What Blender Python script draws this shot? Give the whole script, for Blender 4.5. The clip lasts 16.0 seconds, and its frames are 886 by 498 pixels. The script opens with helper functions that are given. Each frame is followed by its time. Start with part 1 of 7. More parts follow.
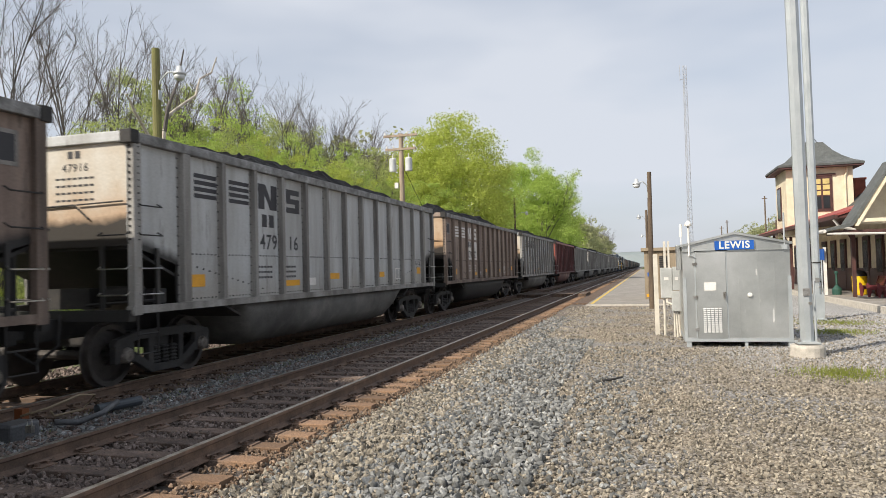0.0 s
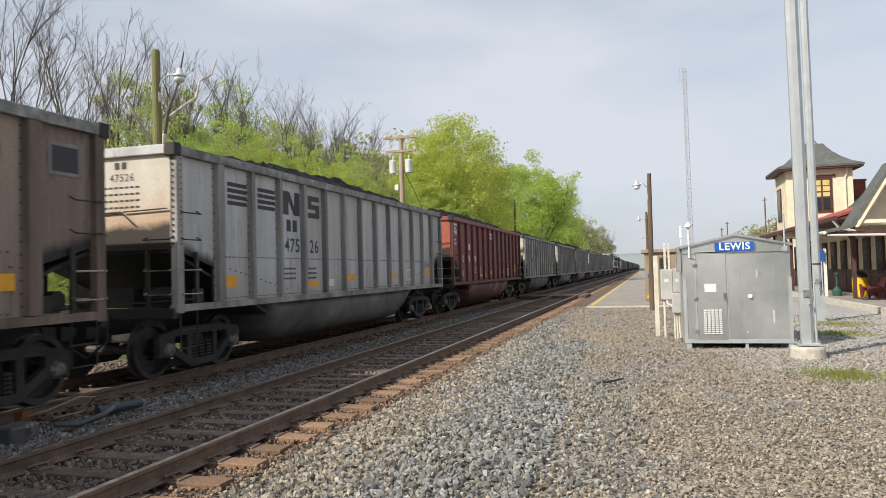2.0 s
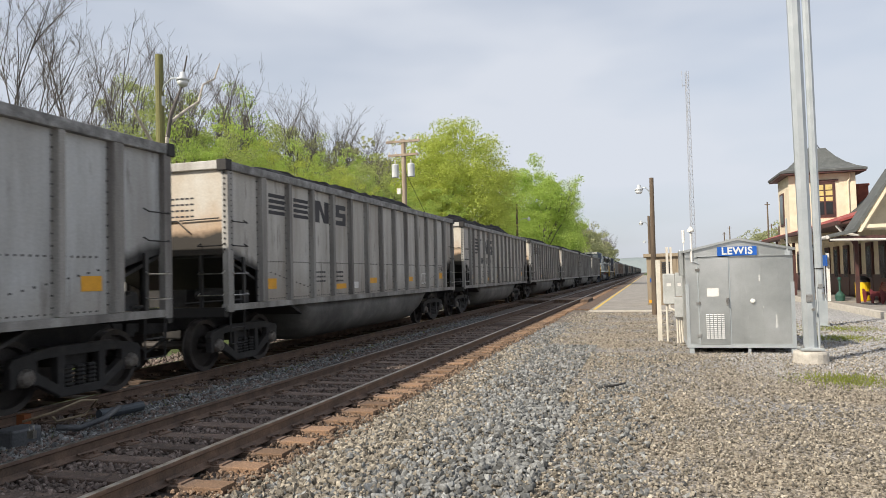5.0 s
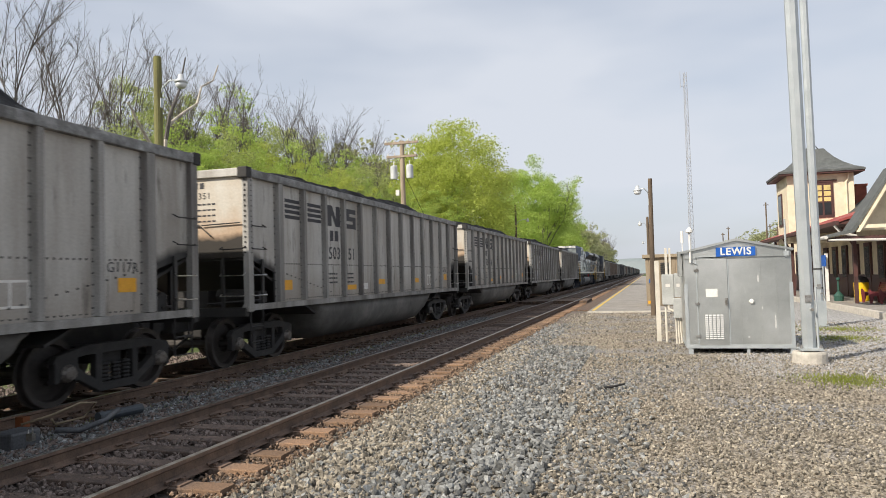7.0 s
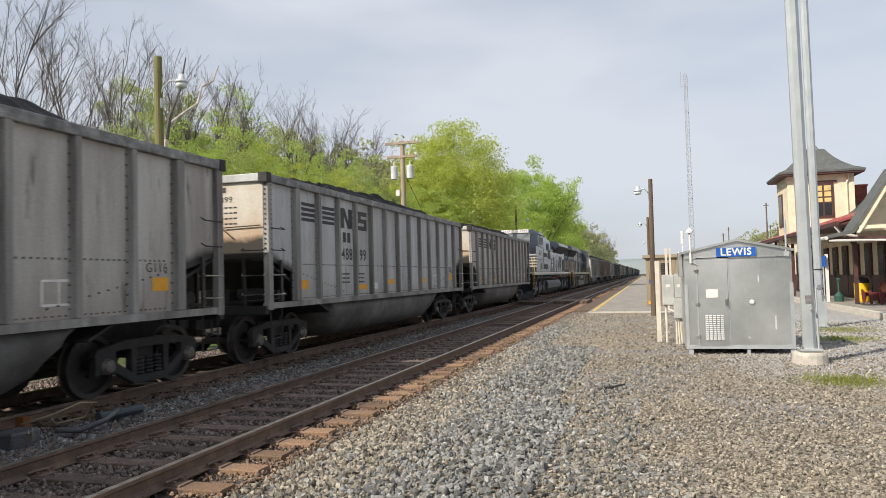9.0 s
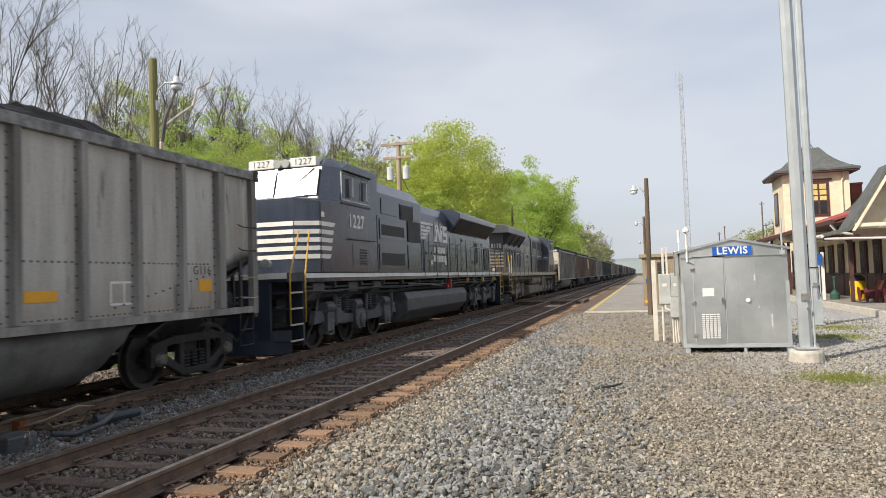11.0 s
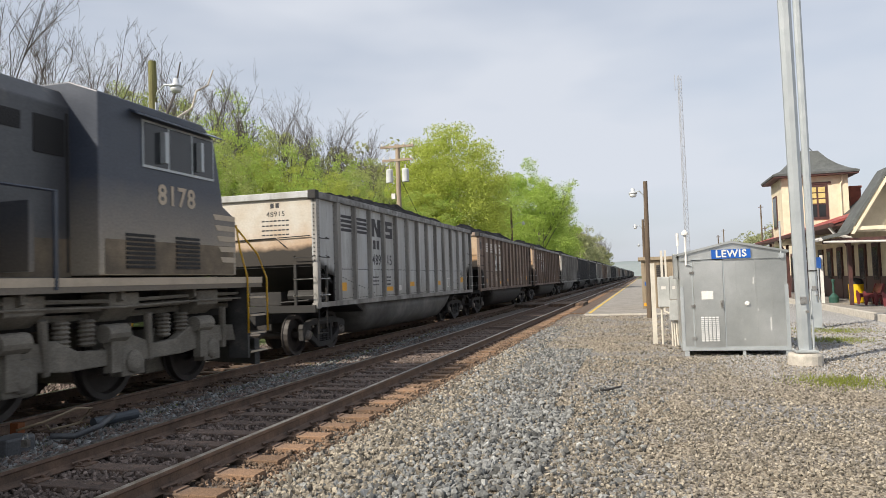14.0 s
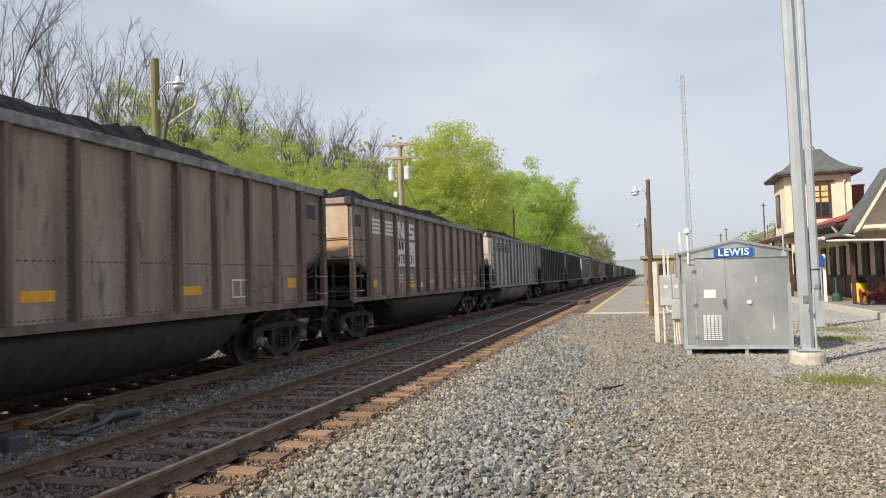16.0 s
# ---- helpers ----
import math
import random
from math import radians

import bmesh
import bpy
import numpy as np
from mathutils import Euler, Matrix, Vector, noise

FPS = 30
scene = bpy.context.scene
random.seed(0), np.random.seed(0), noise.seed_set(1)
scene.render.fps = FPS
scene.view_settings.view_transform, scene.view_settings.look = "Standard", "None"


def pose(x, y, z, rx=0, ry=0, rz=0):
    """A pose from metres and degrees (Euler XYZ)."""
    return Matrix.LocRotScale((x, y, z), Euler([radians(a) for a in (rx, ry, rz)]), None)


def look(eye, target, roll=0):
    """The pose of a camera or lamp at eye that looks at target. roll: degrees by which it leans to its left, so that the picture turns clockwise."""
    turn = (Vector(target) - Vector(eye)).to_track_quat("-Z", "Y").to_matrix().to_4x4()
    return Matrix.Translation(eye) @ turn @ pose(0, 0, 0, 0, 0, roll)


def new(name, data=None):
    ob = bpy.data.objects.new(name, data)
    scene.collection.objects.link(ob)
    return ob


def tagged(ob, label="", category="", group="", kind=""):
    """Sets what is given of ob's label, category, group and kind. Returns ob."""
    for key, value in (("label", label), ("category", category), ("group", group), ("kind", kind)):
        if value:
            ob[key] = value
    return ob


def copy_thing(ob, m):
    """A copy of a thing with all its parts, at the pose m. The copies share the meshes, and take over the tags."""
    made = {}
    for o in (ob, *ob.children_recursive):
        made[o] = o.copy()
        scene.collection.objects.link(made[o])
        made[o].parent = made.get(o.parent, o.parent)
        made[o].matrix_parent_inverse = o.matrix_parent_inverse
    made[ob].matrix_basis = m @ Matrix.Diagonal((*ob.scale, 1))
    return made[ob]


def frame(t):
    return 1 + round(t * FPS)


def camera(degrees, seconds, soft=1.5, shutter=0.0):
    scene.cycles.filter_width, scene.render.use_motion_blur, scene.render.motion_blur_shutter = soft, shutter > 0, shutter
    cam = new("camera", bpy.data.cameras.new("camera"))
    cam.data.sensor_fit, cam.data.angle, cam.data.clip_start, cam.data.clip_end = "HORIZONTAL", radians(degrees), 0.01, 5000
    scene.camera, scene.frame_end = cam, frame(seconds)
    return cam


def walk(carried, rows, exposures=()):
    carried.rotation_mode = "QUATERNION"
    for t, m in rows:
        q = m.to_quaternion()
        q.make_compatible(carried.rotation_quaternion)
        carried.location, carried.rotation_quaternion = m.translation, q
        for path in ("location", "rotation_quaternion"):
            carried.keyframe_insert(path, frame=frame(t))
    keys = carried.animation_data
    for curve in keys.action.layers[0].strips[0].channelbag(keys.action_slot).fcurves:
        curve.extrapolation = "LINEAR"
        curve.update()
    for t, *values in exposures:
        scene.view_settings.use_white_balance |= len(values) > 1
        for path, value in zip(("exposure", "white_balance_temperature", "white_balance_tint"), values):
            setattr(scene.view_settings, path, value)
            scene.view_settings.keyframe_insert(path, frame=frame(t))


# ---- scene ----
EYE = Vector((0.0, 0.0, 1.579))
cam = camera(63.93, 16.0, soft=0.68, shutter=0.1)


def aim(yaw, pitch, roll):
    a, b = radians(yaw), radians(pitch)
    way = Vector((-math.sin(a) * math.cos(b), math.cos(a) * math.cos(b), math.sin(b)))
    return look(EYE, EYE + way, roll)


# seconds, degrees left of the track, degrees up, lean
AIMS = [
    (0, 15.971, 1.735, -1.508),
    (0.5, 15.878, 1.758, -1.490),
    (1, 15.909, 1.801, -1.508),
    (1.5, 15.915, 1.850, -1.729),
    (2, 15.977, 1.880, -1.567),
    (2.5, 16.038, 1.935, -1.625),
    (3, 16.071, 2.001, -1.666),
    (3.5, 16.137, 2.070, -1.531),
    (4, 16.189, 2.166, -1.492),
    (6.5, 16.004, 2.219, -1.457),
    (7, 16.050, 2.305, -1.614),
    (7.5, 16.093, 2.413, -1.479),
    (8, 16.120, 2.408, -1.458),
    (8.5, 16.075, 2.386, -1.397),
    (9, 16.070, 2.326, -1.574),
    (11.5, 15.773, 2.380, -1.976),
    (12, 15.755, 2.455, -1.955),
    (12.5, 15.697, 2.522, -1.938),
    (13, 15.693, 2.546, -2.012),
    (13.5, 15.718, 2.560, -1.858),
    (14, 15.717, 2.576, -1.872),
    (14.5, 15.747, 2.506, -1.890),
    (15, 15.786, 2.396, -1.737),
    (15.5, 15.834, 2.395, -1.721),
    (16, 15.897, 2.429, -1.776)]
walk(cam, [(t, aim(y, p, r)) for t, y, p, r in AIMS])

# ---- light ----
SUN_ELEVATION, SUN_FROM = 39.5, (-0.62, -0.785)     # the sun stands behind and to the left
world = bpy.data.worlds.new("hazy_sky")
scene.world = world
world.use_nodes = True
wn, wl = world.node_tree.nodes, world.node_tree.links
wn.clear()
w_out, w_bg, w_sky = wn.new("ShaderNodeOutputWorld"), wn.new("ShaderNodeBackground"), wn.new("ShaderNodeTexSky")
w_sky.sky_type, w_sky.sun_disc = "NISHITA", False
w_sky.sun_elevation = radians(SUN_ELEVATION)
w_sky.sun_rotation = math.atan2(SUN_FROM[0], SUN_FROM[1])
w_sky.air_density, w_sky.dust_density, w_sky.ozone_density = 1.0, 2.5, 1.0
w_geo, w_map, w_noise, w_ramp, w_mix = (wn.new("ShaderNodeTexCoord"), wn.new("ShaderNodeMapping"), wn.new("ShaderNodeTexNoise"),
                                        wn.new("ShaderNodeValToRGB"), wn.new("ShaderNodeMix"))
w_map.inputs["Scale"].default_value = (1.0, 1.0, 3.2)
w_noise.inputs["Scale"].default_value, w_noise.inputs["Detail"].default_value = 1.6, 4.0
w_ramp.color_ramp.elements[0].position, w_ramp.color_ramp.elements[0].color = 0.36, (0.46, 0.46, 0.46, 1)
w_ramp.color_ramp.elements[1].position, w_ramp.color_ramp.elements[1].color = 0.66, (0.95, 0.95, 0.95, 1)
w_mix.data_type = "RGBA"
w_mix.inputs["B"].default_value = (5.65, 5.95, 6.55, 1)      # thin high cloud
wl.new(w_geo.outputs["Generated"], w_map.inputs["Vector"])
wl.new(w_map.outputs["Vector"], w_noise.inputs["Vector"])
wl.new(w_noise.outputs["Fac"], w_ramp.inputs["Fac"])
wl.new(w_ramp.outputs["Color"], w_mix.inputs["Factor"])
wl.new(w_sky.outputs["Color"], w_mix.inputs["A"])
wl.new(w_mix.outputs["Result"], w_bg.inputs["Color"])
wl.new(w_bg.outputs["Background"], w_out.inputs["Surface"])
w_bg.inputs["Strength"].default_value = 0.11
sun_data = bpy.data.lights.new("sun", "SUN")
sun_data.energy, sun_data.angle, sun_data.color = 5.0, radians(0.7), (1.0, 0.92, 0.80)
e = radians(SUN_ELEVATION)
sun_way = Vector((SUN_FROM[0], SUN_FROM[1], 0)).normalized() * math.cos(e) + Vector((0, 0, math.sin(e)))
sun = new("sun", sun_data)
sun.matrix_world = look(sun_way * 60, (0, 0, 0))
scene.view_settings.exposure = 0.21


# ---- builders ----
class Shape:
    """Gathers faces for one mesh."""

    def __init__(self):
        self.v, self.f = [], []

    def box(self, x0, x1, y0, y1, z0, z1):
        n = len(self.v)
        self.v += [(x0, y0, z0), (x1, y0, z0), (x1, y1, z0), (x0, y1, z0), (x0, y0, z1), (x1, y0, z1), (x1, y1, z1), (x0, y1, z1)]
        self.f += [tuple(n + i for i in q) for q in ((0, 3, 2, 1), (4, 5, 6, 7), (0, 1, 5, 4), (1, 2, 6, 5), (2, 3, 7, 6), (3, 0, 4, 7))]
        return self

    def prism(self, poly, axis, a, b):
        """The outline poly drawn out along an axis: (y, z) along x, (x, z) along y, (x, y) along z."""
        def at(p, d):
            return {"x": (d, p[0], p[1]), "y": (p[0], d, p[1]), "z": (p[0], p[1], d)}[axis]
        n, k = len(self.v), len(poly)
        self.v += [at(p, a) for p in poly] + [at(p, b) for p in poly]
        self.f += [tuple(range(n + k - 1, n - 1, -1)), tuple(range(n + k, n + 2 * k))]
        self.f += [(n + i, n + (i + 1) % k, n + k + (i + 1) % k, n + k + i) for i in range(k)]
        return self

    def loft(self, rings, caps=True):
        n, k = len(self.v), len(rings[0])
        for r in rings:
            self.v += [tuple(p) for p in r]
        for j in range(len(rings) - 1):
            for i in range(k):
                a, b = n + j * k + i, n + j * k + (i + 1) % k
                self.f.append((a, b, b + k, a + k))
        if caps:
            self.f += [tuple(range(n + k - 1, n - 1, -1)), tuple(range(n + (len(rings) - 1) * k, n + len(rings) * k))]
        return self

    def tube(self, pts, r, n=6, r2=None):
        pts = [Vector(p) for p in pts]
        rings = []
        for i, p in enumerate(pts):
            d = (pts[min(i + 1, len(pts) - 1)] - pts[max(i - 1, 0)]).normalized()
            u = d.cross(Vector((0, 0, 1)) if abs(d.z) < 0.9 else Vector((1, 0, 0))).normalized()
            w = d.cross(u)
            rr = r if r2 is None else r + (r2 - r) * i / (len(pts) - 1)
            rings.append([p + (u * math.cos(2 * math.pi * k / n) + w * math.sin(2 * math.pi * k / n)) * rr for k in range(n)])
        return self.loft(rings)

    def lathe(self, profile, centre, axis="z", n=20):
        """profile: (radius, height along the axis)."""
        c = Vector(centre)
        rings = []
        for r, h in profile:
            ring = []
            for k in range(n):
                a, b = r * math.cos(2 * math.pi * k / n), r * math.sin(2 * math.pi * k / n)
                ring.append(c + Vector({"z": (a, b, h), "x": (h, a, b), "y": (b, h, a)}[axis]))
            rings.append(ring)
        return self.loft(rings)

    def data(self, name, smooth=False):
        me = bpy.data.meshes.new(name)
        me.from_pydata(self.v, [], self.f)
        bm = bmesh.new()
        bm.from_mesh(me)
        bmesh.ops.recalc_face_normals(bm, faces=bm.faces)
        bm.to_mesh(me)
        bm.free()
        if smooth:
            me.shade_smooth()
        return me


def part(name, shape, material, parent, label="", smooth=False, bevel=0.0):
    me = shape.data(name, smooth) if isinstance(shape, Shape) else shape
    if material is not None and not me.materials:
        me.materials.append(material)
    ob = new(name, me)
    ob.parent = parent
    if label:
        tagged(ob, label=label)
    if bevel:
        m = ob.modifiers.new("edge", "BEVEL")
        m.width, m.segments, m.limit_method = bevel, 2, "ANGLE"
    return ob


def thing(name, m, label, category, group="", kind=""):
    ob = new(name)
    ob.matrix_basis = m if isinstance(m, Matrix) else pose(*m)
    ob.empty_display_size = 0.2
    return tagged(ob, label, category, group, kind)


def single(name, shape, material, label, category, group="", kind="", m=None, smooth=False, bevel=0.0):
    ob = part(name, shape, material, None, "", smooth, bevel)
    if m is not None:
        ob.matrix_basis = m
    return tagged(ob, label, category, group, kind)


def writing(text, size, material, parent, m, name="lettering", label="", squeeze=1.0, bold=0.0):
    cu = bpy.data.curves.new("lettering", "FONT")
    cu.body, cu.size, cu.extrude, cu.offset = text, size, 0.002, bold
    cu.space_character = 1.12
    cu.align_x, cu.align_y = "CENTER", "CENTER"
    cu.resolution_u = 3
    tmp = bpy.data.objects.new("lettering", cu)
    me = bpy.data.meshes.new_from_object(tmp)
    bpy.data.objects.remove(tmp)
    bpy.data.curves.remove(cu)
    me.transform(m @ Matrix.Diagonal((squeeze, 1, 1, 1)))
    me.materials.clear()
    return part(name, me, material, parent, label)


# ---- materials ----
def material(name, colour, rough=0.7, metal=0.0, second=None, third=None, scale=3.0, fine=40.0, bump=0.2, spread=0.15, streak=False, random_tint=0.0, island=False, spec=0.5, rise=None, stain=None, ends=None, soot_shade=None):
    """Base colour broken by a large and a fine noise, with a fine relief."""
    m = bpy.data.materials.new(name)
    m.use_nodes = True
    nt = m.node_tree
    n, l = nt.nodes, nt.links
    b = n["Principled BSDF"]
    b.inputs["Metallic"].default_value = metal
    b.inputs["Specular IOR Level"].default_value = spec
    co, mp = n.new("ShaderNodeTexCoord"), n.new("ShaderNodeMapping")
    l.new(co.outputs["Object"], mp.inputs["Vector"])
    if streak:
        mp.inputs["Scale"].default_value = (1, 1, 0.12)
    big, small = n.new("ShaderNodeTexNoise"), n.new("ShaderNodeTexNoise")
    big.inputs["Scale"].default_value, big.inputs["Detail"].default_value, big.inputs["Roughness"].default_value = scale, 5, 0.62
    small.inputs["Scale"].default_value, small.inputs["Detail"].default_value = fine, 3
    l.new(mp.outputs["Vector"], big.inputs["Vector"])
    l.new(co.outputs["Object"], small.inputs["Vector"])
    ramp = n.new("ShaderNodeValToRGB")
    second = second or tuple(c * 0.7 for c in colour)
    els = ramp.color_ramp.elements
    els[0].position, els[0].color = 0.36, (*second, 1)
    els[1].position, els[1].color = 0.58, (*colour, 1)
    if third:
        el = els.new(0.70)
        el.color = (*third, 1)
    l.new(big.outputs["Fac"], ramp.inputs["Fac"])
    hsv = n.new("ShaderNodeHueSaturation")
    mr = n.new("ShaderNodeMapRange")
    mr.inputs["To Min"].default_value, mr.inputs["To Max"].default_value = 1 - spread, 1 + spread
    mr.inputs["From Min"].default_value, mr.inputs["From Max"].default_value = 0.3, 0.7
    l.new(small.outputs["Fac"], mr.inputs["Value"])
    value = mr.outputs["Result"]
    if random_tint:
        src = n.new("ShaderNodeNewGeometry").outputs["Random Per Island"] if island else n.new("ShaderNodeObjectInfo").outputs["Random"]
        mr2, mul = n.new("ShaderNodeMapRange"), n.new("ShaderNodeMath")
        mr2.inputs["To Min"].default_value, mr2.inputs["To Max"].default_value = 1 - random_tint, 1 + random_tint
        l.new(src, mr2.inputs["Value"])
        mul.operation = "MULTIPLY"
        l.new(mr2.outputs["Result"], mul.inputs[0])
        l.new(value, mul.inputs[1])
        value = mul.outputs["Value"]
    l.new(value, hsv.inputs["Value"])
    colour_out = ramp.outputs["Color"]
    if rise:
        # stains that rise from below: lower and upper height, colour
        sep, up, mx, add = n.new("ShaderNodeSeparateXYZ"), n.new("ShaderNodeMapRange"), n.new("ShaderNodeMix"), n.new("ShaderNodeMath")
        l.new(co.outputs["Object"], sep.inputs["Vector"])
        add.operation = "MULTIPLY_ADD"
        add.inputs[1].default_value = 0.7
        l.new(big.outputs["Fac"], add.inputs[0])
        l.new(sep.outputs["Z"], add.inputs[2])
        up.inputs["From Min"].default_value, up.inputs["From Max"].default_value = rise[1] + 0.35, rise[0] + 0.35
        l.new(add.outputs["Value"], up.inputs["Value"])
        mx.data_type = "RGBA"
        mx.inputs["B"].default_value = (*rise[2], 1)
        l.new(up.outputs["Result"], mx.inputs["Factor"])
        l.new(colour_out, mx.inputs["A"])
        colour_out = mx.outputs["Result"]
    if ends:
        # dust on the outer end: from and to along x, colour
        sep, up, mx = n.new("ShaderNodeSeparateXYZ"), n.new("ShaderNodeMapRange"), n.new("ShaderNodeMix")
        l.new(co.outputs["Object"], sep.inputs["Vector"])
        up.inputs["From Min"].default_value, up.inputs["From Max"].default_value = ends[0], ends[1]
        l.new(sep.outputs["X"], up.inputs["Value"])
        mx.data_type = "RGBA"
        mx.inputs["B"].default_value = (*ends[2], 1)
        l.new(up.outputs["Result"], mx.inputs["Factor"])
        l.new(colour_out, mx.inputs["A"])
        colour_out = mx.outputs["Result"]
    if stain:
        # run-down streaks and scuffs: colour, amount, threshold
        smap, sn, sr, sm = n.new("ShaderNodeMapping"), n.new("ShaderNodeTexNoise"), n.new("ShaderNodeMapRange"), n.new("ShaderNodeMix")
        smap.inputs["Scale"].default_value = (3.0, 3.0, 0.45)
        sn.inputs["Scale"].default_value, sn.inputs["Detail"].default_value, sn.inputs["Roughness"].default_value = 1.7, 6, 0.7
        l.new(co.outputs["Object"], smap.inputs["Vector"])
        l.new(smap.outputs["Vector"], sn.inputs["Vector"])
        sr.inputs["From Min"].default_value, sr.inputs["From Max"].default_value = stain[2], stain[2] + 0.10
        sr.inputs["To Max"].default_value = stain[1]
        l.new(sn.outputs["Fac"], sr.inputs["Value"])
        sm.data_type = "RGBA"
        sm.inputs["B"].default_value = (*stain[0], 1)
        l.new(sr.outputs["Result"], sm.inputs["Factor"])
        l.new(colour_out, sm.inputs["A"])
        colour_out = sm.outputs["Result"]
    if soot_shade:
        # caked coal dust below a ragged edge, on end sheets with the next car's shade painted in: height, softness,
        # colour, slope along the car, reach from either end
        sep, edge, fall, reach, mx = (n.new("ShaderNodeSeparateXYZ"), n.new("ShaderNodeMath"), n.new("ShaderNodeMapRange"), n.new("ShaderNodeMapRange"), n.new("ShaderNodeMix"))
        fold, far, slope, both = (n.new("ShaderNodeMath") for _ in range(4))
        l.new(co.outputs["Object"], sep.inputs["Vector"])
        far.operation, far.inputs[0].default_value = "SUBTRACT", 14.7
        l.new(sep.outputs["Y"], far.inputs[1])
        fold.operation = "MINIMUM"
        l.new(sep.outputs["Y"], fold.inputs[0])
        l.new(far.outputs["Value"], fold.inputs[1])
        slope.operation, slope.inputs[1].default_value = "MULTIPLY_ADD", soot_shade[3]
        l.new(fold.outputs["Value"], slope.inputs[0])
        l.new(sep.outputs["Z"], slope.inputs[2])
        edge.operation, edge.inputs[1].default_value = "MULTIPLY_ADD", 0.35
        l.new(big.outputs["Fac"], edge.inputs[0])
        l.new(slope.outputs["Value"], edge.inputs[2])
        fall.inputs["From Min"].default_value, fall.inputs["From Max"].default_value = soot_shade[0] + 0.175 + soot_shade[1], soot_shade[0] + 0.175
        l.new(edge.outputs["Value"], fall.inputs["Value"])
        reach.inputs["From Min"].default_value, reach.inputs["From Max"].default_value = soot_shade[4] + 0.1, soot_shade[4]
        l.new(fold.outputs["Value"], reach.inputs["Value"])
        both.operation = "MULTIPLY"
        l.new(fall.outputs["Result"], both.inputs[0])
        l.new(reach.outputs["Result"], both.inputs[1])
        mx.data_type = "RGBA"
        mx.inputs["B"].default_value = (*soot_shade[2], 1)
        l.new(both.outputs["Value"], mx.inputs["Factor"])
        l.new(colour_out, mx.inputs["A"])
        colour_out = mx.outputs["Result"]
    l.new(colour_out, hsv.inputs["Color"])
    l.new(hsv.outputs["Color"], b.inputs["Base Color"])
    rr = n.new("ShaderNodeMapRange")
    rr.inputs["To Min"].default_value, rr.inputs["To Max"].default_value = max(0.05, rough - 0.12), min(1, rough + 0.12)
    l.new(big.outputs["Fac"], rr.inputs["Value"])
    l.new(rr.outputs["Result"], b.inputs["Roughness"])
    if bump:
        bp = n.new("ShaderNodeBump")
        bp.inputs["Strength"].default_value, bp.inputs["Distance"].default_value = bump, 0.01
        l.new(small.outputs["Fac"], bp.inputs["Height"])
        l.new(bp.outputs["Normal"], b.inputs["Normal"])
    return m


def plain(name, colour, rough=0.6, metal=0.0, emission=0.0):
    return material(name, colour, rough, metal, second=tuple(c * 0.85 for c in colour), spread=0.06, bump=0.05)


M_grey = material("grey_car_paint", (0.46, 0.472, 0.47), 0.55, second=(0.32, 0.315, 0.30), third=(0.51, 0.52, 0.52), scale=1.6, fine=30, streak=True, spread=0.08, rise=(1.0, 1.7, (0.32, 0.30, 0.265)), stain=((0.17, 0.155, 0.14), 0.7, 0.585), soot_shade=(2.12, 0.16, (0.022, 0.021, 0.02), 0.276, 1.1))
M_greytan = material("dusty_grey_car_paint", (0.47, 0.455, 0.42), 0.6, second=(0.30, 0.275, 0.24), third=(0.50, 0.49, 0.46), scale=1.6, fine=30, streak=True, spread=0.08, rise=(1.0, 1.9, (0.28, 0.245, 0.205)), stain=((0.11, 0.095, 0.08), 0.75, 0.58), soot_shade=(2.12, 0.16, (0.022, 0.021, 0.02), 0.276, 1.1))
M_brown = material("rusty_brown_car_paint", (0.30, 0.235, 0.19), 0.75, second=(0.185, 0.135, 0.11), third=(0.35, 0.29, 0.245), scale=1.8, fine=30, streak=True, spread=0.12, stain=((0.06, 0.05, 0.045), 0.8, 0.575), soot_shade=(2.12, 0.16, (0.022, 0.021, 0.02), 0.276, 1.1))
M_red = material("oxide_red_car_paint", (0.24, 0.062, 0.056), 0.6, second=(0.15, 0.04, 0.037), third=(0.28, 0.082, 0.075), scale=1.5, fine=30, streak=True, spread=0.1, stain=((0.07, 0.026, 0.025), 0.7, 0.59), soot_shade=(2.0, 0.16, (0.022, 0.019, 0.018), 0.276, 1.1))
M_black_car = material("black_car_paint", (0.045, 0.046, 0.05), 0.6, second=(0.03, 0.03, 0.03), third=(0.06, 0.06, 0.06), scale=1.5, fine=30, streak=True, spread=0.1)
# the dark lower band paints in the neighbouring car's shade with the coal dust
M_end = material("rust_stained_pale_paint", (0.54, 0.51, 0.45), 0.75, second=(0.47, 0.41, 0.33), third=(0.58, 0.56, 0.52), scale=1.3, fine=25, spread=0.08, rise=(2.35, 3.0, (0.44, 0.30, 0.19)), soot_shade=(2.36, 0.13, (0.03, 0.025, 0.02), 0.0, 20.0))
M_end_brown = material("rusty_tan_paint", (0.50, 0.39, 0.28), 0.8, second=(0.40, 0.28, 0.18), third=(0.54, 0.44, 0.34), scale=1.3, fine=25, spread=0.08, rise=(2.4, 3.0, (0.42, 0.26, 0.14)), soot_shade=(2.36, 0.13, (0.03, 0.024, 0.02), 0.0, 20.0))
M_post_grey = material("grimy_grey_post_paint", (0.27, 0.26, 0.24), 0.65, second=(0.13, 0.12, 0.11), third=(0.36, 0.35, 0.33), scale=2.2, fine=40, streak=True, spread=0.15)
M_post_brown = material("grimy_brown_post_paint", (0.20, 0.15, 0.12), 0.8, second=(0.10, 0.075, 0.06), third=(0.26, 0.21, 0.175), scale=2.2, fine=40, streak=True, spread=0.15)
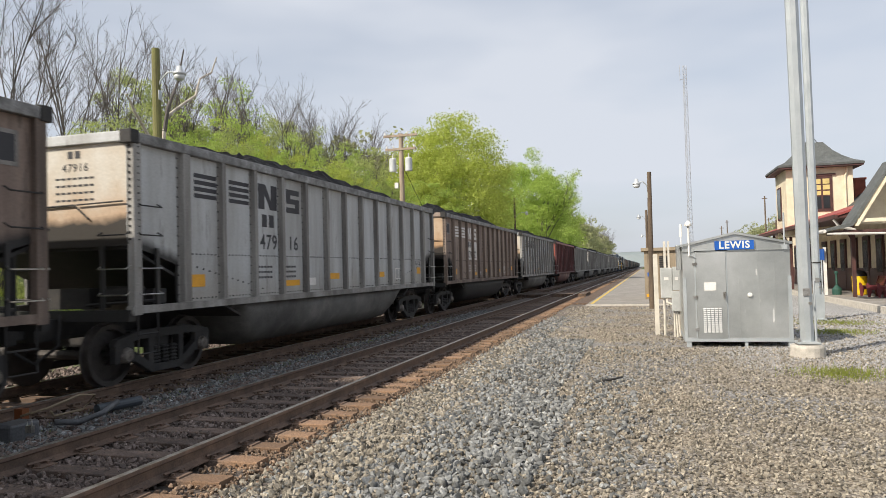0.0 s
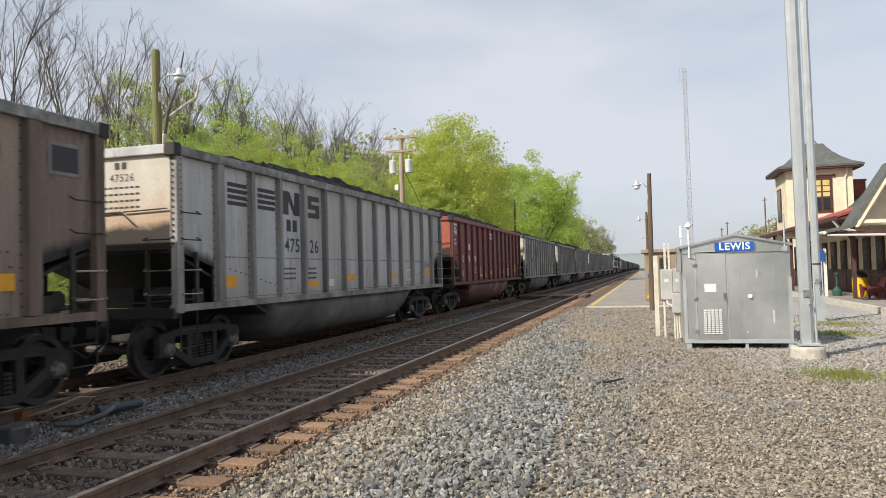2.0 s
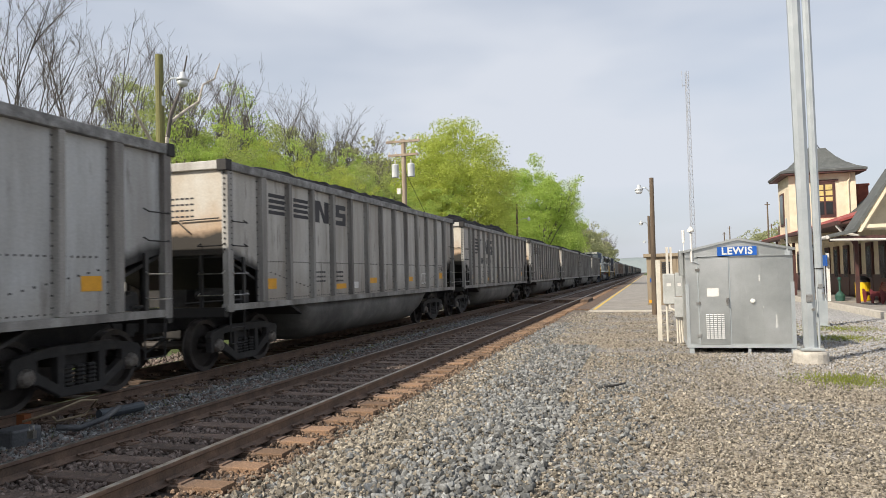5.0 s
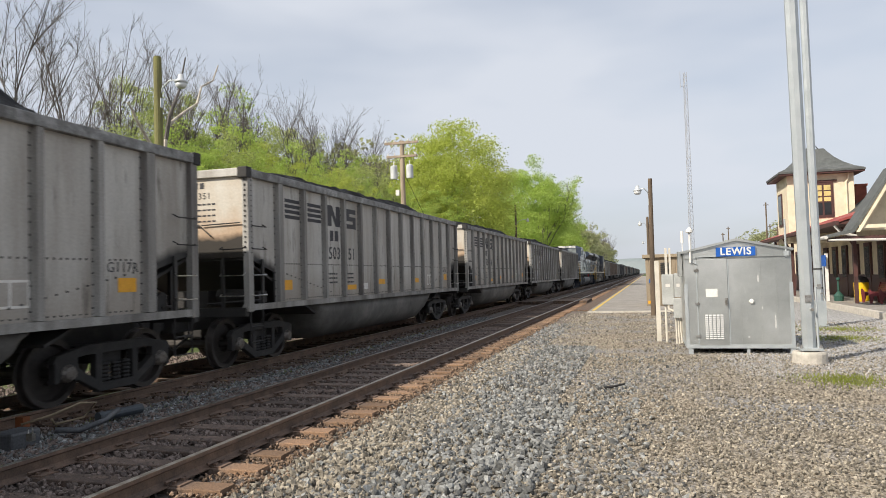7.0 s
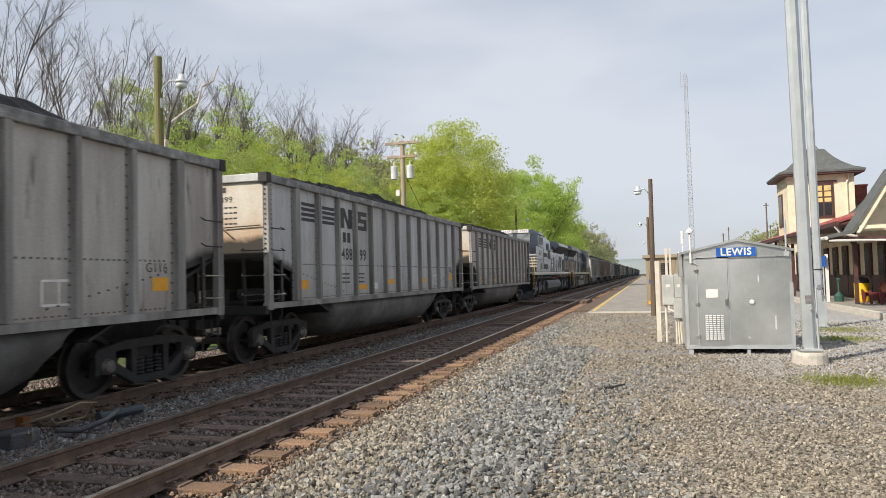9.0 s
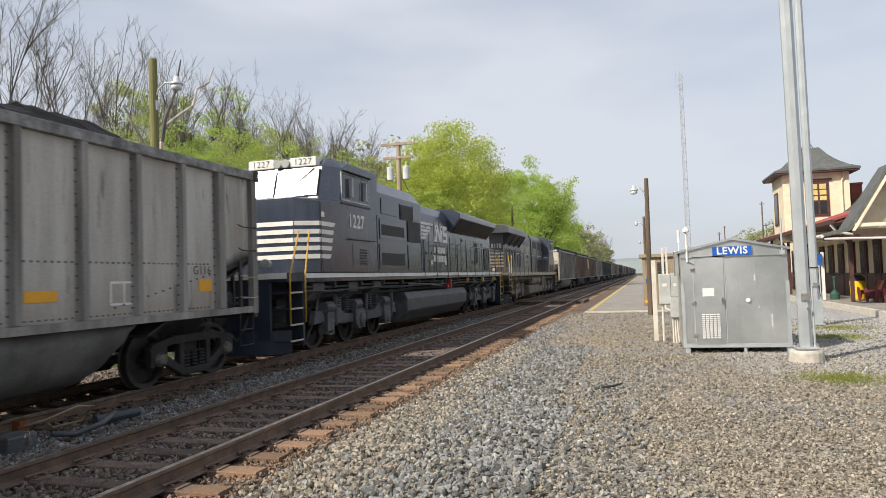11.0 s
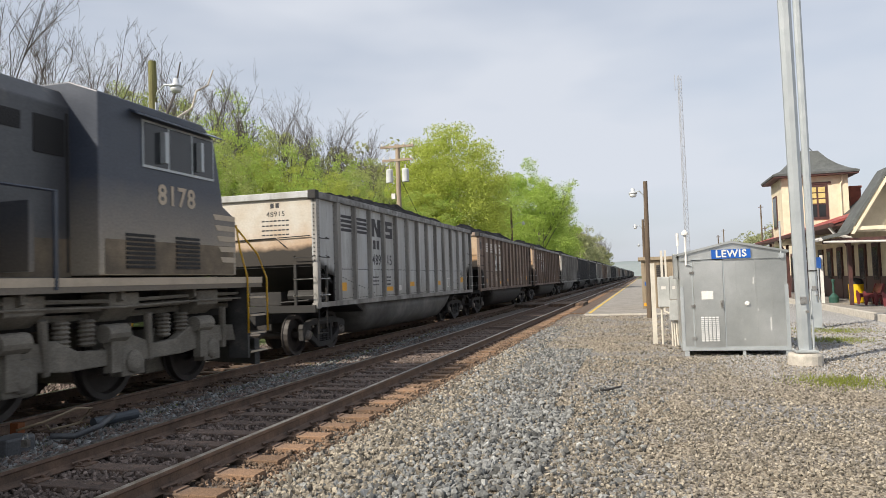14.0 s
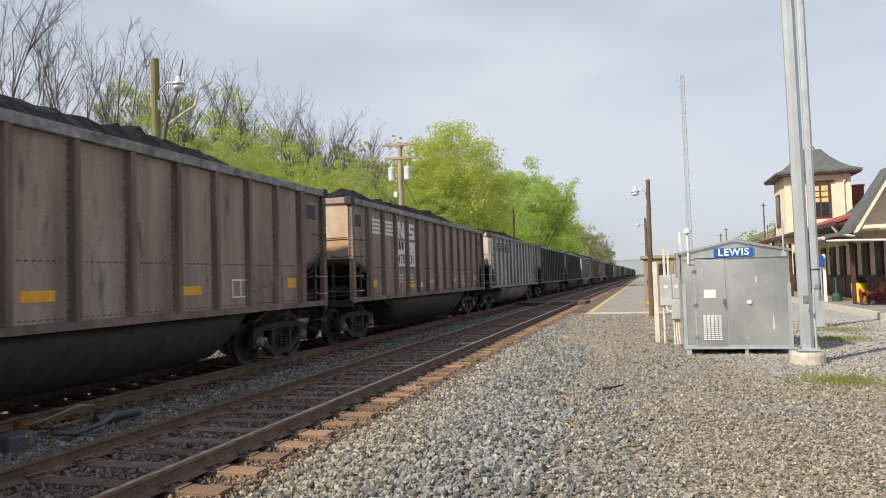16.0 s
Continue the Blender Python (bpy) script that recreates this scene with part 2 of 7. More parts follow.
M_post_red = material("grimy_red_post_paint", (0.105, 0.03, 0.03), 0.65, second=(0.055, 0.02, 0.02), third=(0.14, 0.04, 0.04), scale=2.2, fine=40, streak=True, spread=0.15)
# below 2.42 m: coal dust and painted shade from the next car
M_endred = material("rust_stained_red_paint", (0.36, 0.10, 0.06), 0.75, second=(0.28, 0.075, 0.05), scale=1.3, fine=25, soot_shade=(2.42, 0.10, (0.028, 0.02, 0.017), 0.0, 20.0))
M_under = material("sooty_steel", (0.030, 0.028, 0.027), 0.75, second=(0.016, 0.015, 0.014), third=(0.05, 0.043, 0.037), scale=4, fine=50, spread=0.2)
M_tub = material("dusty_tub_steel", (0.15, 0.146, 0.137), 0.7, second=(0.075, 0.072, 0.067), third=(0.21, 0.2, 0.185), scale=1.2, fine=30, spread=0.12)
M_chord = material("weathered_top_chord", (0.25, 0.25, 0.245), 0.65, second=(0.10, 0.097, 0.092), third=(0.40, 0.40, 0.39), scale=3.5, fine=45, spread=0.2, bump=0.3)
M_tubred = material("rusty_tub_steel", (0.15, 0.055, 0.045), 0.7, second=(0.09, 0.04, 0.035), third=(0.40, 0.28, 0.2), scale=1.0, fine=30, spread=0.12)
M_steel = material("worn_bright_steel", (0.5, 0.49, 0.47), 0.35, metal=0.9, second=(0.3, 0.28, 0.25), scale=8, fine=60)
M_wheel = material("wheel_steel", (0.06, 0.052, 0.047), 0.6, metal=0.3, second=(0.035, 0.03, 0.027), scale=6, fine=60)
M_cap = material("worn_bearing_steel", (0.20, 0.18, 0.16), 0.5, metal=0.4, second=(0.07, 0.06, 0.052), scale=9, fine=60)
M_coal = material("coal", (0.012, 0.012, 0.013), 0.65, second=(0.005, 0.005, 0.006), third=(0.028, 0.028, 0.03), scale=9, fine=30, spread=0.4, bump=1.0, spec=0.15)
M_yellow = plain("yellow_reflective_tape", (0.75, 0.36, 0.015), 0.5)
M_white = plain("white_paint", (0.72, 0.70, 0.66), 0.6)
M_dark = plain("black_lettering_paint", (0.03, 0.03, 0.035), 0.6)
M_rail_side = material("rusty_rail_side", (0.155, 0.10, 0.07), 0.8, second=(0.095, 0.064, 0.047), third=(0.20, 0.13, 0.09), scale=5, fine=60, spread=0.2)
M_tie = material("weathered_tie_wood", (0.125, 0.082, 0.055), 0.9, second=(0.07, 0.05, 0.038), third=(0.22, 0.135, 0.08), scale=6, fine=70, spread=0.25, bump=0.6, random_tint=0.3)
M_stone = material("crushed_stone", (0.205, 0.207, 0.20), 0.9, second=(0.11, 0.112, 0.108), third=(0.33, 0.335, 0.325), scale=20, fine=120, spread=0.15, random_tint=0.62, island=True)
M_tie_dusty = material("dust_covered_tie_wood", (0.14, 0.10, 0.078), 0.9, second=(0.09, 0.066, 0.053), third=(0.185, 0.13, 0.098), scale=6, fine=70, spread=0.35, bump=0.7, random_tint=0.35, ends=(0.80, 1.05, (0.205, 0.125, 0.075)))
M_stone_pale = material("pale_grey_gravel", (0.35, 0.34, 0.33), 0.9, second=(0.24, 0.235, 0.23), third=(0.43, 0.425, 0.42), scale=20, fine=120, spread=0.15, random_tint=0.28, island=True)
M_stone_tan = material("rusty_tan_gravel", (0.22, 0.15, 0.10), 0.9, second=(0.12, 0.08, 0.053), third=(0.30, 0.22, 0.155), scale=20, fine=120, spread=0.15, random_tint=0.5, island=True)
M_stone_brown = material("dusty_brown_gravel", (0.27, 0.238, 0.187), 0.9, second=(0.155, 0.136, 0.107), third=(0.385, 0.345, 0.285), scale=20, fine=120, spread=0.2, random_tint=0.6, island=True)
M_stone_dark = material("sooty_shade_ballast", (0.175, 0.135, 0.115), 0.92, second=(0.105, 0.082, 0.07), third=(0.26, 0.215, 0.19), scale=20, fine=120, spread=0.2, random_tint=0.45, island=True)
M_galv = material("galvanized_steel", (0.46, 0.49, 0.50), 0.5, metal=0.5, second=(0.41, 0.44, 0.45), third=(0.50, 0.525, 0.53), scale=2.5, fine=60, spread=0.05, bump=0.04)
M_alu = material("dull_aluminium_sheet", (0.53, 0.545, 0.53), 0.36, metal=0.75, second=(0.42, 0.435, 0.425), third=(0.60, 0.61, 0.60), scale=0.9, fine=40, streak=False, spread=0.04, bump=0.03, stain=((0.70, 0.71, 0.70), 0.6, 0.62))
M_blue = plain("blue_sign_enamel", (0.012, 0.10, 0.42), 0.4)
M_concrete = material("pale_concrete", (0.52, 0.48, 0.42), 0.9, second=(0.40, 0.37, 0.32), scale=6, fine=70, spread=0.15, bump=0.4)
M_asphalt = material("platform_asphalt", (0.27, 0.25, 0.225), 0.9, second=(0.21, 0.192, 0.17), third=(0.31, 0.29, 0.265), scale=1.2, fine=90, spread=0.2, bump=0.4)
M_cream = material("cream_stucco", (0.72, 0.63, 0.47), 0.85, second=(0.62, 0.53, 0.38), scale=2, fine=50, spread=0.08, bump=0.3)
M_maroon = material("maroon_trim_paint", (0.085, 0.035, 0.03), 0.6, second=(0.05, 0.022, 0.02), scale=3, fine=40)
M_slate = material("grey_roof_slate", (0.085, 0.09, 0.088), 0.8, second=(0.06, 0.065, 0.063), third=(0.12, 0.125, 0.12), scale=3, fine=30, spread=0.25, bump=0.5, random_tint=0.25)
M_redroof = material("red_metal_roof", (0.34, 0.07, 0.06), 0.6, second=(0.24, 0.05, 0.045), scale=2, fine=40)
M_pole = material("weathered_pole_wood", (0.18, 0.175, 0.065), 0.9, second=(0.12, 0.105, 0.05), third=(0.22, 0.22, 0.08), scale=5, fine=60, streak=True, spread=0.2, bump=0.5)
M_polebrown = material("brown_pole_wood", (0.13, 0.095, 0.065), 0.9, second=(0.08, 0.058, 0.04), scale=5, fine=60, streak=True, spread=0.2, bump=0.5)
M_bark = material("grey_bark", (0.125, 0.11, 0.098), 0.95, second=(0.075, 0.066, 0.058), scale=3, fine=30, spread=0.2, bump=0.6)
M_glass = material("dark_window_glass", (0.02, 0.022, 0.025), 0.12, spread=0.05, bump=0)


# ---- ground and tracks ----
TRACK_NEAR, TRACK_TRAIN = -4.87, -8.47      # centre lines


def ground_height(x, y):
    z = -0.24
    if x < -11:
        z += 4.0 * min(1.0, (-11 - x) / 26.0) ** 1.1
    return z


def ground_sheet():
    xs = sorted(set([-2500, -900, -300, -140, -80, -60] + [-50 + 2 * i for i in range(18)] + [-14 + i for i in range(4)] + [-10 + 2 * i for i in range(16)] + [30, 60, 120, 300, 900, 2500]))
    ys = sorted(set([-900, -300, -100, -40] + [-20 + 4 * i for i in range(45)] + [180, 220, 300, 420, 600, 900, 1500, 3000]))
    g = Shape()
    for y in ys:
        for x in xs:
            g.v.append((x, y, ground_height(x, y)))
    k = len(xs)
    g.f = [(j * k + i, j * k + i + 1, (j + 1) * k + i + 1, (j + 1) * k + i) for j in range(len(ys) - 1) for i in range(k - 1)]
    return g


def ground_material():
    m = bpy.data.materials.new("gravel_and_grass_ground")
    m.use_nodes = True
    n, l = m.node_tree.nodes, m.node_tree.links
    b = n["Principled BSDF"]
    b.inputs["Roughness"].default_value = 0.95
    b.inputs["Specular IOR Level"].default_value = 0.2
    co, sep = n.new("ShaderNodeTexCoord"), n.new("ShaderNodeSeparateXYZ")
    l.new(co.outputs["Object"], sep.inputs["Vector"])
    vor, noi, nob = n.new("ShaderNodeTexVoronoi"), n.new("ShaderNodeTexNoise"), n.new("ShaderNodeTexNoise")
    vor.inputs["Scale"].default_value = 38
    noi.inputs["Scale"].default_value, noi.inputs["Detail"].default_value = 0.55, 5
    nob.inputs["Scale"].default_value, nob.inputs["Detail"].default_value = 6, 4
    for t in (vor, noi, nob):
        l.new(co.outputs["Object"], t.inputs["Vector"])

    def ramp(src, stops):
        r = n.new("ShaderNodeValToRGB")
        r.color_ramp.elements[0].position, r.color_ramp.elements[0].color = stops[0][0], (*stops[0][1], 1)
        r.color_ramp.elements[1].position, r.color_ramp.elements[1].color = stops[-1][0], (*stops[-1][1], 1)
        for p, c in stops[1:-1]:
            r.color_ramp.elements.new(p).color = (*c, 1)
        l.new(src, r.inputs["Fac"])
        return r.outputs["Color"]

    def mix(a, bb, fac):
        x = n.new("ShaderNodeMix")
        x.data_type = "RGBA"
        l.new(fac, x.inputs["Factor"])
        l.new(a, x.inputs["A"])
        l.new(bb, x.inputs["B"])
        return x.outputs["Result"]

    cell = n.new("ShaderNodeSeparateColor")
    l.new(vor.outputs["Color"], cell.inputs["Color"])
    brown = ramp(cell.outputs["Red"], [(0.0, (0.11, 0.088, 0.064)), (0.5, (0.24, 0.20, 0.15)), (1.0, (0.40, 0.35, 0.28))])
    grey = ramp(cell.outputs["Red"], [(0.0, (0.10, 0.097, 0.09)), (0.5, (0.21, 0.2, 0.19)), (1.0, (0.36, 0.345, 0.33))])
    zone = ramp(noi.outputs["Fac"], [(0.42, (0, 0, 0)), (0.6, (1, 1, 1))])
    gravel = mix(brown, grey, zone)
    pale = ramp(cell.outputs["Red"], [(0.0, (0.22, 0.215, 0.21)), (0.5, (0.33, 0.325, 0.315)), (1.0, (0.46, 0.45, 0.44))])
    dusty = n.new("ShaderNodeMath")
    dusty.operation = "MULTIPLY"
    grass = ramp(nob.outputs["Fac"], [(0.3, (0.06, 0.055, 0.03)), (0.5, (0.07, 0.095, 0.03)), (0.7, (0.11, 0.15, 0.05))])

    def rule(socket, lo, hi):
        r = n.new("ShaderNodeMapRange")
        r.inputs["From Min"].default_value, r.inputs["From Max"].default_value = lo, hi
        l.new(socket, r.inputs["Value"])
        return r.outputs["Result"]
    l.new(rule(sep.outputs["X"], 0.4, 3.2), dusty.inputs[0])
    l.new(rule(sep.outputs["Y"], 11.0, 15.5), dusty.inputs[1])
    gravel = mix(gravel, pale, dusty.outputs["Value"])
    far = n.new("ShaderNodeMath")
    far.operation = "MAXIMUM"
    l.new(rule(sep.outputs["X"], -10.7, -11.6), far.inputs[0])
    l.new(rule(sep.outputs["Y"], 130.0, 190.0), far.inputs[1])
    l.new(mix(gravel, grass, far.outputs["Value"]), b.inputs["Base Color"])
    bp = n.new("ShaderNodeBump")
    bp.inputs["Strength"].default_value, bp.inputs["Distance"].default_value = 0.9, 0.02
    l.new(vor.outputs["Distance"], bp.inputs["Height"])
    bp.invert = True
    l.new(bp.outputs["Normal"], b.inputs["Normal"])
    return m


M_ground = ground_material()
single("ground", ground_sheet(), M_ground, "flat dusty gravel yard beside the tracks with grass beyond", "ground", kind="structure")


M_bed = material("sooty_track_bed", (0.15, 0.12, 0.10), 0.95, second=(0.085, 0.07, 0.058), third=(0.21, 0.18, 0.155), scale=8, fine=50, spread=0.4, bump=1.0)


def rail_profile(x):
    half = [(0.036, 0.0), (0.037, -0.03), (0.012, -0.045), (0.009, -0.12), (0.03, -0.14), (0.07, -0.155), (0.07, -0.165)]
    return [(x + a, b) for a, b in half] + [(x - a, b) for a, b in reversed(half)]


def railway(centre, name):
    bed = Shape().prism([(centre - 1.9, -0.235), (centre - 1.75, -0.222), (centre + 1.75, -0.222), (centre + 1.9, -0.235)], "y", -60, 1500)
    single("track_bed", bed, M_bed, "sooty crushed stone ballast bed under the rails", "ballast", kind="structure")
    top = thing(name, (0, 0, 0), "railway track of rusty steel rails on weathered wooden ties", "railway track", kind="structure")
    for side in (-0.7525, 0.7525):
        rail = part("rail", Shape().prism(rail_profile(centre + side), "y", -60, 1500), M_rail_side, top, "rusty steel rail")
        part("running_surface", Shape().box(centre + side - 0.027, centre + side + 0.027, -60, 1500, 0.0, 0.004), M_steel, rail, "bright worn rail head")
    return top


track_near = railway(TRACK_NEAR, "railway_track")
track_train = railway(TRACK_TRAIN, "railway_track")


# ---- coal cars ----
CAR = 14.7


def heap(seed, high):
    g = Shape()
    nx, ny = 14, 110
    for j in range(ny + 1):
        for i in range(nx + 1):
            x, y = -1.42 + 2.84 * i / nx, 0.08 + (CAR - 0.16) * j / ny
            a = 1 - abs(x / 1.42) ** 2.2
            b = min(1, max(0, min(y, CAR - y) - 0.25) / 2.6)
            wob = noise.noise((x * 1.3, y * 0.5, seed)) * 0.2 + noise.noise((x * 4, y * 4, seed + 9)) * 0.16 + noise.noise((x * 9, y * 9, seed + 3)) * 0.16
            g.v.append((x, y, 3.48 + a * b * high * (1 + wob) * (0.97 + 0.05 * math.sin(y * 0.9 + seed)) + wob * 0.12))
    k = nx + 1
    g.f = [(j * k + i, j * k + i + 1, (j + 1) * k + i + 1, (j + 1) * k + i) for j in range(ny) for i in range(nx)]
    return g


POSTS = [1.22 + 1.03 * i for i in range(13)]
WING_POSTS = [1.22] + [1.78 + 0.985 * i for i in range(13)]


def wheelset_shape(r=0.457):
    g = Shape()
    for s in (-1, 1):
        c = 0.753 * s
        g.lathe([(0.05, c - 0.07 * s), (r * 0.30, c - 0.065 * s), (r * 0.36, c + 0.01 * s), (r * 0.80, c - 0.03 * s), (r * 0.84, c + 0.06 * s), (r, c + 0.065 * s),
                 (r + 0.004, c - 0.04 * s), (r + 0.028, c - 0.05 * s), (r + 0.02, c - 0.075 * s), (r * 0.82, c - 0.075 * s), (0.06, c - 0.078 * s)], (0, 0, 0), "x", 22)
    g.tube([(-1.06, 0, 0), (1.06, 0, 0)], 0.075, 10)
    return g


WHEELSET = wheelset_shape().data("wheelset", False)
WHEELSET.materials.append(M_wheel)


def freight_truck(parent, y):
    t = part("truck", Shape().box(-0.95, 0.95, y - 0.22, y + 0.22, 0.50, 0.74), M_under, parent, "sooty cast steel truck")
    for s in (-1, 1):
        g = Shape()
        a, b = sorted((s * 0.97, s * 1.09))
        g.prism([(y - 1.16, 0.60), (y - 1.1, 0.70), (y - 0.55, 0.80), (y + 0.55, 0.80), (y + 1.1, 0.70), (y + 1.16, 0.60), (y + 0.6, 0.66), (y - 0.6, 0.66)], "x", a, b)
        for d in (-1, 1):
            g.prism([(y + d * 0.74, 0.34), (y + d * 0.74, 0.66), (y + d * 1.13, 0.66), (y + d * 1.13, 0.34), (y + d * 1.05, 0.34), (y + d * 1.0, 0.52), (y + d * 0.84, 0.52), (y + d * 0.8, 0.34)], "x", a, b)
            g.prism([(y + d * 0.76, 0.52), (y + d * 0.76, 0.36), (y + d * 0.36, 0.14), (y + d * 0.30, 0.24)], "x", a, b)
            g.box(a, b, y + d * 0.36 - 0.06, y + d * 0.36 + 0.06, 0.2, 0.7)
        g.box(a, b, y - 0.38, y + 0.38, 0.13, 0.25)
        part("side_frame", g, M_under, t, bevel=0.012)
        for d in (-0.2, 0, 0.2):
            sp = Shape().lathe([(0.06 + 0.025 * (k % 2), k * 0.027) for k in range(11)], (s * 1.03, y + d, 0.25), "z", 6)
            part("spring", sp, M_under, t)
        for d in (-0.915, 0.915):
            part("bearing_cap", Shape().lathe([(0.12, 1.0 * s), (0.12, 1.10 * s), (0.09, 1.15 * s), (0.04, 1.16 * s)], (0, y + d, 0.457), "x", 14), M_cap, t)
    for d in (-0.915, 0.915):
        w = part("wheelset", WHEELSET, None, t, "dark steel wheels on an axle")
        w.location = (0, y + d, 0.457)
    return t


def grab(g, p, q, out, r=0.011):
    """A bent round bar between two points, standing off by the vector out."""
    p, q, o = Vector(p), Vector(q), Vector(out)
    g.tube([p, p + o, q + o, q], r, 5)


def logo_bars(g, y, z, x, w, h, n):
    for i in range(n):
        z1 = z - i * h / n
        g.box(x, x + 0.004, y, y + w, z1 - h / n * 0.62, z1)


def hook_outline(y, z, w, h):
    """The outline of the emblem's second block, from its upper edge z down."""
    pts = ((0, 0), (1, 0), (1, 0.23), (0.32, 0.23), (0.32, 0.39), (1, 0.39), (1, 1), (0, 1), (0, 0.77), (0.68, 0.77), (0.68, 0.61), (0, 0.61))
    return [(y + a * w, z - c * h) for a, c in pts]


def coal_car(paint, end_paint, tub_paint, load, mark, near=True, seed=0):
    """y from the end that leads, z from the rail. mark: 'plain', 'bars' or 'wing' or 'red'."""
    car = thing("coal_car", (0, 0, 0), "loaded steel coal gondola with ribbed sides on the railway track", "coal car", "coal cars of the train")
    L = CAR
    posts = WING_POSTS if mark == "wing" else POSTS
    post_paint = {"red": M_post_red, "brown": M_post_brown, "none": M_black_car}.get(mark, M_post_grey)
    prof = [(0, 3.56), (L, 3.56), (L, 2.07), (L - 1.05, 1.78), (L - 1.05, 1.1), (1.05, 1.1), (1.05, 1.78), (0, 2.07)]
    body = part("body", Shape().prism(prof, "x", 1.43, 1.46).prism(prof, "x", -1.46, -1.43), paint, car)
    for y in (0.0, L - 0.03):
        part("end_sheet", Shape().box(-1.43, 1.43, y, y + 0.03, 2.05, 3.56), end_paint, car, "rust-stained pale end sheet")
    for a, b in ((0.04, 2.9), (L - 0.04, L - 2.9)):
        part("slope_sheet", Shape().prism([(a, 2.05), (b, 0.9), (b, 0.86), (a, 2.0)], "x", -1.42, 1.42), M_under, car, "dark slope sheet")
    for s in (-1, 1):
        a, b = sorted((s * 1.42, s * 1.56))
        part("top_rail", Shape().box(a, b, -0.05, L + 0.05, 3.52, 3.67), paint if mark == "red" else M_chord, car, bevel=0.012)
        part("side_sill", Shape().box(a, s * 1.54 if s > 0 else b, -0.02, L + 0.02, 1.08, 1.19), post_paint, car)
    for s in (-1, 1):
        for y in (-0.075, L - 0.105):
            part("corner_cap", Shape().box(*sorted((s * 1.38, s * 1.575)), y, y + 0.18, 3.50, 3.695), M_under, car, "sooty corner casting", bevel=0.01)
    for y in (-0.06, L - 0.06):
        part("top_rail", Shape().box(-1.42, 1.42, y, y + 0.12, 3.53, 3.68), paint, car, bevel=0.012)
        part("end_sill", Shape().box(-1.5, 1.5, y, y + 0.12, 0.98, 1.14), paint, car)
    for s in (-1, 1):
        for y in (0.0, L - 0.16):
            part("corner_post", Shape().box(*sorted((s * 1.44, s * 1.55)), y, y + 0.16, 1.06, 3.54), post_paint, car)
    for y in posts:
        w = 0.11 if y in (posts[0], posts[-1]) else 0.062
        part("side_post", Shape().prism([(1.46, y - w - 0.03), (1.47, y - w - 0.03), (1.475, y - w), (1.55, y - w * 0.8), (1.55, y + w * 0.8), (1.475, y + w), (1.47, y + w + 0.03), (1.46, y + w + 0.03)], "z", 1.2, 3.52), post_paint, car)
        part("side_post", Shape().box(-1.55, -1.46, y - w, y + w, 1.2, 3.52), post_paint, car)
    tub = []
    shape = [(1.40, 1.06), (1.38, 0.85), (1.30, 0.58), (1.12, 0.36), (0.75, 0.24), (-0.75, 0.24), (-1.12, 0.36), (-1.30, 0.58), (-1.38, 0.85), (-1.40, 1.06)]
    for y, k in ((3.1, 0.12), (3.25, 0.5), (3.5, 0.8), (3.9, 1.0), (L - 3.9, 1.0), (L - 3.5, 0.8), (L - 3.25, 0.5), (L - 3.1, 0.12)):
        tub.append([(x, y, 1.06 - (1.06 - z) * k) for x, z in shape])
    part("tub", Shape().loft(tub), tub_paint, car, "dusty rounded belly tub", smooth=True)
    part("coal_load", heap(seed, load), M_coal, car, "heaped black coal")
    for y0, y1 in ((-0.45, 2.8), (L - 2.8, L + 0.45)):
        part("centre_sill", Shape().box(-0.25, 0.25, y0, y1, 0.72, 1.02), M_under, car)
    for y, d in ((-0.45, -1), (L + 0.45, 1)):
        part("coupler", Shape().box(-0.09, 0.09, min(y, y + 0.28 * d), max(y, y + 0.28 * d), 0.76, 0.92).box(-0.17, 0.17, min(y + 0.2 * d, y + 0.32 * d), max(y + 0.2 * d, y + 0.32 * d), 0.7, 0.98), M_under, car, bevel=0.02)
    for y in (1.28, L - 1.28):
        freight_truck(car, y)
    if not near:
        return car
    rivets = Shape()
    for y in posts:
        w = 0.14 if y in (posts[0], posts[-1]) else 0.085
        for k in range(15):
            for d in (-w, w):
                rivets.box(1.462, 1.476, y + d - 0.012, y + d + 0.012, 1.3 + k * 0.152, 1.322 + k * 0.152)
    for k in range(115):
        y = 1.35 + k * 0.1045
        rivets.box(1.46, 1.469, y - 0.013, y + 0.013, 1.935, 1.96)
        rivets.box(1.46, 1.469, y - 0.012, y + 0.012, 1.225, 1.245)
    for d in (0, 1):
        for k in range(14):
            y = 1.4 + k * 0.17
            rivets.box(1.46, 1.47, (L - y if d else y) - 0.014, (L - y if d else y) + 0.014, 1.76 - k * 0.034, 1.785 - k * 0.034)
    for k in range(15):
        rivets.box(1.47, 1.50, -0.012, 0.002, 2.12 + k * 0.095, 2.15 + k * 0.095)
        rivets.box(1.55, 1.56, 0.09, 0.11, 2.12 + k * 0.095, 2.14 + k * 0.095)
    tagged(part("rivets", rivets, M_under, car, "rows of dark rivets"), kind="stuff")
    for y0, d in ((0.0, 1), (L, -1)):
        for s in (1, -1):
            part("ladder_stile", Shape().box(*sorted((s * 1.49, s * 1.53)), *sorted((y0 + 0.50 * d, y0 + 0.57 * d)), 1.15, 2.02), paint, car)
            part("ladder_stile", Shape().box(*sorted((s * 0.98, s * 1.04)), *sorted((y0 - 0.03 * d, y0 + 0.02 * d)), 1.1, 2.05), paint, car)
            for z in (1.35, 1.72, 2.20, 2.62):
                g = Shape()
                grab(g, (s * 1.5, y0 + 0.1 * d, z + 0.05), (s * 1.5, y0 + 0.56 * d, z + 0.05), (s * 0.09, 0, -0.05))
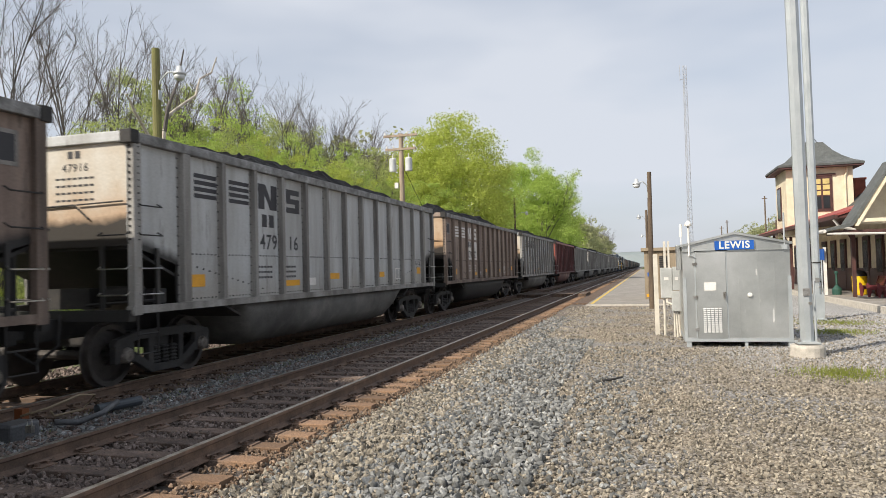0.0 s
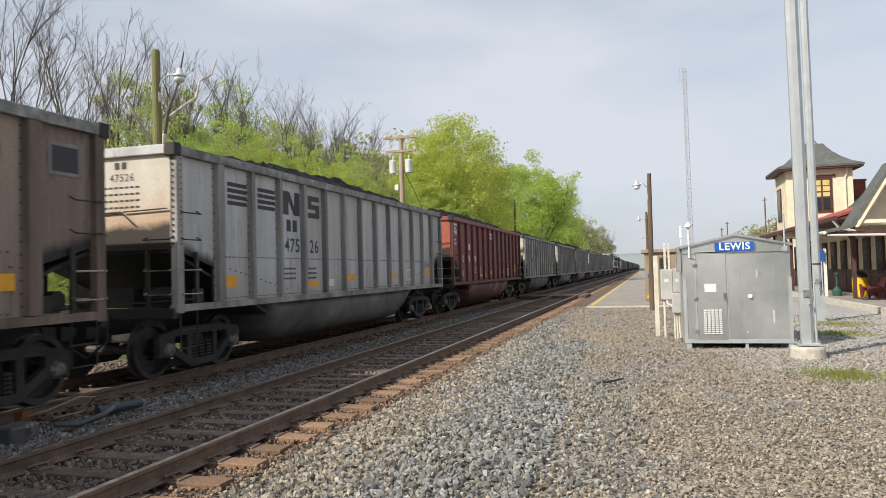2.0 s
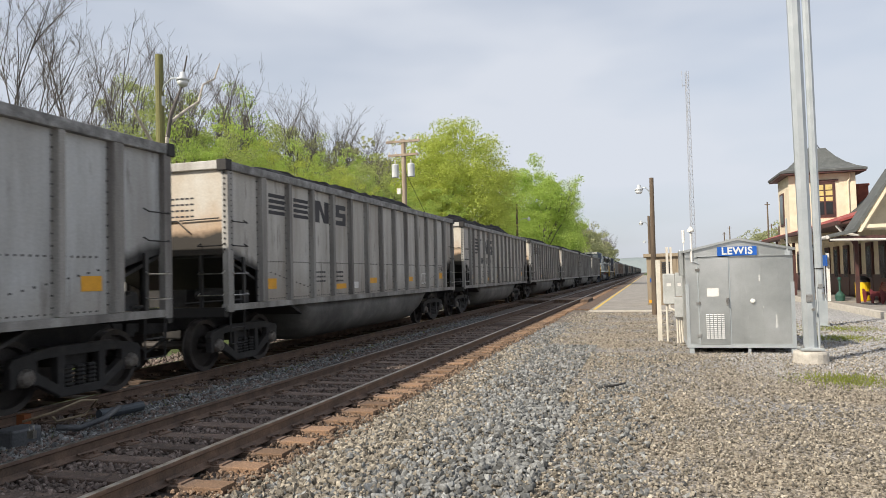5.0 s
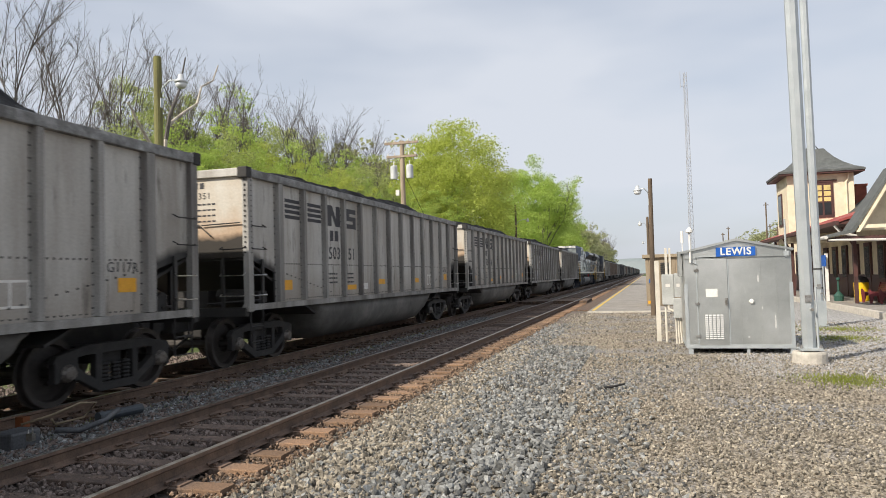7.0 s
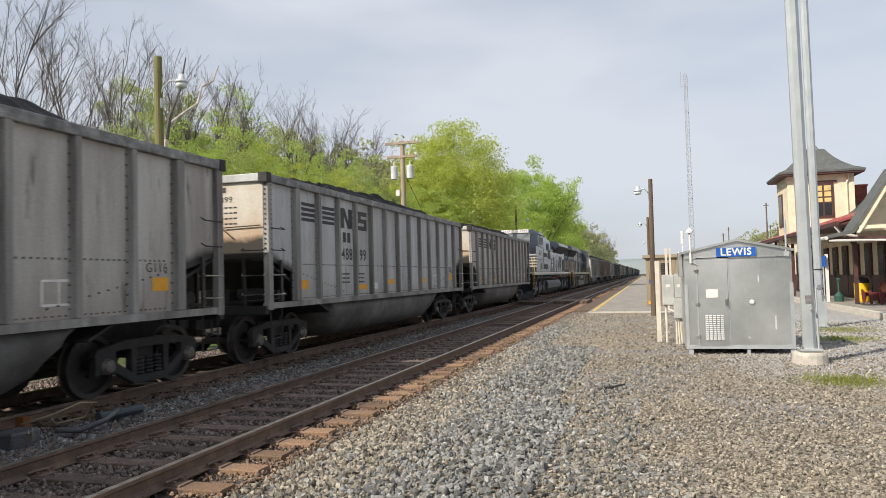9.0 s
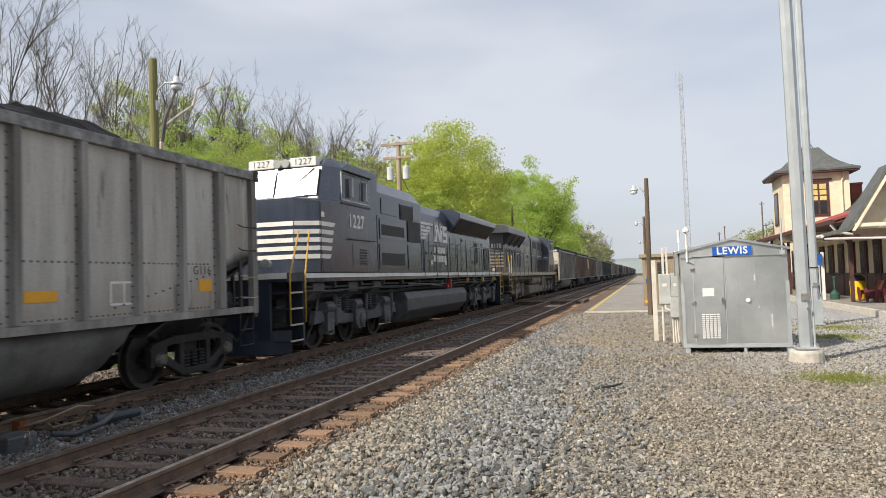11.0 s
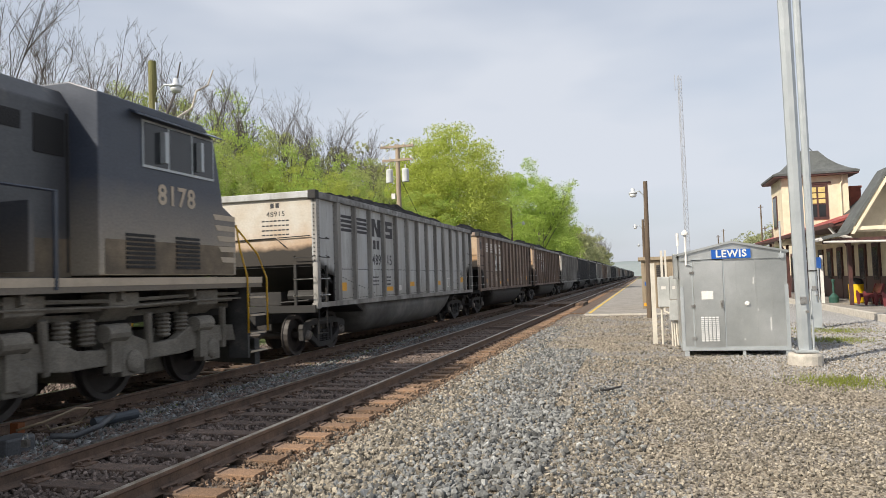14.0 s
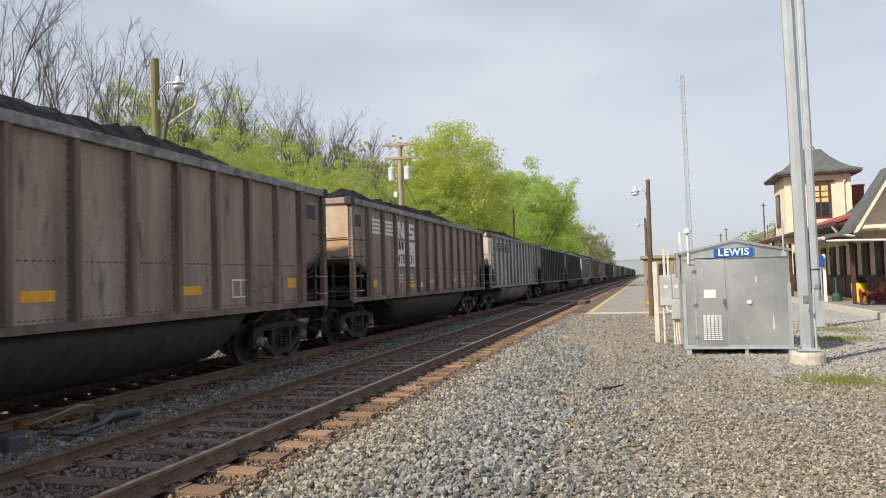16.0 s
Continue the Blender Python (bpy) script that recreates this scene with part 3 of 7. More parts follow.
                part("grab_iron", g, M_steel if z < 2 else M_under, car, "bent steel grab iron")
                if z < 2.3:
                    g = Shape()
                    grab(g, (s * 1.48, y0, z + 0.05), (s * 1.0, y0, z + 0.05), (0, -0.09 * d, -0.05))
                    part("grab_iron", g, M_steel if z < 2 else M_under, car, "bent steel grab iron")
            g = Shape().tube([(s * 1.5, y0 + 0.12 * d, 1.08), (s * 1.5, y0 + 0.12 * d, 0.5), (s * 1.5, y0 + 0.55 * d, 0.5), (s * 1.5, y0 + 0.55 * d, 1.08)], 0.018, 5)
            g.tube([(s * 1.5, y0 + 0.12 * d, 0.78), (s * 1.5, y0 + 0.55 * d, 0.78)], 0.014, 5)
            part("stirrup_step", g, M_under, car)
        g = Shape().box(-0.35, 0.45, *sorted((y0 + 0.35 * d, y0 + 0.8 * d)), 1.14, 1.45)
        g.tube([(0.6, y0 + 0.5 * d, 1.35), (1.25, y0 + 0.5 * d, 1.35)], 0.13, 10)
        g.tube([(0.5, y0 + 0.25 * d, 1.2), (1.35, y0 + 0.3 * d, 1.25), (1.38, y0 + 0.7 * d, 1.25)], 0.025, 5)
        g.box(1.05, 1.38, *sorted((y0 + 0.6 * d, y0 + 0.9 * d)), 1.2, 1.42)
        part("brake_gear", g, M_under, car, "brake valves and pipes on the end platform")
        g = Shape().tube([(0.3, y0 - 0.03 * d, 1.1), (0.45, y0 - 0.25 * d, 0.65), (0.25, y0 - 0.45 * d, 0.42), (0.05, y0 - 0.6 * d, 0.6)], 0.025, 6)
        part("air_hose", g, M_under, car)
    rod = Shape().tube([(-1.4, -0.03, 2.62), (0.55, -0.03, 2.66), (0.8, -0.03, 2.45)], 0.015, 5).tube([(0.6, -0.04, 2.66), (1.4, -0.04, 2.68)], 0.012, 5)
    part("uncoupling_rod", rod, M_under, car)
    for y, z, w, h in ((1.36, 1.42, 0.42, 0.2), (4.5, 1.35, 0.6, 0.12), (6.6, 1.45, 0.5, 0.14), (9.6, 1.45, 0.5, 0.14), (13.0, 1.5, 0.36, 0.2)):
        part("reflector", Shape().box(1.461, 1.466, y, y + w, z, z + h), M_yellow, car, "yellow reflective tape")
    if mark == "brown":
        for y in (0.3, L - 0.85):
            part("plate_frame", Shape().box(1.461, 1.468, y, y + 0.52, 2.92, 3.34), M_post_grey, car, "pale plate frame")
            part("plate", Shape().box(1.461, 1.471, y + 0.05, y + 0.47, 2.97, 3.29), M_dark, car, "dark plate")
    for a, b, c, d in ((11.0, 11.55, 1.36, 1.39), (11.0, 11.55, 1.66, 1.69), (11.0, 11.03, 1.39, 1.66), (11.52, 11.55, 1.39, 1.66), (11.26, 11.29, 1.39, 1.66), (5.5, 5.85, 1.34, 1.50)):
        part("data_stencil", Shape().box(1.461, 1.466, a, b, c, d), M_white, car, "white stencil bar")
    ink = M_white if mark in ("red", "brown") else M_dark
    pieces = []
    if mark == "red":
        for i in range(2):
            pieces.append(Shape().box(1.461, 1.466, 6.95, 7.7, 3.22 - i * 0.16, 3.34 - i * 0.16))
        for r in (0.18, 0.30):
            for k in range(7):
                a = math.pi * (0.05 + 0.13 * k)
                y, z = 0.62 - math.cos(a) * r * 1.1, 2.95 + math.sin(a) * r
                pieces.append(Shape().box(1.461, 1.466, y - 0.045, y + 0.045, z - 0.045, z + 0.045))
        pieces += [Shape().box(1.461, 1.466, 0.25, 0.85, 2.62, 2.70), Shape().box(1.461, 1.466, 0.2, 0.72, 2.78, 2.84)]
        pieces.append(Shape().box(1.461, 1.466, 0.22, 0.95, 3.35, 3.44))
    elif mark == "wing":
        for i in range(5):
            pieces.append(Shape().prism([(1.55 + i * 0.06, 3.14 - i * 0.14), (3.5 - i * 0.2, 3.14 - i * 0.14), (3.3 - i * 0.2, 3.06 - i * 0.14), (1.5 + i * 0.06, 3.06 - i * 0.14)], "x", 1.461, 1.466))
        pieces.append(Shape().prism([(3.86, 3.16), (4.18, 3.16), (4.44, 2.76), (4.44, 3.16), (4.64, 3.16), (4.64, 2.52), (4.36, 2.52), (4.10, 2.88), (4.10, 2.52), (3.86, 2.52), (4.02, 2.76)], "x", 1.461, 1.466))
        pieces.append(Shape().prism(hook_outline(4.92, 3.16, 0.60, 0.66), "x", 1.461, 1.466))
    elif mark in ("bars", "brown"):
        for i in range(4):
            pieces += [Shape().box(1.461, 1.466, 1.52, 2.14, 3.20 - i * 0.11, 3.27 - i * 0.11), Shape().box(1.461, 1.466, 2.52, 3.16, 3.20 - i * 0.11, 3.27 - i * 0.11)]
        pieces.append(Shape().prism([(3.50, 3.32), (3.76, 3.32), (3.97, 3.0), (3.97, 3.32), (4.19, 3.32), (4.19, 2.84), (3.94, 2.84), (3.72, 3.14), (3.72, 2.84), (3.50, 2.84)], "x", 1.461, 1.466))
        pieces.append(Shape().prism(hook_outline(4.58, 3.32, 0.55, 0.48), "x", 1.461, 1.466))
    for p in pieces:
        part("emblem_bar", p, ink, car, "painted bar of the emblem")
    g = Shape()
    for k in range(3):
        for j in range(5):
            g.box(1.461, 1.464, 3.45 + j * 0.11, 3.53 + j * 0.11, 1.52 + k * 0.1, 1.56 + k * 0.1)
            g.box(1.461, 1.464, 4.45 + j * 0.1, 4.53 + j * 0.1, 1.52 + k * 0.1, 1.56 + k * 0.1)
    for k in range(4):
        for j in range(7):
            g.box(0.2 + j * 0.1, 0.275 + j * 0.1, -0.0035, 0, 2.72 + k * 0.105, 2.75 + k * 0.105)
    tagged(part("stencil_lettering", g, ink, car, "small painted stencil lines"), kind="stuff")
    return car


SIDE = Matrix(((0, 0, 1, 1.4625), (1, 0, 0, 0), (0, 1, 0, 0), (0, 0, 0, 1)))        # writing on the side that faces +x
END = Matrix(((1, 0, 0, 0), (0, 0, -1, -0.003), (0, 1, 0, 0), (0, 0, 0, 1)))          # writing on the end that faces -y
PITCH = 16.2
TRAIN = []       # things and their place behind the first car


def number_car(car, digits, mark):
    ink = M_white if mark in ("red", "brown") else M_dark
    if mark == "red":
        for i, d in enumerate((digits[:2], digits[2:4], digits[4:])):
            writing(d, 0.44, ink, car, SIDE @ pose(1.71 + 1.03 * i, 2.07, 0), "car_number", squeeze=0.95, bold=0.006)
        for y in (2.50, 2.78):
            part("mark_block", Shape().prism([(y, 2.46), (y + 0.2, 2.46), (y + 0.2, 2.72), (y, 2.72)], "x", 1.4625, 1.465), ink, car)
    elif mark == "wing":
        writing(digits[:3], 0.34, ink, car, SIDE @ pose(4.33, 2.2, 0), "car_number", bold=0.004)
        writing(digits[3:], 0.34, ink, car, SIDE @ pose(5.13, 2.2, 0), "car_number", bold=0.004)
        for y in (3.24, 3.46):
            part("mark_block", Shape().prism([(y, 2.09), (y + 0.15, 2.09), (y + 0.15, 2.33), (y, 2.33)], "x", 1.4625, 1.465), ink, car)
    else:
        back = Shape()
        if mark == "brown":
            back.box(1.4601, 1.4612, 3.42, 4.18, 2.0, 2.75).box(1.4601, 1.4612, 4.45, 5.16, 2.0, 2.75)
            part("number_panel", back, M_white, car, "pale repainted number panel")
            ink = M_dark
        writing(digits[:3], 0.40, ink, car, SIDE @ pose(3.86, 2.2, 0), "car_number", bold=0.004)
        writing(digits[3:], 0.40, ink, car, SIDE @ pose(4.85, 2.2, 0), "car_number", bold=0.004)
        for y in (3.62, 3.88):
            part("mark_block", Shape().prism([(y, 2.5), (y + 0.18, 2.5), (y + 0.18, 2.74), (y, 2.74)], "x", 1.4625, 1.465), ink, car)
    writing(digits, 0.17, M_dark if mark != "red" else M_white, car, END @ pose(0.55, 3.2, 0), "end_number")
    for x in (0.42, 0.55):
        part("mark_block", Shape().prism([(x, 3.34), (x + 0.09, 3.34), (x + 0.09, 3.45), (x, 3.45)], "y", -0.0035, -0.0005), M_dark if mark != "red" else M_white, car)


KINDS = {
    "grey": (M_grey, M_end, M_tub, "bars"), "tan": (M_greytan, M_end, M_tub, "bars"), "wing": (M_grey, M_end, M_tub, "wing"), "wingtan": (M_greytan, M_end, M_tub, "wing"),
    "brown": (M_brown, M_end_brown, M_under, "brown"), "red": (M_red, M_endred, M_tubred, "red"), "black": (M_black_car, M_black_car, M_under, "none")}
LABELS = {"grey": "light grey steel coal gondola heaped with coal on the railway track", "tan": "dusty tan-grey coal gondola streaked with dirt, loaded with coal",
          "wing": "light grey coal gondola with a large dark winged emblem", "wingtan": "dusty grey coal gondola with a large dark winged emblem",
          "brown": "rusty brown coal gondola with pale number panels, loaded with coal", "red": "oxide red coal gondola with white lettering and rusty tub",
          "black": "plain black coal gondola loaded with coal on the railway track"}
HEAPS = {"grey": 0.66, "tan": 0.60, "wing": 0.58, "wingtan": 0.68, "brown": 0.68, "red": 0.68, "black": 0.5}
CLASS = {"grey": "G116", "tan": "G116", "wingtan": "G117R", "red": "G52X"}
built = {}


def add_car(kind, place, digits="", near=True):
    key = (kind, near)
    if key not in built:
        paint, end, tub, mark = KINDS[kind]
        built[key] = coal_car(paint, end, tub, HEAPS[kind], mark, near, len(built) * 7.3)
        tagged(built[key], label=LABELS[kind])
        car = built[key]
    else:
        src = built[key]
        car = copy_thing(src, pose(0, 0, 0))
        for ch in list(car.children):
            if ch.name.startswith(("car_number", "end_number", "number_panel", "mark_block", "class_mark")):
                bpy.data.objects.remove(ch)
    if digits and near:
        number_car(car, digits, KINDS[kind][3])
    if near and kind in CLASS:
        writing(CLASS[kind], 0.2, M_white if kind == "red" else M_dark, car, SIDE @ pose(13.1, 1.84, 0), "class_mark")
    TRAIN.append((car, place))
    return car


for k, kind, digits in ((-3, "brown", ""), (-2, "grey", ""), (-1, "brown", "47101"), (0, "grey", "47916"), (1, "brown", "47022"), (2, "grey", "47526"), (3, "red", "507679"), (4, "wing", "51509"),
                        (5, "tan", ""), (6, "wingtan", "50724"), (7, "tan", "50351"), (8, "tan", "47356"), (9, "grey", "48899"), (10, "tan", "")):
    add_car(kind, k * PITCH, digits)
AFTER = 225.3
for k, (kind, digits) in enumerate((("grey", "48915"), ("brown", "46942"), ("brown", "47031"), ("grey", ""), ("black", ""), ("black", ""), ("tan", ""), ("brown", ""))):
    add_car(kind, AFTER + k * PITCH, digits)
for k in range(8, 32):
    add_car(("black", "tan", "brown", "grey", "black")[k % 5], AFTER + k * PITCH, near=False)


# ---- the signal bungalow and the masts ----
M_vent = plain("pale_vent_paint", (0.52, 0.52, 0.51), 0.5)


def bungalow():
    b = thing("signal_bungalow", (0, 0, 0), "dull aluminium railway signal bungalow with a blue sign, on steel feet", "equipment shed")
    x0, x1, y0, y1, z0, z1, top = 0.76, 2.92, 16.5, 18.4, -0.07, 1.97, 2.2
    xm = (x0 + x1) / 2
    part("wall", Shape().prism([(x0, z0), (x1, z0), (x1, z1), (xm, top), (x0, z1)], "y", y0, y1), M_alu, b)
    roof = Shape().prism([(x0 - 0.05, z1 - 0.02), (xm, top + 0.0), (x1 + 0.05, z1 - 0.02), (x1 + 0.05, z1 + 0.03), (xm, top + 0.05), (x0 - 0.05, z1 + 0.03)], "y", y0 - 0.05, y1 + 0.05)
    part("roof", roof, M_alu, b)
    part("base_frame", Shape().box(x0 - 0.01, x1 + 0.01, y0 - 0.02, y1 + 0.02, z0 - 0.05, z0 + 0.03), M_galv, b)
    for x in (x0 + 0.03, 1.98, x1 - 0.09):
        for y in (y0, y1 - 0.1):
            w = 0.06 if x == 1.98 else 0.1
            part("foot", Shape().box(x, x + w, y, y + 0.1, -0.25, z0 - 0.04), M_galv, b)
    d = part("door", Shape().box(1.03, 1.64, y0 - 0.025, y0 - 0.002, -0.05, 1.82), M_alu, b, "flush sheet-metal door", bevel=0.006)
    part("door_frame", Shape().box(1.0, 1.025, y0 - 0.012, y0, -0.08, 1.87).box(1.645, 1.67, y0 - 0.012, y0, -0.08, 1.87).box(1.0, 1.67, y0 - 0.03, y0, 1.83, 1.87), M_galv, b)
    for z in (0.12, 0.82, 1.55):
        part("hinge", Shape().box(0.96, 1.06, y0 - 0.035, y0 - 0.02, z, z + 0.05).box(1.015, 1.04, y0 - 0.045, y0 - 0.03, z - 0.02, z + 0.07), M_steel, b)
    part("handle", Shape().tube([(1.60, y0 - 0.03, 0.93), (1.60, y0 - 0.07, 0.93), (1.60, y0 - 0.07, 0.80)], 0.014, 6).box(1.57, 1.63, y0 - 0.04, y0 - 0.02, 0.80, 0.96), M_steel, d)
    part("notice", Shape().box(1.19, 1.43, y0 - 0.030, y0 - 0.026, 0.99, 1.17), M_white, d, "white paper notice")
    part("drip_edge", Shape().box(x0, x1, y0 - 0.03, y0 - 0.001, 1.84, 1.86), M_alu, b)
    for i in range(5):
        for j in range(13):
            x, z = 1.155 + i * 0.078, 0.08 + j * 0.042
            part("vent_slat", Shape().prism([(y0 - 0.045, z), (y0 - 0.026, z + 0.028), (y0 - 0.026, z)], "x", x, x + 0.06), M_vent, d)
    part("knob", Shape().lathe([(0.05, 0), (0.05, -0.03), (0.03, -0.05)], (2.11, y0, 0.88), "y", 14), M_white, b, "white round vent cap")
    for x in (1.30 + 0.6, 2.30, 2.62):
        part("seam", Shape().box(x - 0.008, x + 0.008, y0 - 0.006, y0, -0.08, 1.9), M_alu, b)
    for x in (x0 - 0.012, x1 - 0.06):
        part("corner_angle", Shape().box(x, x + 0.072, y0 - 0.014, y0 - 0.001, -0.08, 1.28), M_galv, b, "galvanized corner angle")
    for x, z, h in ((2.24, 1.30, 0.14), (2.55, 0.30, 0.28), (2.02, 0.1, 0.04), (2.30, 0.72, 0.05)):
        part("scuff", Shape().box(x, x + 0.03, y0 - 0.004, y0 - 0.001, z, z + h), M_vent, b, "pale scuff mark")
    s = part("sign", Shape().box(1.43, 2.22, y0 - 0.055, y0 - 0.02, 1.865, 2.06), M_blue, b, "blue enamel sign with white letters")
    writing("LEWIS", 0.215, M_white, s, Matrix(((1, 0, 0, 1.825), (0, 0, -1, y0 - 0.058), (0, 1, 0, 1.962), (0, 0, 0, 1))), "lettering", "bold white letters", 0.98, 0.006)
    part("antenna", Shape().tube([(0.9, y0 - 0.03, 1.75), (0.9, y0 - 0.03, 2.42)], 0.022, 8).lathe([(0.02, 2.40), (0.08, 2.42), (0.075, 2.46), (0.02, 2.53)], (0.9, y0 - 0.03, 0), "z", 14), M_white, b, "white mushroom antenna on a pipe")
    part("antenna", Shape().tube([(0.82, 18.2, 1.9), (0.82, 18.2, 2.25)], 0.012, 6).tube([(0.82, 18.2, 2.25), (0.82, 18.2, 2.55)], 0.035, 8), M_white, b, "white rod antenna")
    part("antenna", Shape().tube([(2.82, y0 - 0.03, 1.82), (2.82, y0 - 0.03, 2.62)], 0.02, 8).box(2.77, 2.87, y0 - 0.06, y0, 1.84, 1.94), M_galv, b, "galvanized conduit mast")
    part("cable", Shape().tube([(0.9, y0 - 0.03, 1.78), (1.05, y0 - 0.03, 1.7)], 0.012, 6), M_galv, b)
    c = part("side_cabinet", Shape().box(0.66, 0.75, 17.0, 17.6, 1.45, 2.02), M_alu, b, bevel=0.01)
    return b


bungalow()


def meter_boxes():
    M_box = material("grey_enclosure_paint", (0.42, 0.43, 0.42), 0.6, second=(0.34, 0.35, 0.34), scale=3, fine=40, spread=0.08)
    M_pvc = plain("white_conduit", (0.62, 0.58, 0.5), 0.6)
    t = thing("meter_stand", (0, 0, 0), "grey electric meter boxes and white conduits on wooden posts", "meter boxes")
    part("post", Shape().box(0.16, 0.27, 19.4, 19.5, -0.25, 1.86), M_pvc, t, "pale wooden post")
    part("post", Shape().box(0.42, 0.48, 19.2, 19.3, 1.3, 2.18).box(0.52, 0.57, 19.2, 19.3, 1.3, 2.18), M_pvc, t)
    part("post", Shape().tube([(0.40, 19.05, -0.25), (0.40, 19.05, 0.8)], 0.03, 8), M_pvc, t)
    part("round_meter_box", Shape().box(0.32, 0.62, 18.95, 19.15, 0.72, 1.5), M_box, t, bevel=0.03)
    part("notice", Shape().box(0.41, 0.52, 18.945, 18.949, 1.18, 1.26), M_white, t)
    part("switch_box", Shape().box(0.62, 0.80, 18.85, 19.1, 0.92, 1.52), M_box, t, bevel=0.012)
    part("notice", Shape().box(0.67, 0.75, 18.845, 18.849, 1.18, 1.26), M_white, t)
    part("junction_box", Shape().box(0.58, 0.84, 18.75, 19.05, 0.40, 0.90), M_box, t, bevel=0.012)
    for i in range(4):
        x = 0.63 + i * 0.055
        part("conduit", Shape().tube([(x, 18.85, 0.42), (x, 18.85, 0.1), (x + 0.01 * i, 18.82, -0.26)], 0.022, 8), M_pvc, t)
    part("conduit", Shape().tube([(0.47, 19.0, 0.72), (0.47, 18.98, 0.62), (0.60, 18.95, 0.56)], 0.03, 8), M_pvc, t)


meter_boxes()


def mast(x, y, r, height, pad, base, name_label, lean=0.0, clamps=(), pipe=1.2):
    t = thing("mast", (x, y, 0), name_label, "mast", "galvanized masts")
    oct_ = [(r * math.cos(math.pi / 8 + k * math.pi / 4), r * math.sin(math.pi / 8 + k * math.pi / 4)) for k in range(8)]
    part("shaft", Shape().loft([[(a, b, base) for a, b in oct_], [(a - lean, b, height) for a, b in oct_]]), M_galv, t, "tall octagonal galvanized shaft")
    part("conduit", Shape().tube([(r + 0.03, -0.03, base), (r + 0.03 - lean * pipe / height, -0.03, pipe)], 0.022, 6), M_galv, t)
    for z in clamps:
        part("clamp", Shape().lathe([(r + 0.012, z), (r + 0.012, z + 0.045)], (0, 0, 0), "z", 8), M_under, t, "dark steel strap")
    part("handhole_cover", Shape().box(-0.06, 0.06, -r - 0.012, -r + 0.02, 0.92, 1.06), M_steel, t)
    part("lug", Shape().lathe([(0.03, 0.02), (0.03, -0.05)], (0.05, -r, 0.78), "y", 10), M_steel, t)
    part("base_plate", Shape().box(-0.2, 0.2, -0.2, 0.2, base - 0.02, base + 0.025), M_galv, t, bevel=0.005)
    for a in (-0.165, 0.165):
        for c in (-0.165, 0.165):
            part("anchor_bolt", Shape().tube([(a, c, base - 0.1), (a, c, base + 0.09)], 0.02, 6).tube([(a, c, base + 0.025), (a, c, base + 0.06)], 0.035, 6), M_steel, t)
    if pad:
        part("footing", Shape().lathe([(0.31, -0.3), (0.31, -0.06), (0.29, -0.01)], (0, 0, 0), "z", 18), M_concrete, t, "pale concrete footing", bevel=0.01)
    return t


mast(2.89, 14.95, 0.122, 11.5, True, 0.03, "tall galvanized signal mast bolted to a concrete footing", 0.06)
far_mast = mast(4.97, 24.0, 0.118, 16.0, False, -0.2, "second galvanized signal mast standing in the gravel", 0.05, (0.92, 1.5), 1.6)
part("base_shroud", Shape().prism([(-0.16, -0.16), (0.16, -0.16), (0.16, 0.16), (-0.16, 0.16)], "z", -0.26, 0.55), M_galv, far_mast, "wider galvanized base")


# ---- platforms, poles and lamps on the station side ----
plat = thing("platform", (0, 0, 0), "low asphalt passenger platform with a yellow safety line", "platform", kind="structure")
part("deck", Shape().box(-2.75, 4.5, 33.4, 320, -0.26, -0.17), M_asphalt, plat)
part("edge_boards", Shape().box(-3.5, -2.76, 34.6, 320, -0.26, -0.165), M_tie, plat, "weathered wooden edge boards")
part("yellow_line", Shape().box(-2.62, -2.48, 34.2, 320, -0.169, -0.164), plain("yellow_line_paint", (0.62, 0.42, 0.03)), plat, "worn yellow safety line")
part("front_kerb", Shape().box(-2.75, 0.9, 33.3, 33.4, -0.26, -0.166), M_concrete, plat, "pale concrete kerb")
cross = thing("track_crossing", (0, 0, 0), "timber plank crossing laid between the rails", "track crossing", kind="structure")
for x0, x1 in ((-10.6, -9.3), (-9.1, -7.85), (-7.6, -5.75), (-5.5, -4.25), (-3.98, -3.5)):
    for i in range(max(1, int((x1 - x0) / 0.24))):
        a = x0 + i * (x1 - x0) / max(1, int((x1 - x0) / 0.24))
        part("plank", Shape().box(a, a + (x1 - x0) / max(1, int((x1 - x0) / 0.24)) - 0.02, 42.6, 46.4, -0.19, -0.01), M_tie, cross)


def lamp_head(parent, p, size=1.0):
    M_lamp = plain("lamp_housing", (0.55, 0.57, 0.58), 0.4, 0.3)
    h = part("lamp_head", Shape().lathe([(0.03, 0.22), (0.075, 0.2), (0.085, 0.09), (0.165, 0.03), (0.175, -0.02), (0.12, -0.03)], p, "z", 16), M_lamp, parent, "grey metal lamp housing", smooth=True)
    part("refractor", Shape().lathe([(0.145, -0.02), (0.145, -0.1), (0.1, -0.16), (0.03, -0.17)], p, "z", 16), plain("milky_refractor", (0.7, 0.72, 0.72), 0.3), h, smooth=True)
    return h


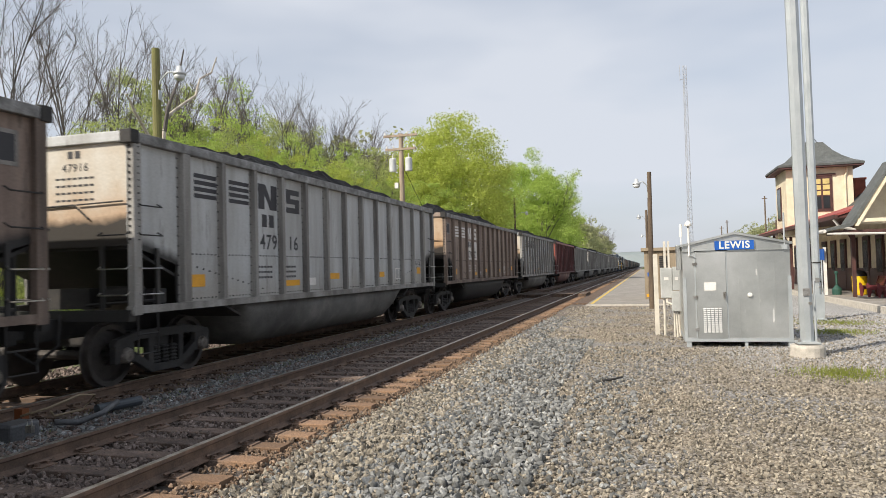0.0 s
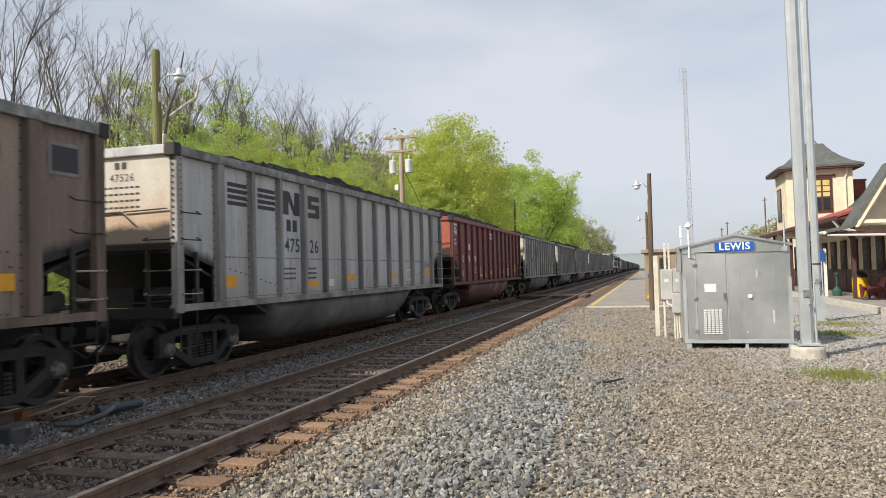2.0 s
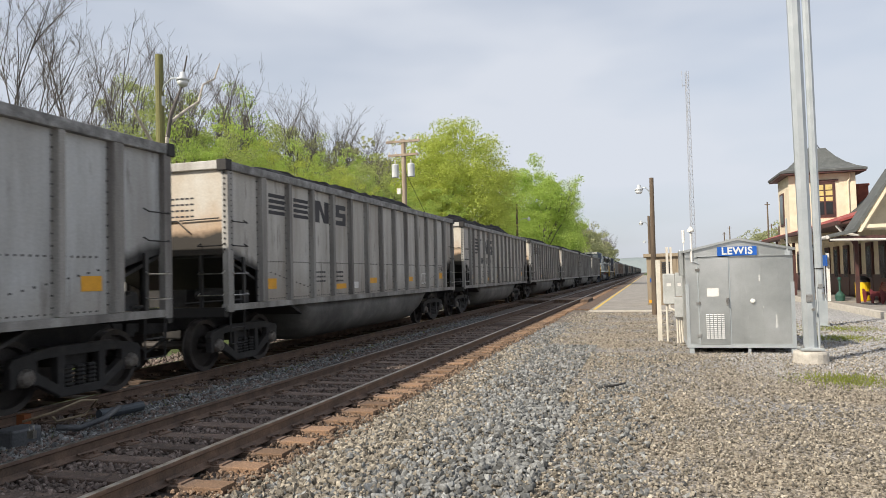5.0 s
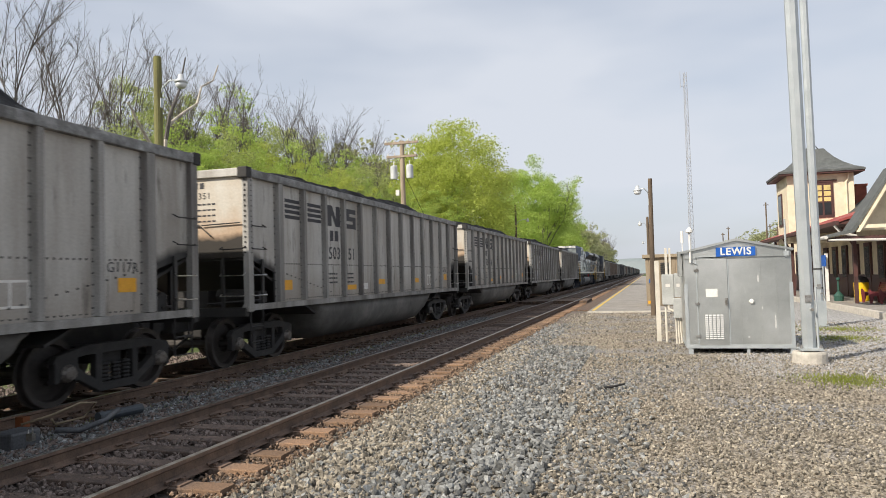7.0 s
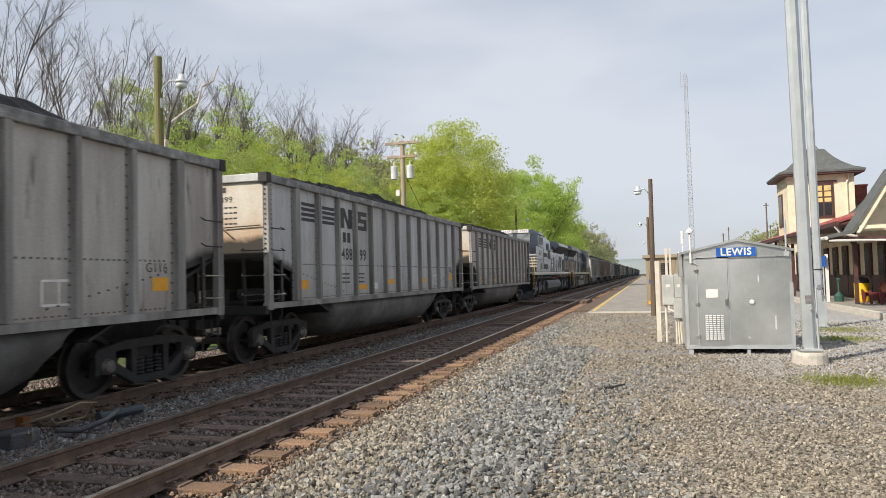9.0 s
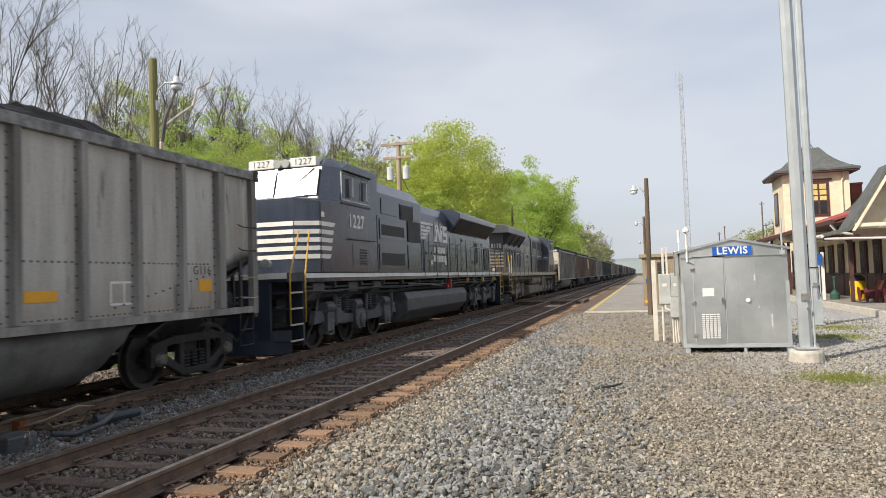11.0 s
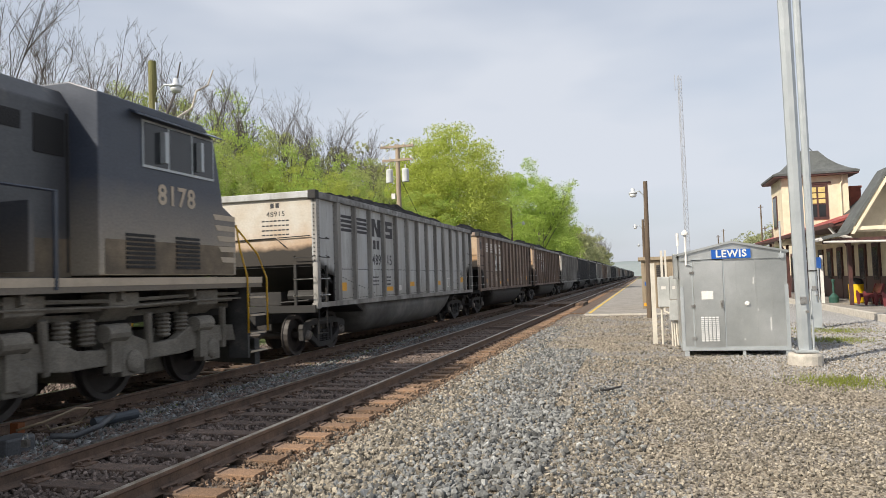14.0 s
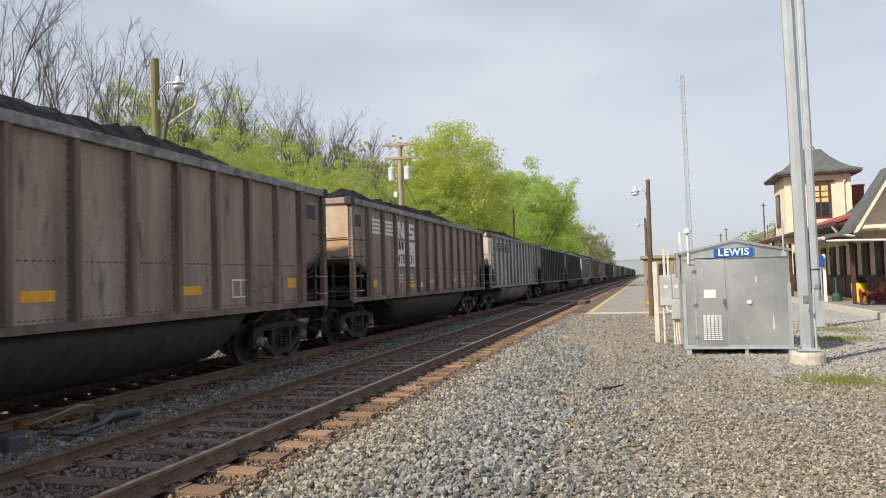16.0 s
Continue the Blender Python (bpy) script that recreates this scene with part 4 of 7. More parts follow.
def lamp_pole(x, y, base, top, arm, side, wood, r=0.11, lean=0.0, label="weathered wooden pole with a curved-arm street lamp"):
    t = thing("street_lamp", (x, y, 0), label, "street lamp", "wooden lamp poles")
    part("pole", Shape().tube([(0, 0, base), (lean * 0.5, 0, (base + top) / 2), (lean, 0, top)], r * 1.15, 12, r * 0.85), wood, t, "weathered wooden pole", smooth=False)
    z = top - arm[1]
    pts = [(lean, 0, z - 0.55), (lean + side * arm[0] * 0.25, -0.02, z - 0.15), (lean + side * arm[0] * 0.6, -0.04, z + 0.02), (lean + side * arm[0], -0.05, z + 0.0)]
    part("arm", Shape().tube(pts, 0.025, 8), M_galv, t, "curved steel lamp arm", smooth=True)
    lamp_head(t, (lean + side * (arm[0] + 0.1), -0.05, z - 0.06))
    part("bracket", Shape().box(lean + side * r * 0.8 - 0.03, lean + side * r * 0.8 + 0.03, -0.05, 0.05, z - 0.68, z - 0.42), M_galv, t)
    return t


lamp_pole(0.16, 30.9, -0.25, 5.48, (0.42, 0.42), -1, M_polebrown, 0.10, 0.06, "brown wooden platform pole with a small arm lamp")
lamp_pole(0.1, 60, -0.25, 6.05, (0.5, 0.5), -1, M_polebrown, 0.11, 0.0, "brown wooden platform pole with a small arm lamp")
lamp_pole(0.1, 100, -0.25, 6.2, (0.5, 0.6), -1, M_polebrown, 0.11, 0.0, "brown wooden platform pole with a small arm lamp")
lamp_pole(-12.5, 16.2, -0.2, 7.78, (0.68, 0.72), 1, M_pole, 0.125, -0.08, "mossy wooden pole with a curved-arm lamp behind the train")
lamp_pole(-12.5, 70.0, -0.2, 8.6, (1.1, 1.5), 1, M_polebrown, 0.12, 0.0, "distant wooden pole with a curved-arm lamp")


def utility_pole(x, y, top):
    t = thing("utility_pole", (x, y, 0), "wooden utility pole with two crossarms and two transformers", "utility pole")
    M_p = material("pale_pole_wood", (0.36, 0.29, 0.22), 0.9, second=(0.26, 0.2, 0.15), scale=5, fine=60, streak=True, spread=0.2)
    part("pole", Shape().tube([(0, 0, -0.2), (0.0, 0, top)], 0.17, 12, 0.12), M_p, t)
    for z, w in ((top - 0.12, 0.95), (top - 0.85, 0.85)):
        part("crossarm", Shape().box(-w, w, -0.16, -0.05, z - 0.06, z + 0.06), M_p, t)
        for s in (-w + 0.08, -0.4, 0.4, w - 0.08):
            part("insulator", Shape().lathe([(0.03, 0.06), (0.05, 0.10), (0.03, 0.2)], (s, -0.1, z), "z", 8), M_white, t)
    for s in (-0.45, 0.45):
        tr = part("transformer", Shape().lathe([(0.19, -2.05), (0.19, -1.38), (0.14, -1.33)], (s, -0.12, top), "z", 16), plain("pale_transformer_paint", (0.55, 0.57, 0.58)), t, "pale grey transformer can")
        part("bushing", Shape().tube([(s, -0.12, top - 1.35), (s, -0.12, top - 1.1)], 0.03, 6), M_white, tr)
    part("meter_box", Shape().box(-0.35, -0.15, -0.2, -0.05, top - 2.95, top - 2.65), M_white, t)
    return t


utility_pole(-12.5, 36.0, 9.0)
for z, k in ((14.56, 0.107), (13.72, 0.083), (12.74, 0.062)):
    single("overhead_wire", Shape().tube([(-30, y, z + k * (y - 27.15)) for y in (-10, 10, 30, 55)], 0.012, 4), M_galv, "thin overhead wire behind the bare trees", "wire", "overhead wires")
single("overhead_wire", Shape().tube([(-12.4, 36, 7.2), (-12.0, 40, 4.0), (-12.0, 42, 2.0), (-12, 43.5, 0.2)], 0.015, 4), M_under, "dark guy wire from the utility pole", "wire", "overhead wires")


def booth():
    t = thing("platform_booth", (0, 0, 0), "small tan wooden booth with louvred panels on the platform", "booth")
    M_tan = material("tan_board_paint", (0.30, 0.24, 0.165), 0.8, second=(0.24, 0.19, 0.13), scale=3, fine=40, streak=True)
    x0, x1, y0, y1 = -0.12, 1.55, 38.0, 41.0
    part("body", Shape().box(x0, x1, y0, y1, -0.17, 2.3), M_tan, t)
    part("roof", Shape().box(x0 - 0.15, x1 + 0.15, y0 - 0.15, y1 + 0.15, 2.3, 2.46), M_tan, t)
    for i in range(9):
        part("board", Shape().box(x0 + i * 0.185, x0 + i * 0.185 + 0.16, y0 - 0.02, y0, -0.15, 2.3), M_tan, t)
    for i in range(6):
        part("louvre", Shape().prism([(y0 - 0.06, 1.45 + i * 0.1), (y0 - 0.021, 1.53 + i * 0.1), (y0 - 0.021, 1.45 + i * 0.1)], "x", 0.62, 1.05), M_under, t)
    part("blue_plate", Shape().box(0.02, 0.24, y0 - 0.04, y0 - 0.021, 1.0, 1.2), M_blue, t)
    part("yellow_plate", Shape().box(-0.05, 0.12, y0 - 0.04, y0 - 0.021, -0.05, 0.1), M_yellow, t)


booth()


# ---- the station ----
def station():
    s = thing("station", (0, 0, 0), "old cream stucco railway station with a pagoda-roofed tower and canopies", "station building")
    # tower
    x0, x1, y0, y1 = 7.66, 11.02, 43.5, 46.8
    tw = part("tower_wall", Shape().box(x0, x1, y0, y1, 3.0, 6.82), M_cream, s, "cream stucco tower wall")
    rings = []
    xm, ym = (x0 + x1) / 2, (y0 + y1) / 2
    for f, z in ((1.0, 6.80), (1.0, 6.91), (0.80, 7.10), (0.60, 7.40), (0.42, 7.78), (0.27, 8.22), (0.24, 8.32)):
        hx, hy = (x1 - x0) / 2 + 0.48, (y1 - y0) / 2 + 0.5
        rings.append([(xm + a * hx * f, ym + b * hy * f, z) for a, b in ((-1, -1), (1, -1), (1, 1), (-1, 1))])
    part("tower_roof", Shape().loft(rings), M_slate, s, "flared grey slate pagoda roof")
    part("tower_soffit", Shape().box(x0 - 0.44, x1 + 0.44, y0 - 0.46, y1 + 0.46, 6.71, 6.797), M_maroon, s)
    part("roof_cresting", Shape().box(xm - 0.5, xm + 0.5, ym - 0.02, ym + 0.02, 8.32, 8.38).tube([(xm - 0.3, ym, 8.34), (xm - 0.15, ym, 8.62), (xm, ym, 8.37), (xm + 0.18, ym, 8.6), (xm + 0.35, ym, 8.34)], 0.03, 5), M_under, s, "iron roof cresting")
    for a, b in ((9.06, 9.86),):
        w = part("window", Shape().box(a - 0.12, b + 0.12, y0 - 0.05, y0 - 0.005, 4.3, 6.26), M_maroon, s, "tall maroon-framed tower window")
        for px in (a, (a + b) / 2 + 0.04):
            for i, z in enumerate((4.45, 5.2, 5.5, 5.82)):
                h = (0.68, 0.22, 0.26, 0.28)[i]
                part("pane", Shape().box(px, px + (b - a) / 2 - 0.06, y0 - 0.062, y0 - 0.051, z, z + h), plain("amber_glass", (0.62, 0.5, 0.2), 0.3) if i else M_glass, w)
        part("lintel", Shape().box(a - 0.3, b + 0.3, y0 - 0.08, y0 - 0.002, 6.26, 6.38), M_maroon, w)
    w = part("window", Shape().box(x0 - 0.05, x0 - 0.005, 45.0, 46.2, 4.0, 5.9), M_maroon, s, "maroon-framed side window")
    part("pane", Shape().box(x0 - 0.06, x0 - 0.051, 45.1, 46.1, 4.1, 5.8), M_glass, w)
    part("downpipe", Shape().tube([(10.72, y0 - 0.08, 6.72), (10.72, y0 - 0.08, 6.4), (10.62, y0 - 0.06, 6.2), (10.62, y0 - 0.06, 4.2)], 0.05, 8), M_cream, s)
    # main body and its roof
    part("main_wall", Shape().box(10.3, 18.0, 33.0, 60.0, -0.05, 3.9), M_cream, s, "cream stucco wall under the canopy")
    part("wainscot", Shape().box(10.22, 10.3, 33.0, 60.0, -0.05, 1.15).box(10.22, 18.0, 32.92, 33.0, -0.05, 1.15), M_maroon, s, "dark maroon wainscot")
    for y in [34.0 + 2.1 * i for i in range(12)]:
        d = part("doorway", Shape().box(10.2, 10.32, y, y + 1.0, -0.02, 2.7), M_maroon, s, "dark maroon doorway")
        part("pane", Shape().box(10.19, 10.205, y + 0.15, y + 0.85, 1.0, 2.5), M_glass, d)
    for x in (11.2, 12.9, 14.6, 16.3):
        d = part("doorway", Shape().box(x, x + 1.0, 32.86, 32.99, -0.02, 2.7), M_maroon, s, "dark maroon doorway")
    part("canopy_roof", Shape().prism([(7.45, 3.36), (10.6, 4.35), (10.6, 4.45), (7.45, 3.46)], "y", 32.0, 53.0), M_redroof, s, "red metal canopy roof")
    part("canopy_soffit", Shape().prism([(7.5, 3.28), (10.3, 3.5), (10.3, 4.2), (7.5, 3.35)], "y", 32.05, 52.9), M_maroon, s)
    part("gutter", Shape().box(7.36, 7.48, 31.95, 53.05, 3.26, 3.42), M_maroon, s)
    part("main_roof", Shape().prism([(10.3, 4.2), (17.1, 4.2), (13.7, 6.9)], "y", 34.5, 44.6).prism([(11.3, 4.2), (18.4, 4.2), (14.8, 6.3)], "y", 47.5, 60.5), M_slate, s, "grey slate main roof")
    part("chimney", Shape().box(11.5, 12.05, 45.1, 45.65, 4.0, 6.1).box(11.45, 12.1, 45.05, 45.7, 6.1, 6.22), material("red_brick", (0.3, 0.09, 0.06), 0.9, fine=30), s, "red brick chimney")
    # gabled porch at the near end
    gx, gz, y0, y1 = 9.06, 5.22, 30.2, 31.6
    left = [(6.68, 2.68), (7.58, 2.86), (gx, gz), (gx, gz + 0.14), (7.50, 2.98), (6.62, 2.78)]
    part("porch_roof", Shape().prism(left, "y", y0, y1).prism([(2 * gx - a, c) for a, c in left], "y", y0, y1), M_slate, s, "grey slate gabled porch roof")
    for k in (-1, 1):
        board = [(gx - k * 1.42, 2.86), (gx, gz - 0.02), (gx, gz - 0.22), (gx - k * 1.30, 2.86)]
        part("bargeboard", Shape().prism(board, "y", y0 - 0.05, y0), M_cream, s, "cream bargeboard")
    part("pediment", Shape().prism([(7.72, 2.95), (10.24, 2.95), (gx, gz - 0.25)], "y", y0 + 0.8, y0 + 0.9), M_cream, s)
    part("gable_beam", Shape().box(7.75, 10.2, y0 + 0.02, y0 + 0.14, 3.0, 3.14), M_cream, s, "cream beam across the gable")
    part("porch_beam", Shape().box(6.95, 10.9, y0 + 0.15, y0 + 0.28, 2.56, 2.72).box(6.95, 7.1, y0 + 0.28, y1, 2.56, 2.70), M_maroon, s)
    part("porch_gutter", Shape().tube([(6.60, y0, 2.70), (6.60, y1, 2.70)], 0.07, 8), plain("pale_gutter", (0.6, 0.58, 0.54)), s, "pale gutter")
    part("porch_gutter", Shape().tube([(6.70, y0 + 0.1, 2.60), (10.6, y0 + 0.1, 2.50)], 0.045, 8), plain("pale_gutter", (0.6, 0.58, 0.54)), s, "pale gutter")
    for x, y in ((7.5, 39.5), (7.5, 45.0), (7.5, 50.5), (8.0, 34.2)):
        part("canopy_post", Shape().box(x + 0.5, x + 0.64, y, y + 0.14, -0.05, 3.3), M_maroon, s, "maroon canopy post")
        part("bracket", Shape().tube([(x + 0.57, y + 0.07, 2.4), (x + 0.3, y + 0.07, 2.9), (x + 0.1, y + 0.07, 3.25)], 0.05, 6), M_maroon, s)
    part("downpipe", Shape().tube([(7.4, 32.3, 3.25), (7.6, 32.3, 2.95), (8.2, 32.4, 2.8)], 0.06, 8), plain("pale_gutter", (0.6, 0.58, 0.54)), s)


station()
sp = thing("station_platform", (0, 0, 0), "raised station pavement with a worn concrete kerb", "platform", kind="structure")
part("deck", Shape().box(7.75, 22, 25.0, 62, -0.26, -0.03), M_asphalt, sp)
for i in range(12):
    part("kerbstone", Shape().box(7.5, 7.74, 25.0 + i * 3.08, 28.05 + i * 3.08, -0.26, -0.015), M_concrete, sp)


def litter_bin():
    t = thing("litter_bin", (9.25, 36.2, -0.03), "yellow litter bin with a black domed lid", "litter bin")
    part("body", Shape().lathe([(0.26, 0), (0.29, 0.05), (0.31, 0.85), (0.29, 0.87)], (0, 0, 0), "z", 20), plain("yellow_plastic", (0.78, 0.50, 0.01), 0.5), t)
    part("lid", Shape().lathe([(0.31, 0.86), (0.31, 0.95), (0.24, 1.08), (0.08, 1.14)], (0, 0, 0), "z", 20), M_under, t, "black domed lid")


litter_bin()
t = thing("ash_receptacle", (8.5, 37.0, -0.03), "green smoker's ash post on the station pavement", "ash receptacle")
part("body", Shape().lathe([(0.2, 0), (0.22, 0.25), (0.1, 0.4), (0.045, 0.45), (0.045, 0.95), (0.08, 0.97)], (0, 0, 0), "z", 16), plain("dark_green_plastic", (0.03, 0.09, 0.07), 0.5), t)
part("cap", Shape().lathe([(0.08, 0.98), (0.09, 1.05), (0.04, 1.1)], (0, 0, 0), "z", 12), plain("dark_green_plastic", (0.03, 0.09, 0.07), 0.5), t)


def bench(x, y):
    t = thing("bench", pose(x, y, -0.03, 0, 0, 0), "maroon slatted platform bench with curved sides", "bench", "platform benches")
    M_b = plain("maroon_bench_paint", (0.16, 0.03, 0.035), 0.5)
    prof = [(-0.3, 0.0), (-0.22, 0.0), (-0.15, 0.3), (0.25, 0.34), (0.3, 0.0), (0.38, 0.0), (0.36, 0.4), (0.5, 0.85), (0.42, 0.9), (0.28, 0.46), (-0.2, 0.46), (-0.28, 0.6), (-0.34, 0.6), (-0.34, 0.4)]
    for yy in (0, 1.1):
        part("side", Shape().prism([(a, b) for a, b in prof], "y", yy, yy + 0.06), M_b, t)
    for i in range(5):
        part("slat", Shape().box(-0.2 + i * 0.1, -0.12 + i * 0.1, 0.06, 1.1, 0.44, 0.475), M_b, t)
        part("slat", Shape().box(0.31 + i * 0.035, 0.335 + i * 0.035, 0.06, 1.1, 0.5 + i * 0.08, 0.565 + i * 0.08), M_b, t)


bench(9.3, 34.0)
bench(9.55, 32.4)
t = thing("platform_sign", (8.0, 36.8, 0), "blue station sign between white posts", "sign")
part("post", Shape().box(-0.06, 0.06, -0.06, 0.06, -0.05, 2.2), M_white, t)
part("post", Shape().box(-0.06, 0.06, 1.34, 1.46, -0.05, 2.2), M_white, t)
part("panel", Shape().box(-0.09, -0.055, -0.2, 1.6, 1.6, 2.12), M_blue, t, "blue sign panel")


# ---- tower mast on the far hill ----
def lattice():
    x, y, base, top = 8.6, 150.0, -0.3, 41.6
    t = thing("radio_tower", (x, y, 0), "thin lattice radio tower against the sky", "radio tower")
    M_lat = plain("faded_tower_steel", (0.42, 0.43, 0.46), 0.5, 0.3)
    legs = [(0.55 * math.cos(a), 0.55 * math.sin(a)) for a in (0.3, 2.4, 4.5)]
    for a, b in legs:
        part("leg", Shape().tube([(a, b, base), (a * 0.7, b * 0.7, top)], 0.055, 5), M_lat, t)
    g = Shape()
    n = 46
    for i in range(n):
        z0, z1 = base + (top - base) * i / n, base + (top - base) * (i + 1) / n
        for k in range(3):
            (a, b), (c, d) = legs[k], legs[(k + 1) % 3]
            g.tube([(a * (1 - .3 * i / n), b * (1 - .3 * i / n), z0), (c * (1 - .3 * i / n), d * (1 - .3 * i / n), z1)], 0.025, 3)
            g.tube([(a * (1 - .3 * i / n), b * (1 - .3 * i / n), z0), (c * (1 - .3 * i / n), d * (1 - .3 * i / n), z0)], 0.025, 3)
    tagged(part("bracing", g, M_lat, t), kind="stuff")
    part("aerial", Shape().tube([(-0.9, 0, 38.5), (-0.9, 0, 41.8)], 0.06, 5).tube([(-0.9, 0, 38.8), (0, 0, 38.8)], 0.04, 4), M_lat, t)


lattice()
for x, y, top in ((16.5, 110, 11.0), (15.5, 150, 10.0), (12.2, 75, 5.6), (20, 130, 9.0), (13.5, 140, 8.4)):
    tp = thing("utility_pole", (x, y, 0), "distant dark wooden utility pole", "utility pole", "distant poles")
    part("pole", Shape().tube([(0, 0, -0.3), (0, 0, top)], 0.13, 8, 0.09), M_polebrown, tp)
    part("crossarm", Shape().box(-0.35, 0.35, -0.05, 0.05, top - 0.4, top - 0.3), M_polebrown, tp)


# ---- locomotives ----
M_loco = material("black_locomotive_paint", (0.037, 0.047, 0.068), 0.2, second=(0.027, 0.035, 0.052), third=(0.056, 0.067, 0.089), scale=1.5, fine=30, streak=True, spread=0.15, bump=0.04)
M_loco_dirty = material("dusty_black_locomotive_paint", (0.070, 0.073, 0.080), 0.34, second=(0.048, 0.051, 0.058), third=(0.115, 0.112, 0.107), scale=0.9, fine=30, streak=True, spread=0.18, bump=0.05, rise=(1.6, 2.5, (0.155, 0.132, 0.105)), stain=((0.15, 0.135, 0.112), 0.5, 0.60))
M_loco_step = material("grimy_black_step_paint", (0.060, 0.058, 0.055), 0.6, second=(0.035, 0.034, 0.033), third=(0.11, 0.10, 0.085), scale=2.5, fine=40, spread=0.2)
M_loco_cab = material("dust_covered_black_paint", (0.050, 0.060, 0.082), 0.4, second=(0.036, 0.044, 0.062), third=(0.09, 0.088, 0.085), scale=0.9, fine=30, spread=0.15, bump=0.05, rise=(1.9, 3.2, (0.36, 0.31, 0.24)))
M_loco_under = material("dusty_running_gear", (0.20, 0.182, 0.15), 0.8, second=(0.13, 0.117, 0.095), third=(0.24, 0.22, 0.185), scale=1.6, fine=40, spread=0.25)
M_loco_under_dark = material("dark_running_gear", (0.088, 0.091, 0.096), 0.6, second=(0.05, 0.051, 0.054), third=(0.135, 0.135, 0.132), scale=3, fine=40, spread=0.25)
M_rust_dust = material("tan_dust_on_black", (0.19, 0.15, 0.105), 0.85, second=(0.11, 0.09, 0.065), third=(0.24, 0.19, 0.135), scale=2, fine=40)
M_beige = plain("soiled_white_paint", (0.50, 0.42, 0.32), 0.7)
M_grille = material("black_grille_mesh", (0.012, 0.012, 0.013), 0.6, fine=200, bump=0.8)
M_rail_yellow = plain("yellow_handrail_paint", (0.62, 0.36, 0.02), 0.5)
M_lens = plain("headlamp_glass", (0.35, 0.35, 0.34), 0.12)

LOCO_WHEELS = wheelset_shape(0.533).data("wheelset", False)
LOCO_WHEELS.materials.append(M_wheel)


def loco_truck(parent, y, mat):
    t = part("truck", Shape().box(-0.9, 0.9, y - 0.4, y + 0.4, 0.75, 1.1), mat, parent, "three-axle truck with cast side frames")
    for s in (-1, 1):
        a, b = sorted((s * 1.08, s * 1.24))
        g = Shape().prism([(y - 2.75, 0.62), (y - 2.65, 0.92), (y - 1.4, 0.98), (y - 1.0, 0.80), (y - 0.5, 0.78), (y, 0.95), (y + 0.5, 0.78), (y + 1.0, 0.80), (y + 1.4, 0.98), (y + 2.65, 0.92), (y + 2.75, 0.62), (y + 2.2, 0.66), (y + 1.2, 0.55), (y - 1.2, 0.55), (y - 2.2, 0.66)], "x", a, b)
        part("side_frame", g, mat, t, bevel=0.02)
        for d in (-1.95, 0, 1.95):
            part("axle_box", Shape().box(a - 0.02, b + 0.03, y + d - 0.24, y + d + 0.24, 0.36, 0.80).lathe([(0.17, 1.22 * s), (0.17, 1.30 * s), (0.1, 1.33 * s)], (0, y + d, 0.56), "x", 14), mat, t, bevel=0.02)
            part("damper", Shape().tube([(s * 1.2, y + d + 0.42, 0.55), (s * 1.28, y + d + 0.30, 1.25)], 0.06, 8), mat, t)
        for d in (-1.2, -0.75, 0.85, 1.3):
            sp = Shape().lathe([(0.09 + 0.035 * (k % 2), k * 0.03) for k in range(13)], (s * 1.12, y + d, 0.85), "z", 8)
            part("spring", sp, mat, t)
        for d in (-2.3, -0.6, 1.45):
            part("brake_cylinder", Shape().tube([(s * 1.26, y + d, 1.0), (s * 1.26, y + d + 0.42, 1.0)], 0.13, 12).box(*sorted((s * 1.18, s * 1.32)), y + d + 0.1, y + d + 0.3, 0.45, 0.9), mat, t)
        part("sand_pipe", Shape().tube([(s * 1.15, y - 2.3, 1.3), (s * 1.2, y - 2.6, 0.8), (s * 0.9, y - 2.62, 0.15)], 0.025, 6), mat, t)
    for d in (-1.5, 0.4, 1.5):
        part("traction_motor", Shape().box(-0.62, 0.62, y + d - 0.42, y + d + 0.42, 0.22, 0.95), mat, t, bevel=0.05)
    for d in (-1.95, 0, 1.95):
        w = part("wheelset", LOCO_WHEELS, None, t, "dark steel driving wheels on an axle")
        w.location = (0, y + d, 0.533)
    return t


def handrail(parent, y0, y1, step, mat=None, top=2.85):
    n = max(2, round((y1 - y0) / step))
    for s in (-1, 1):
        part("handrail", Shape().tube([(s * 1.5, y0, top), (s * 1.5, y1, top)], 0.02, 6), M_loco, parent)
        for i in range(n + 1):
            y = y0 + (y1 - y0) * i / n
            part("stanchion", Shape().box(*sorted((s * 1.485, s * 1.515)), y - 0.03, y + 0.03, 1.62, top + 0.02), M_loco, parent)


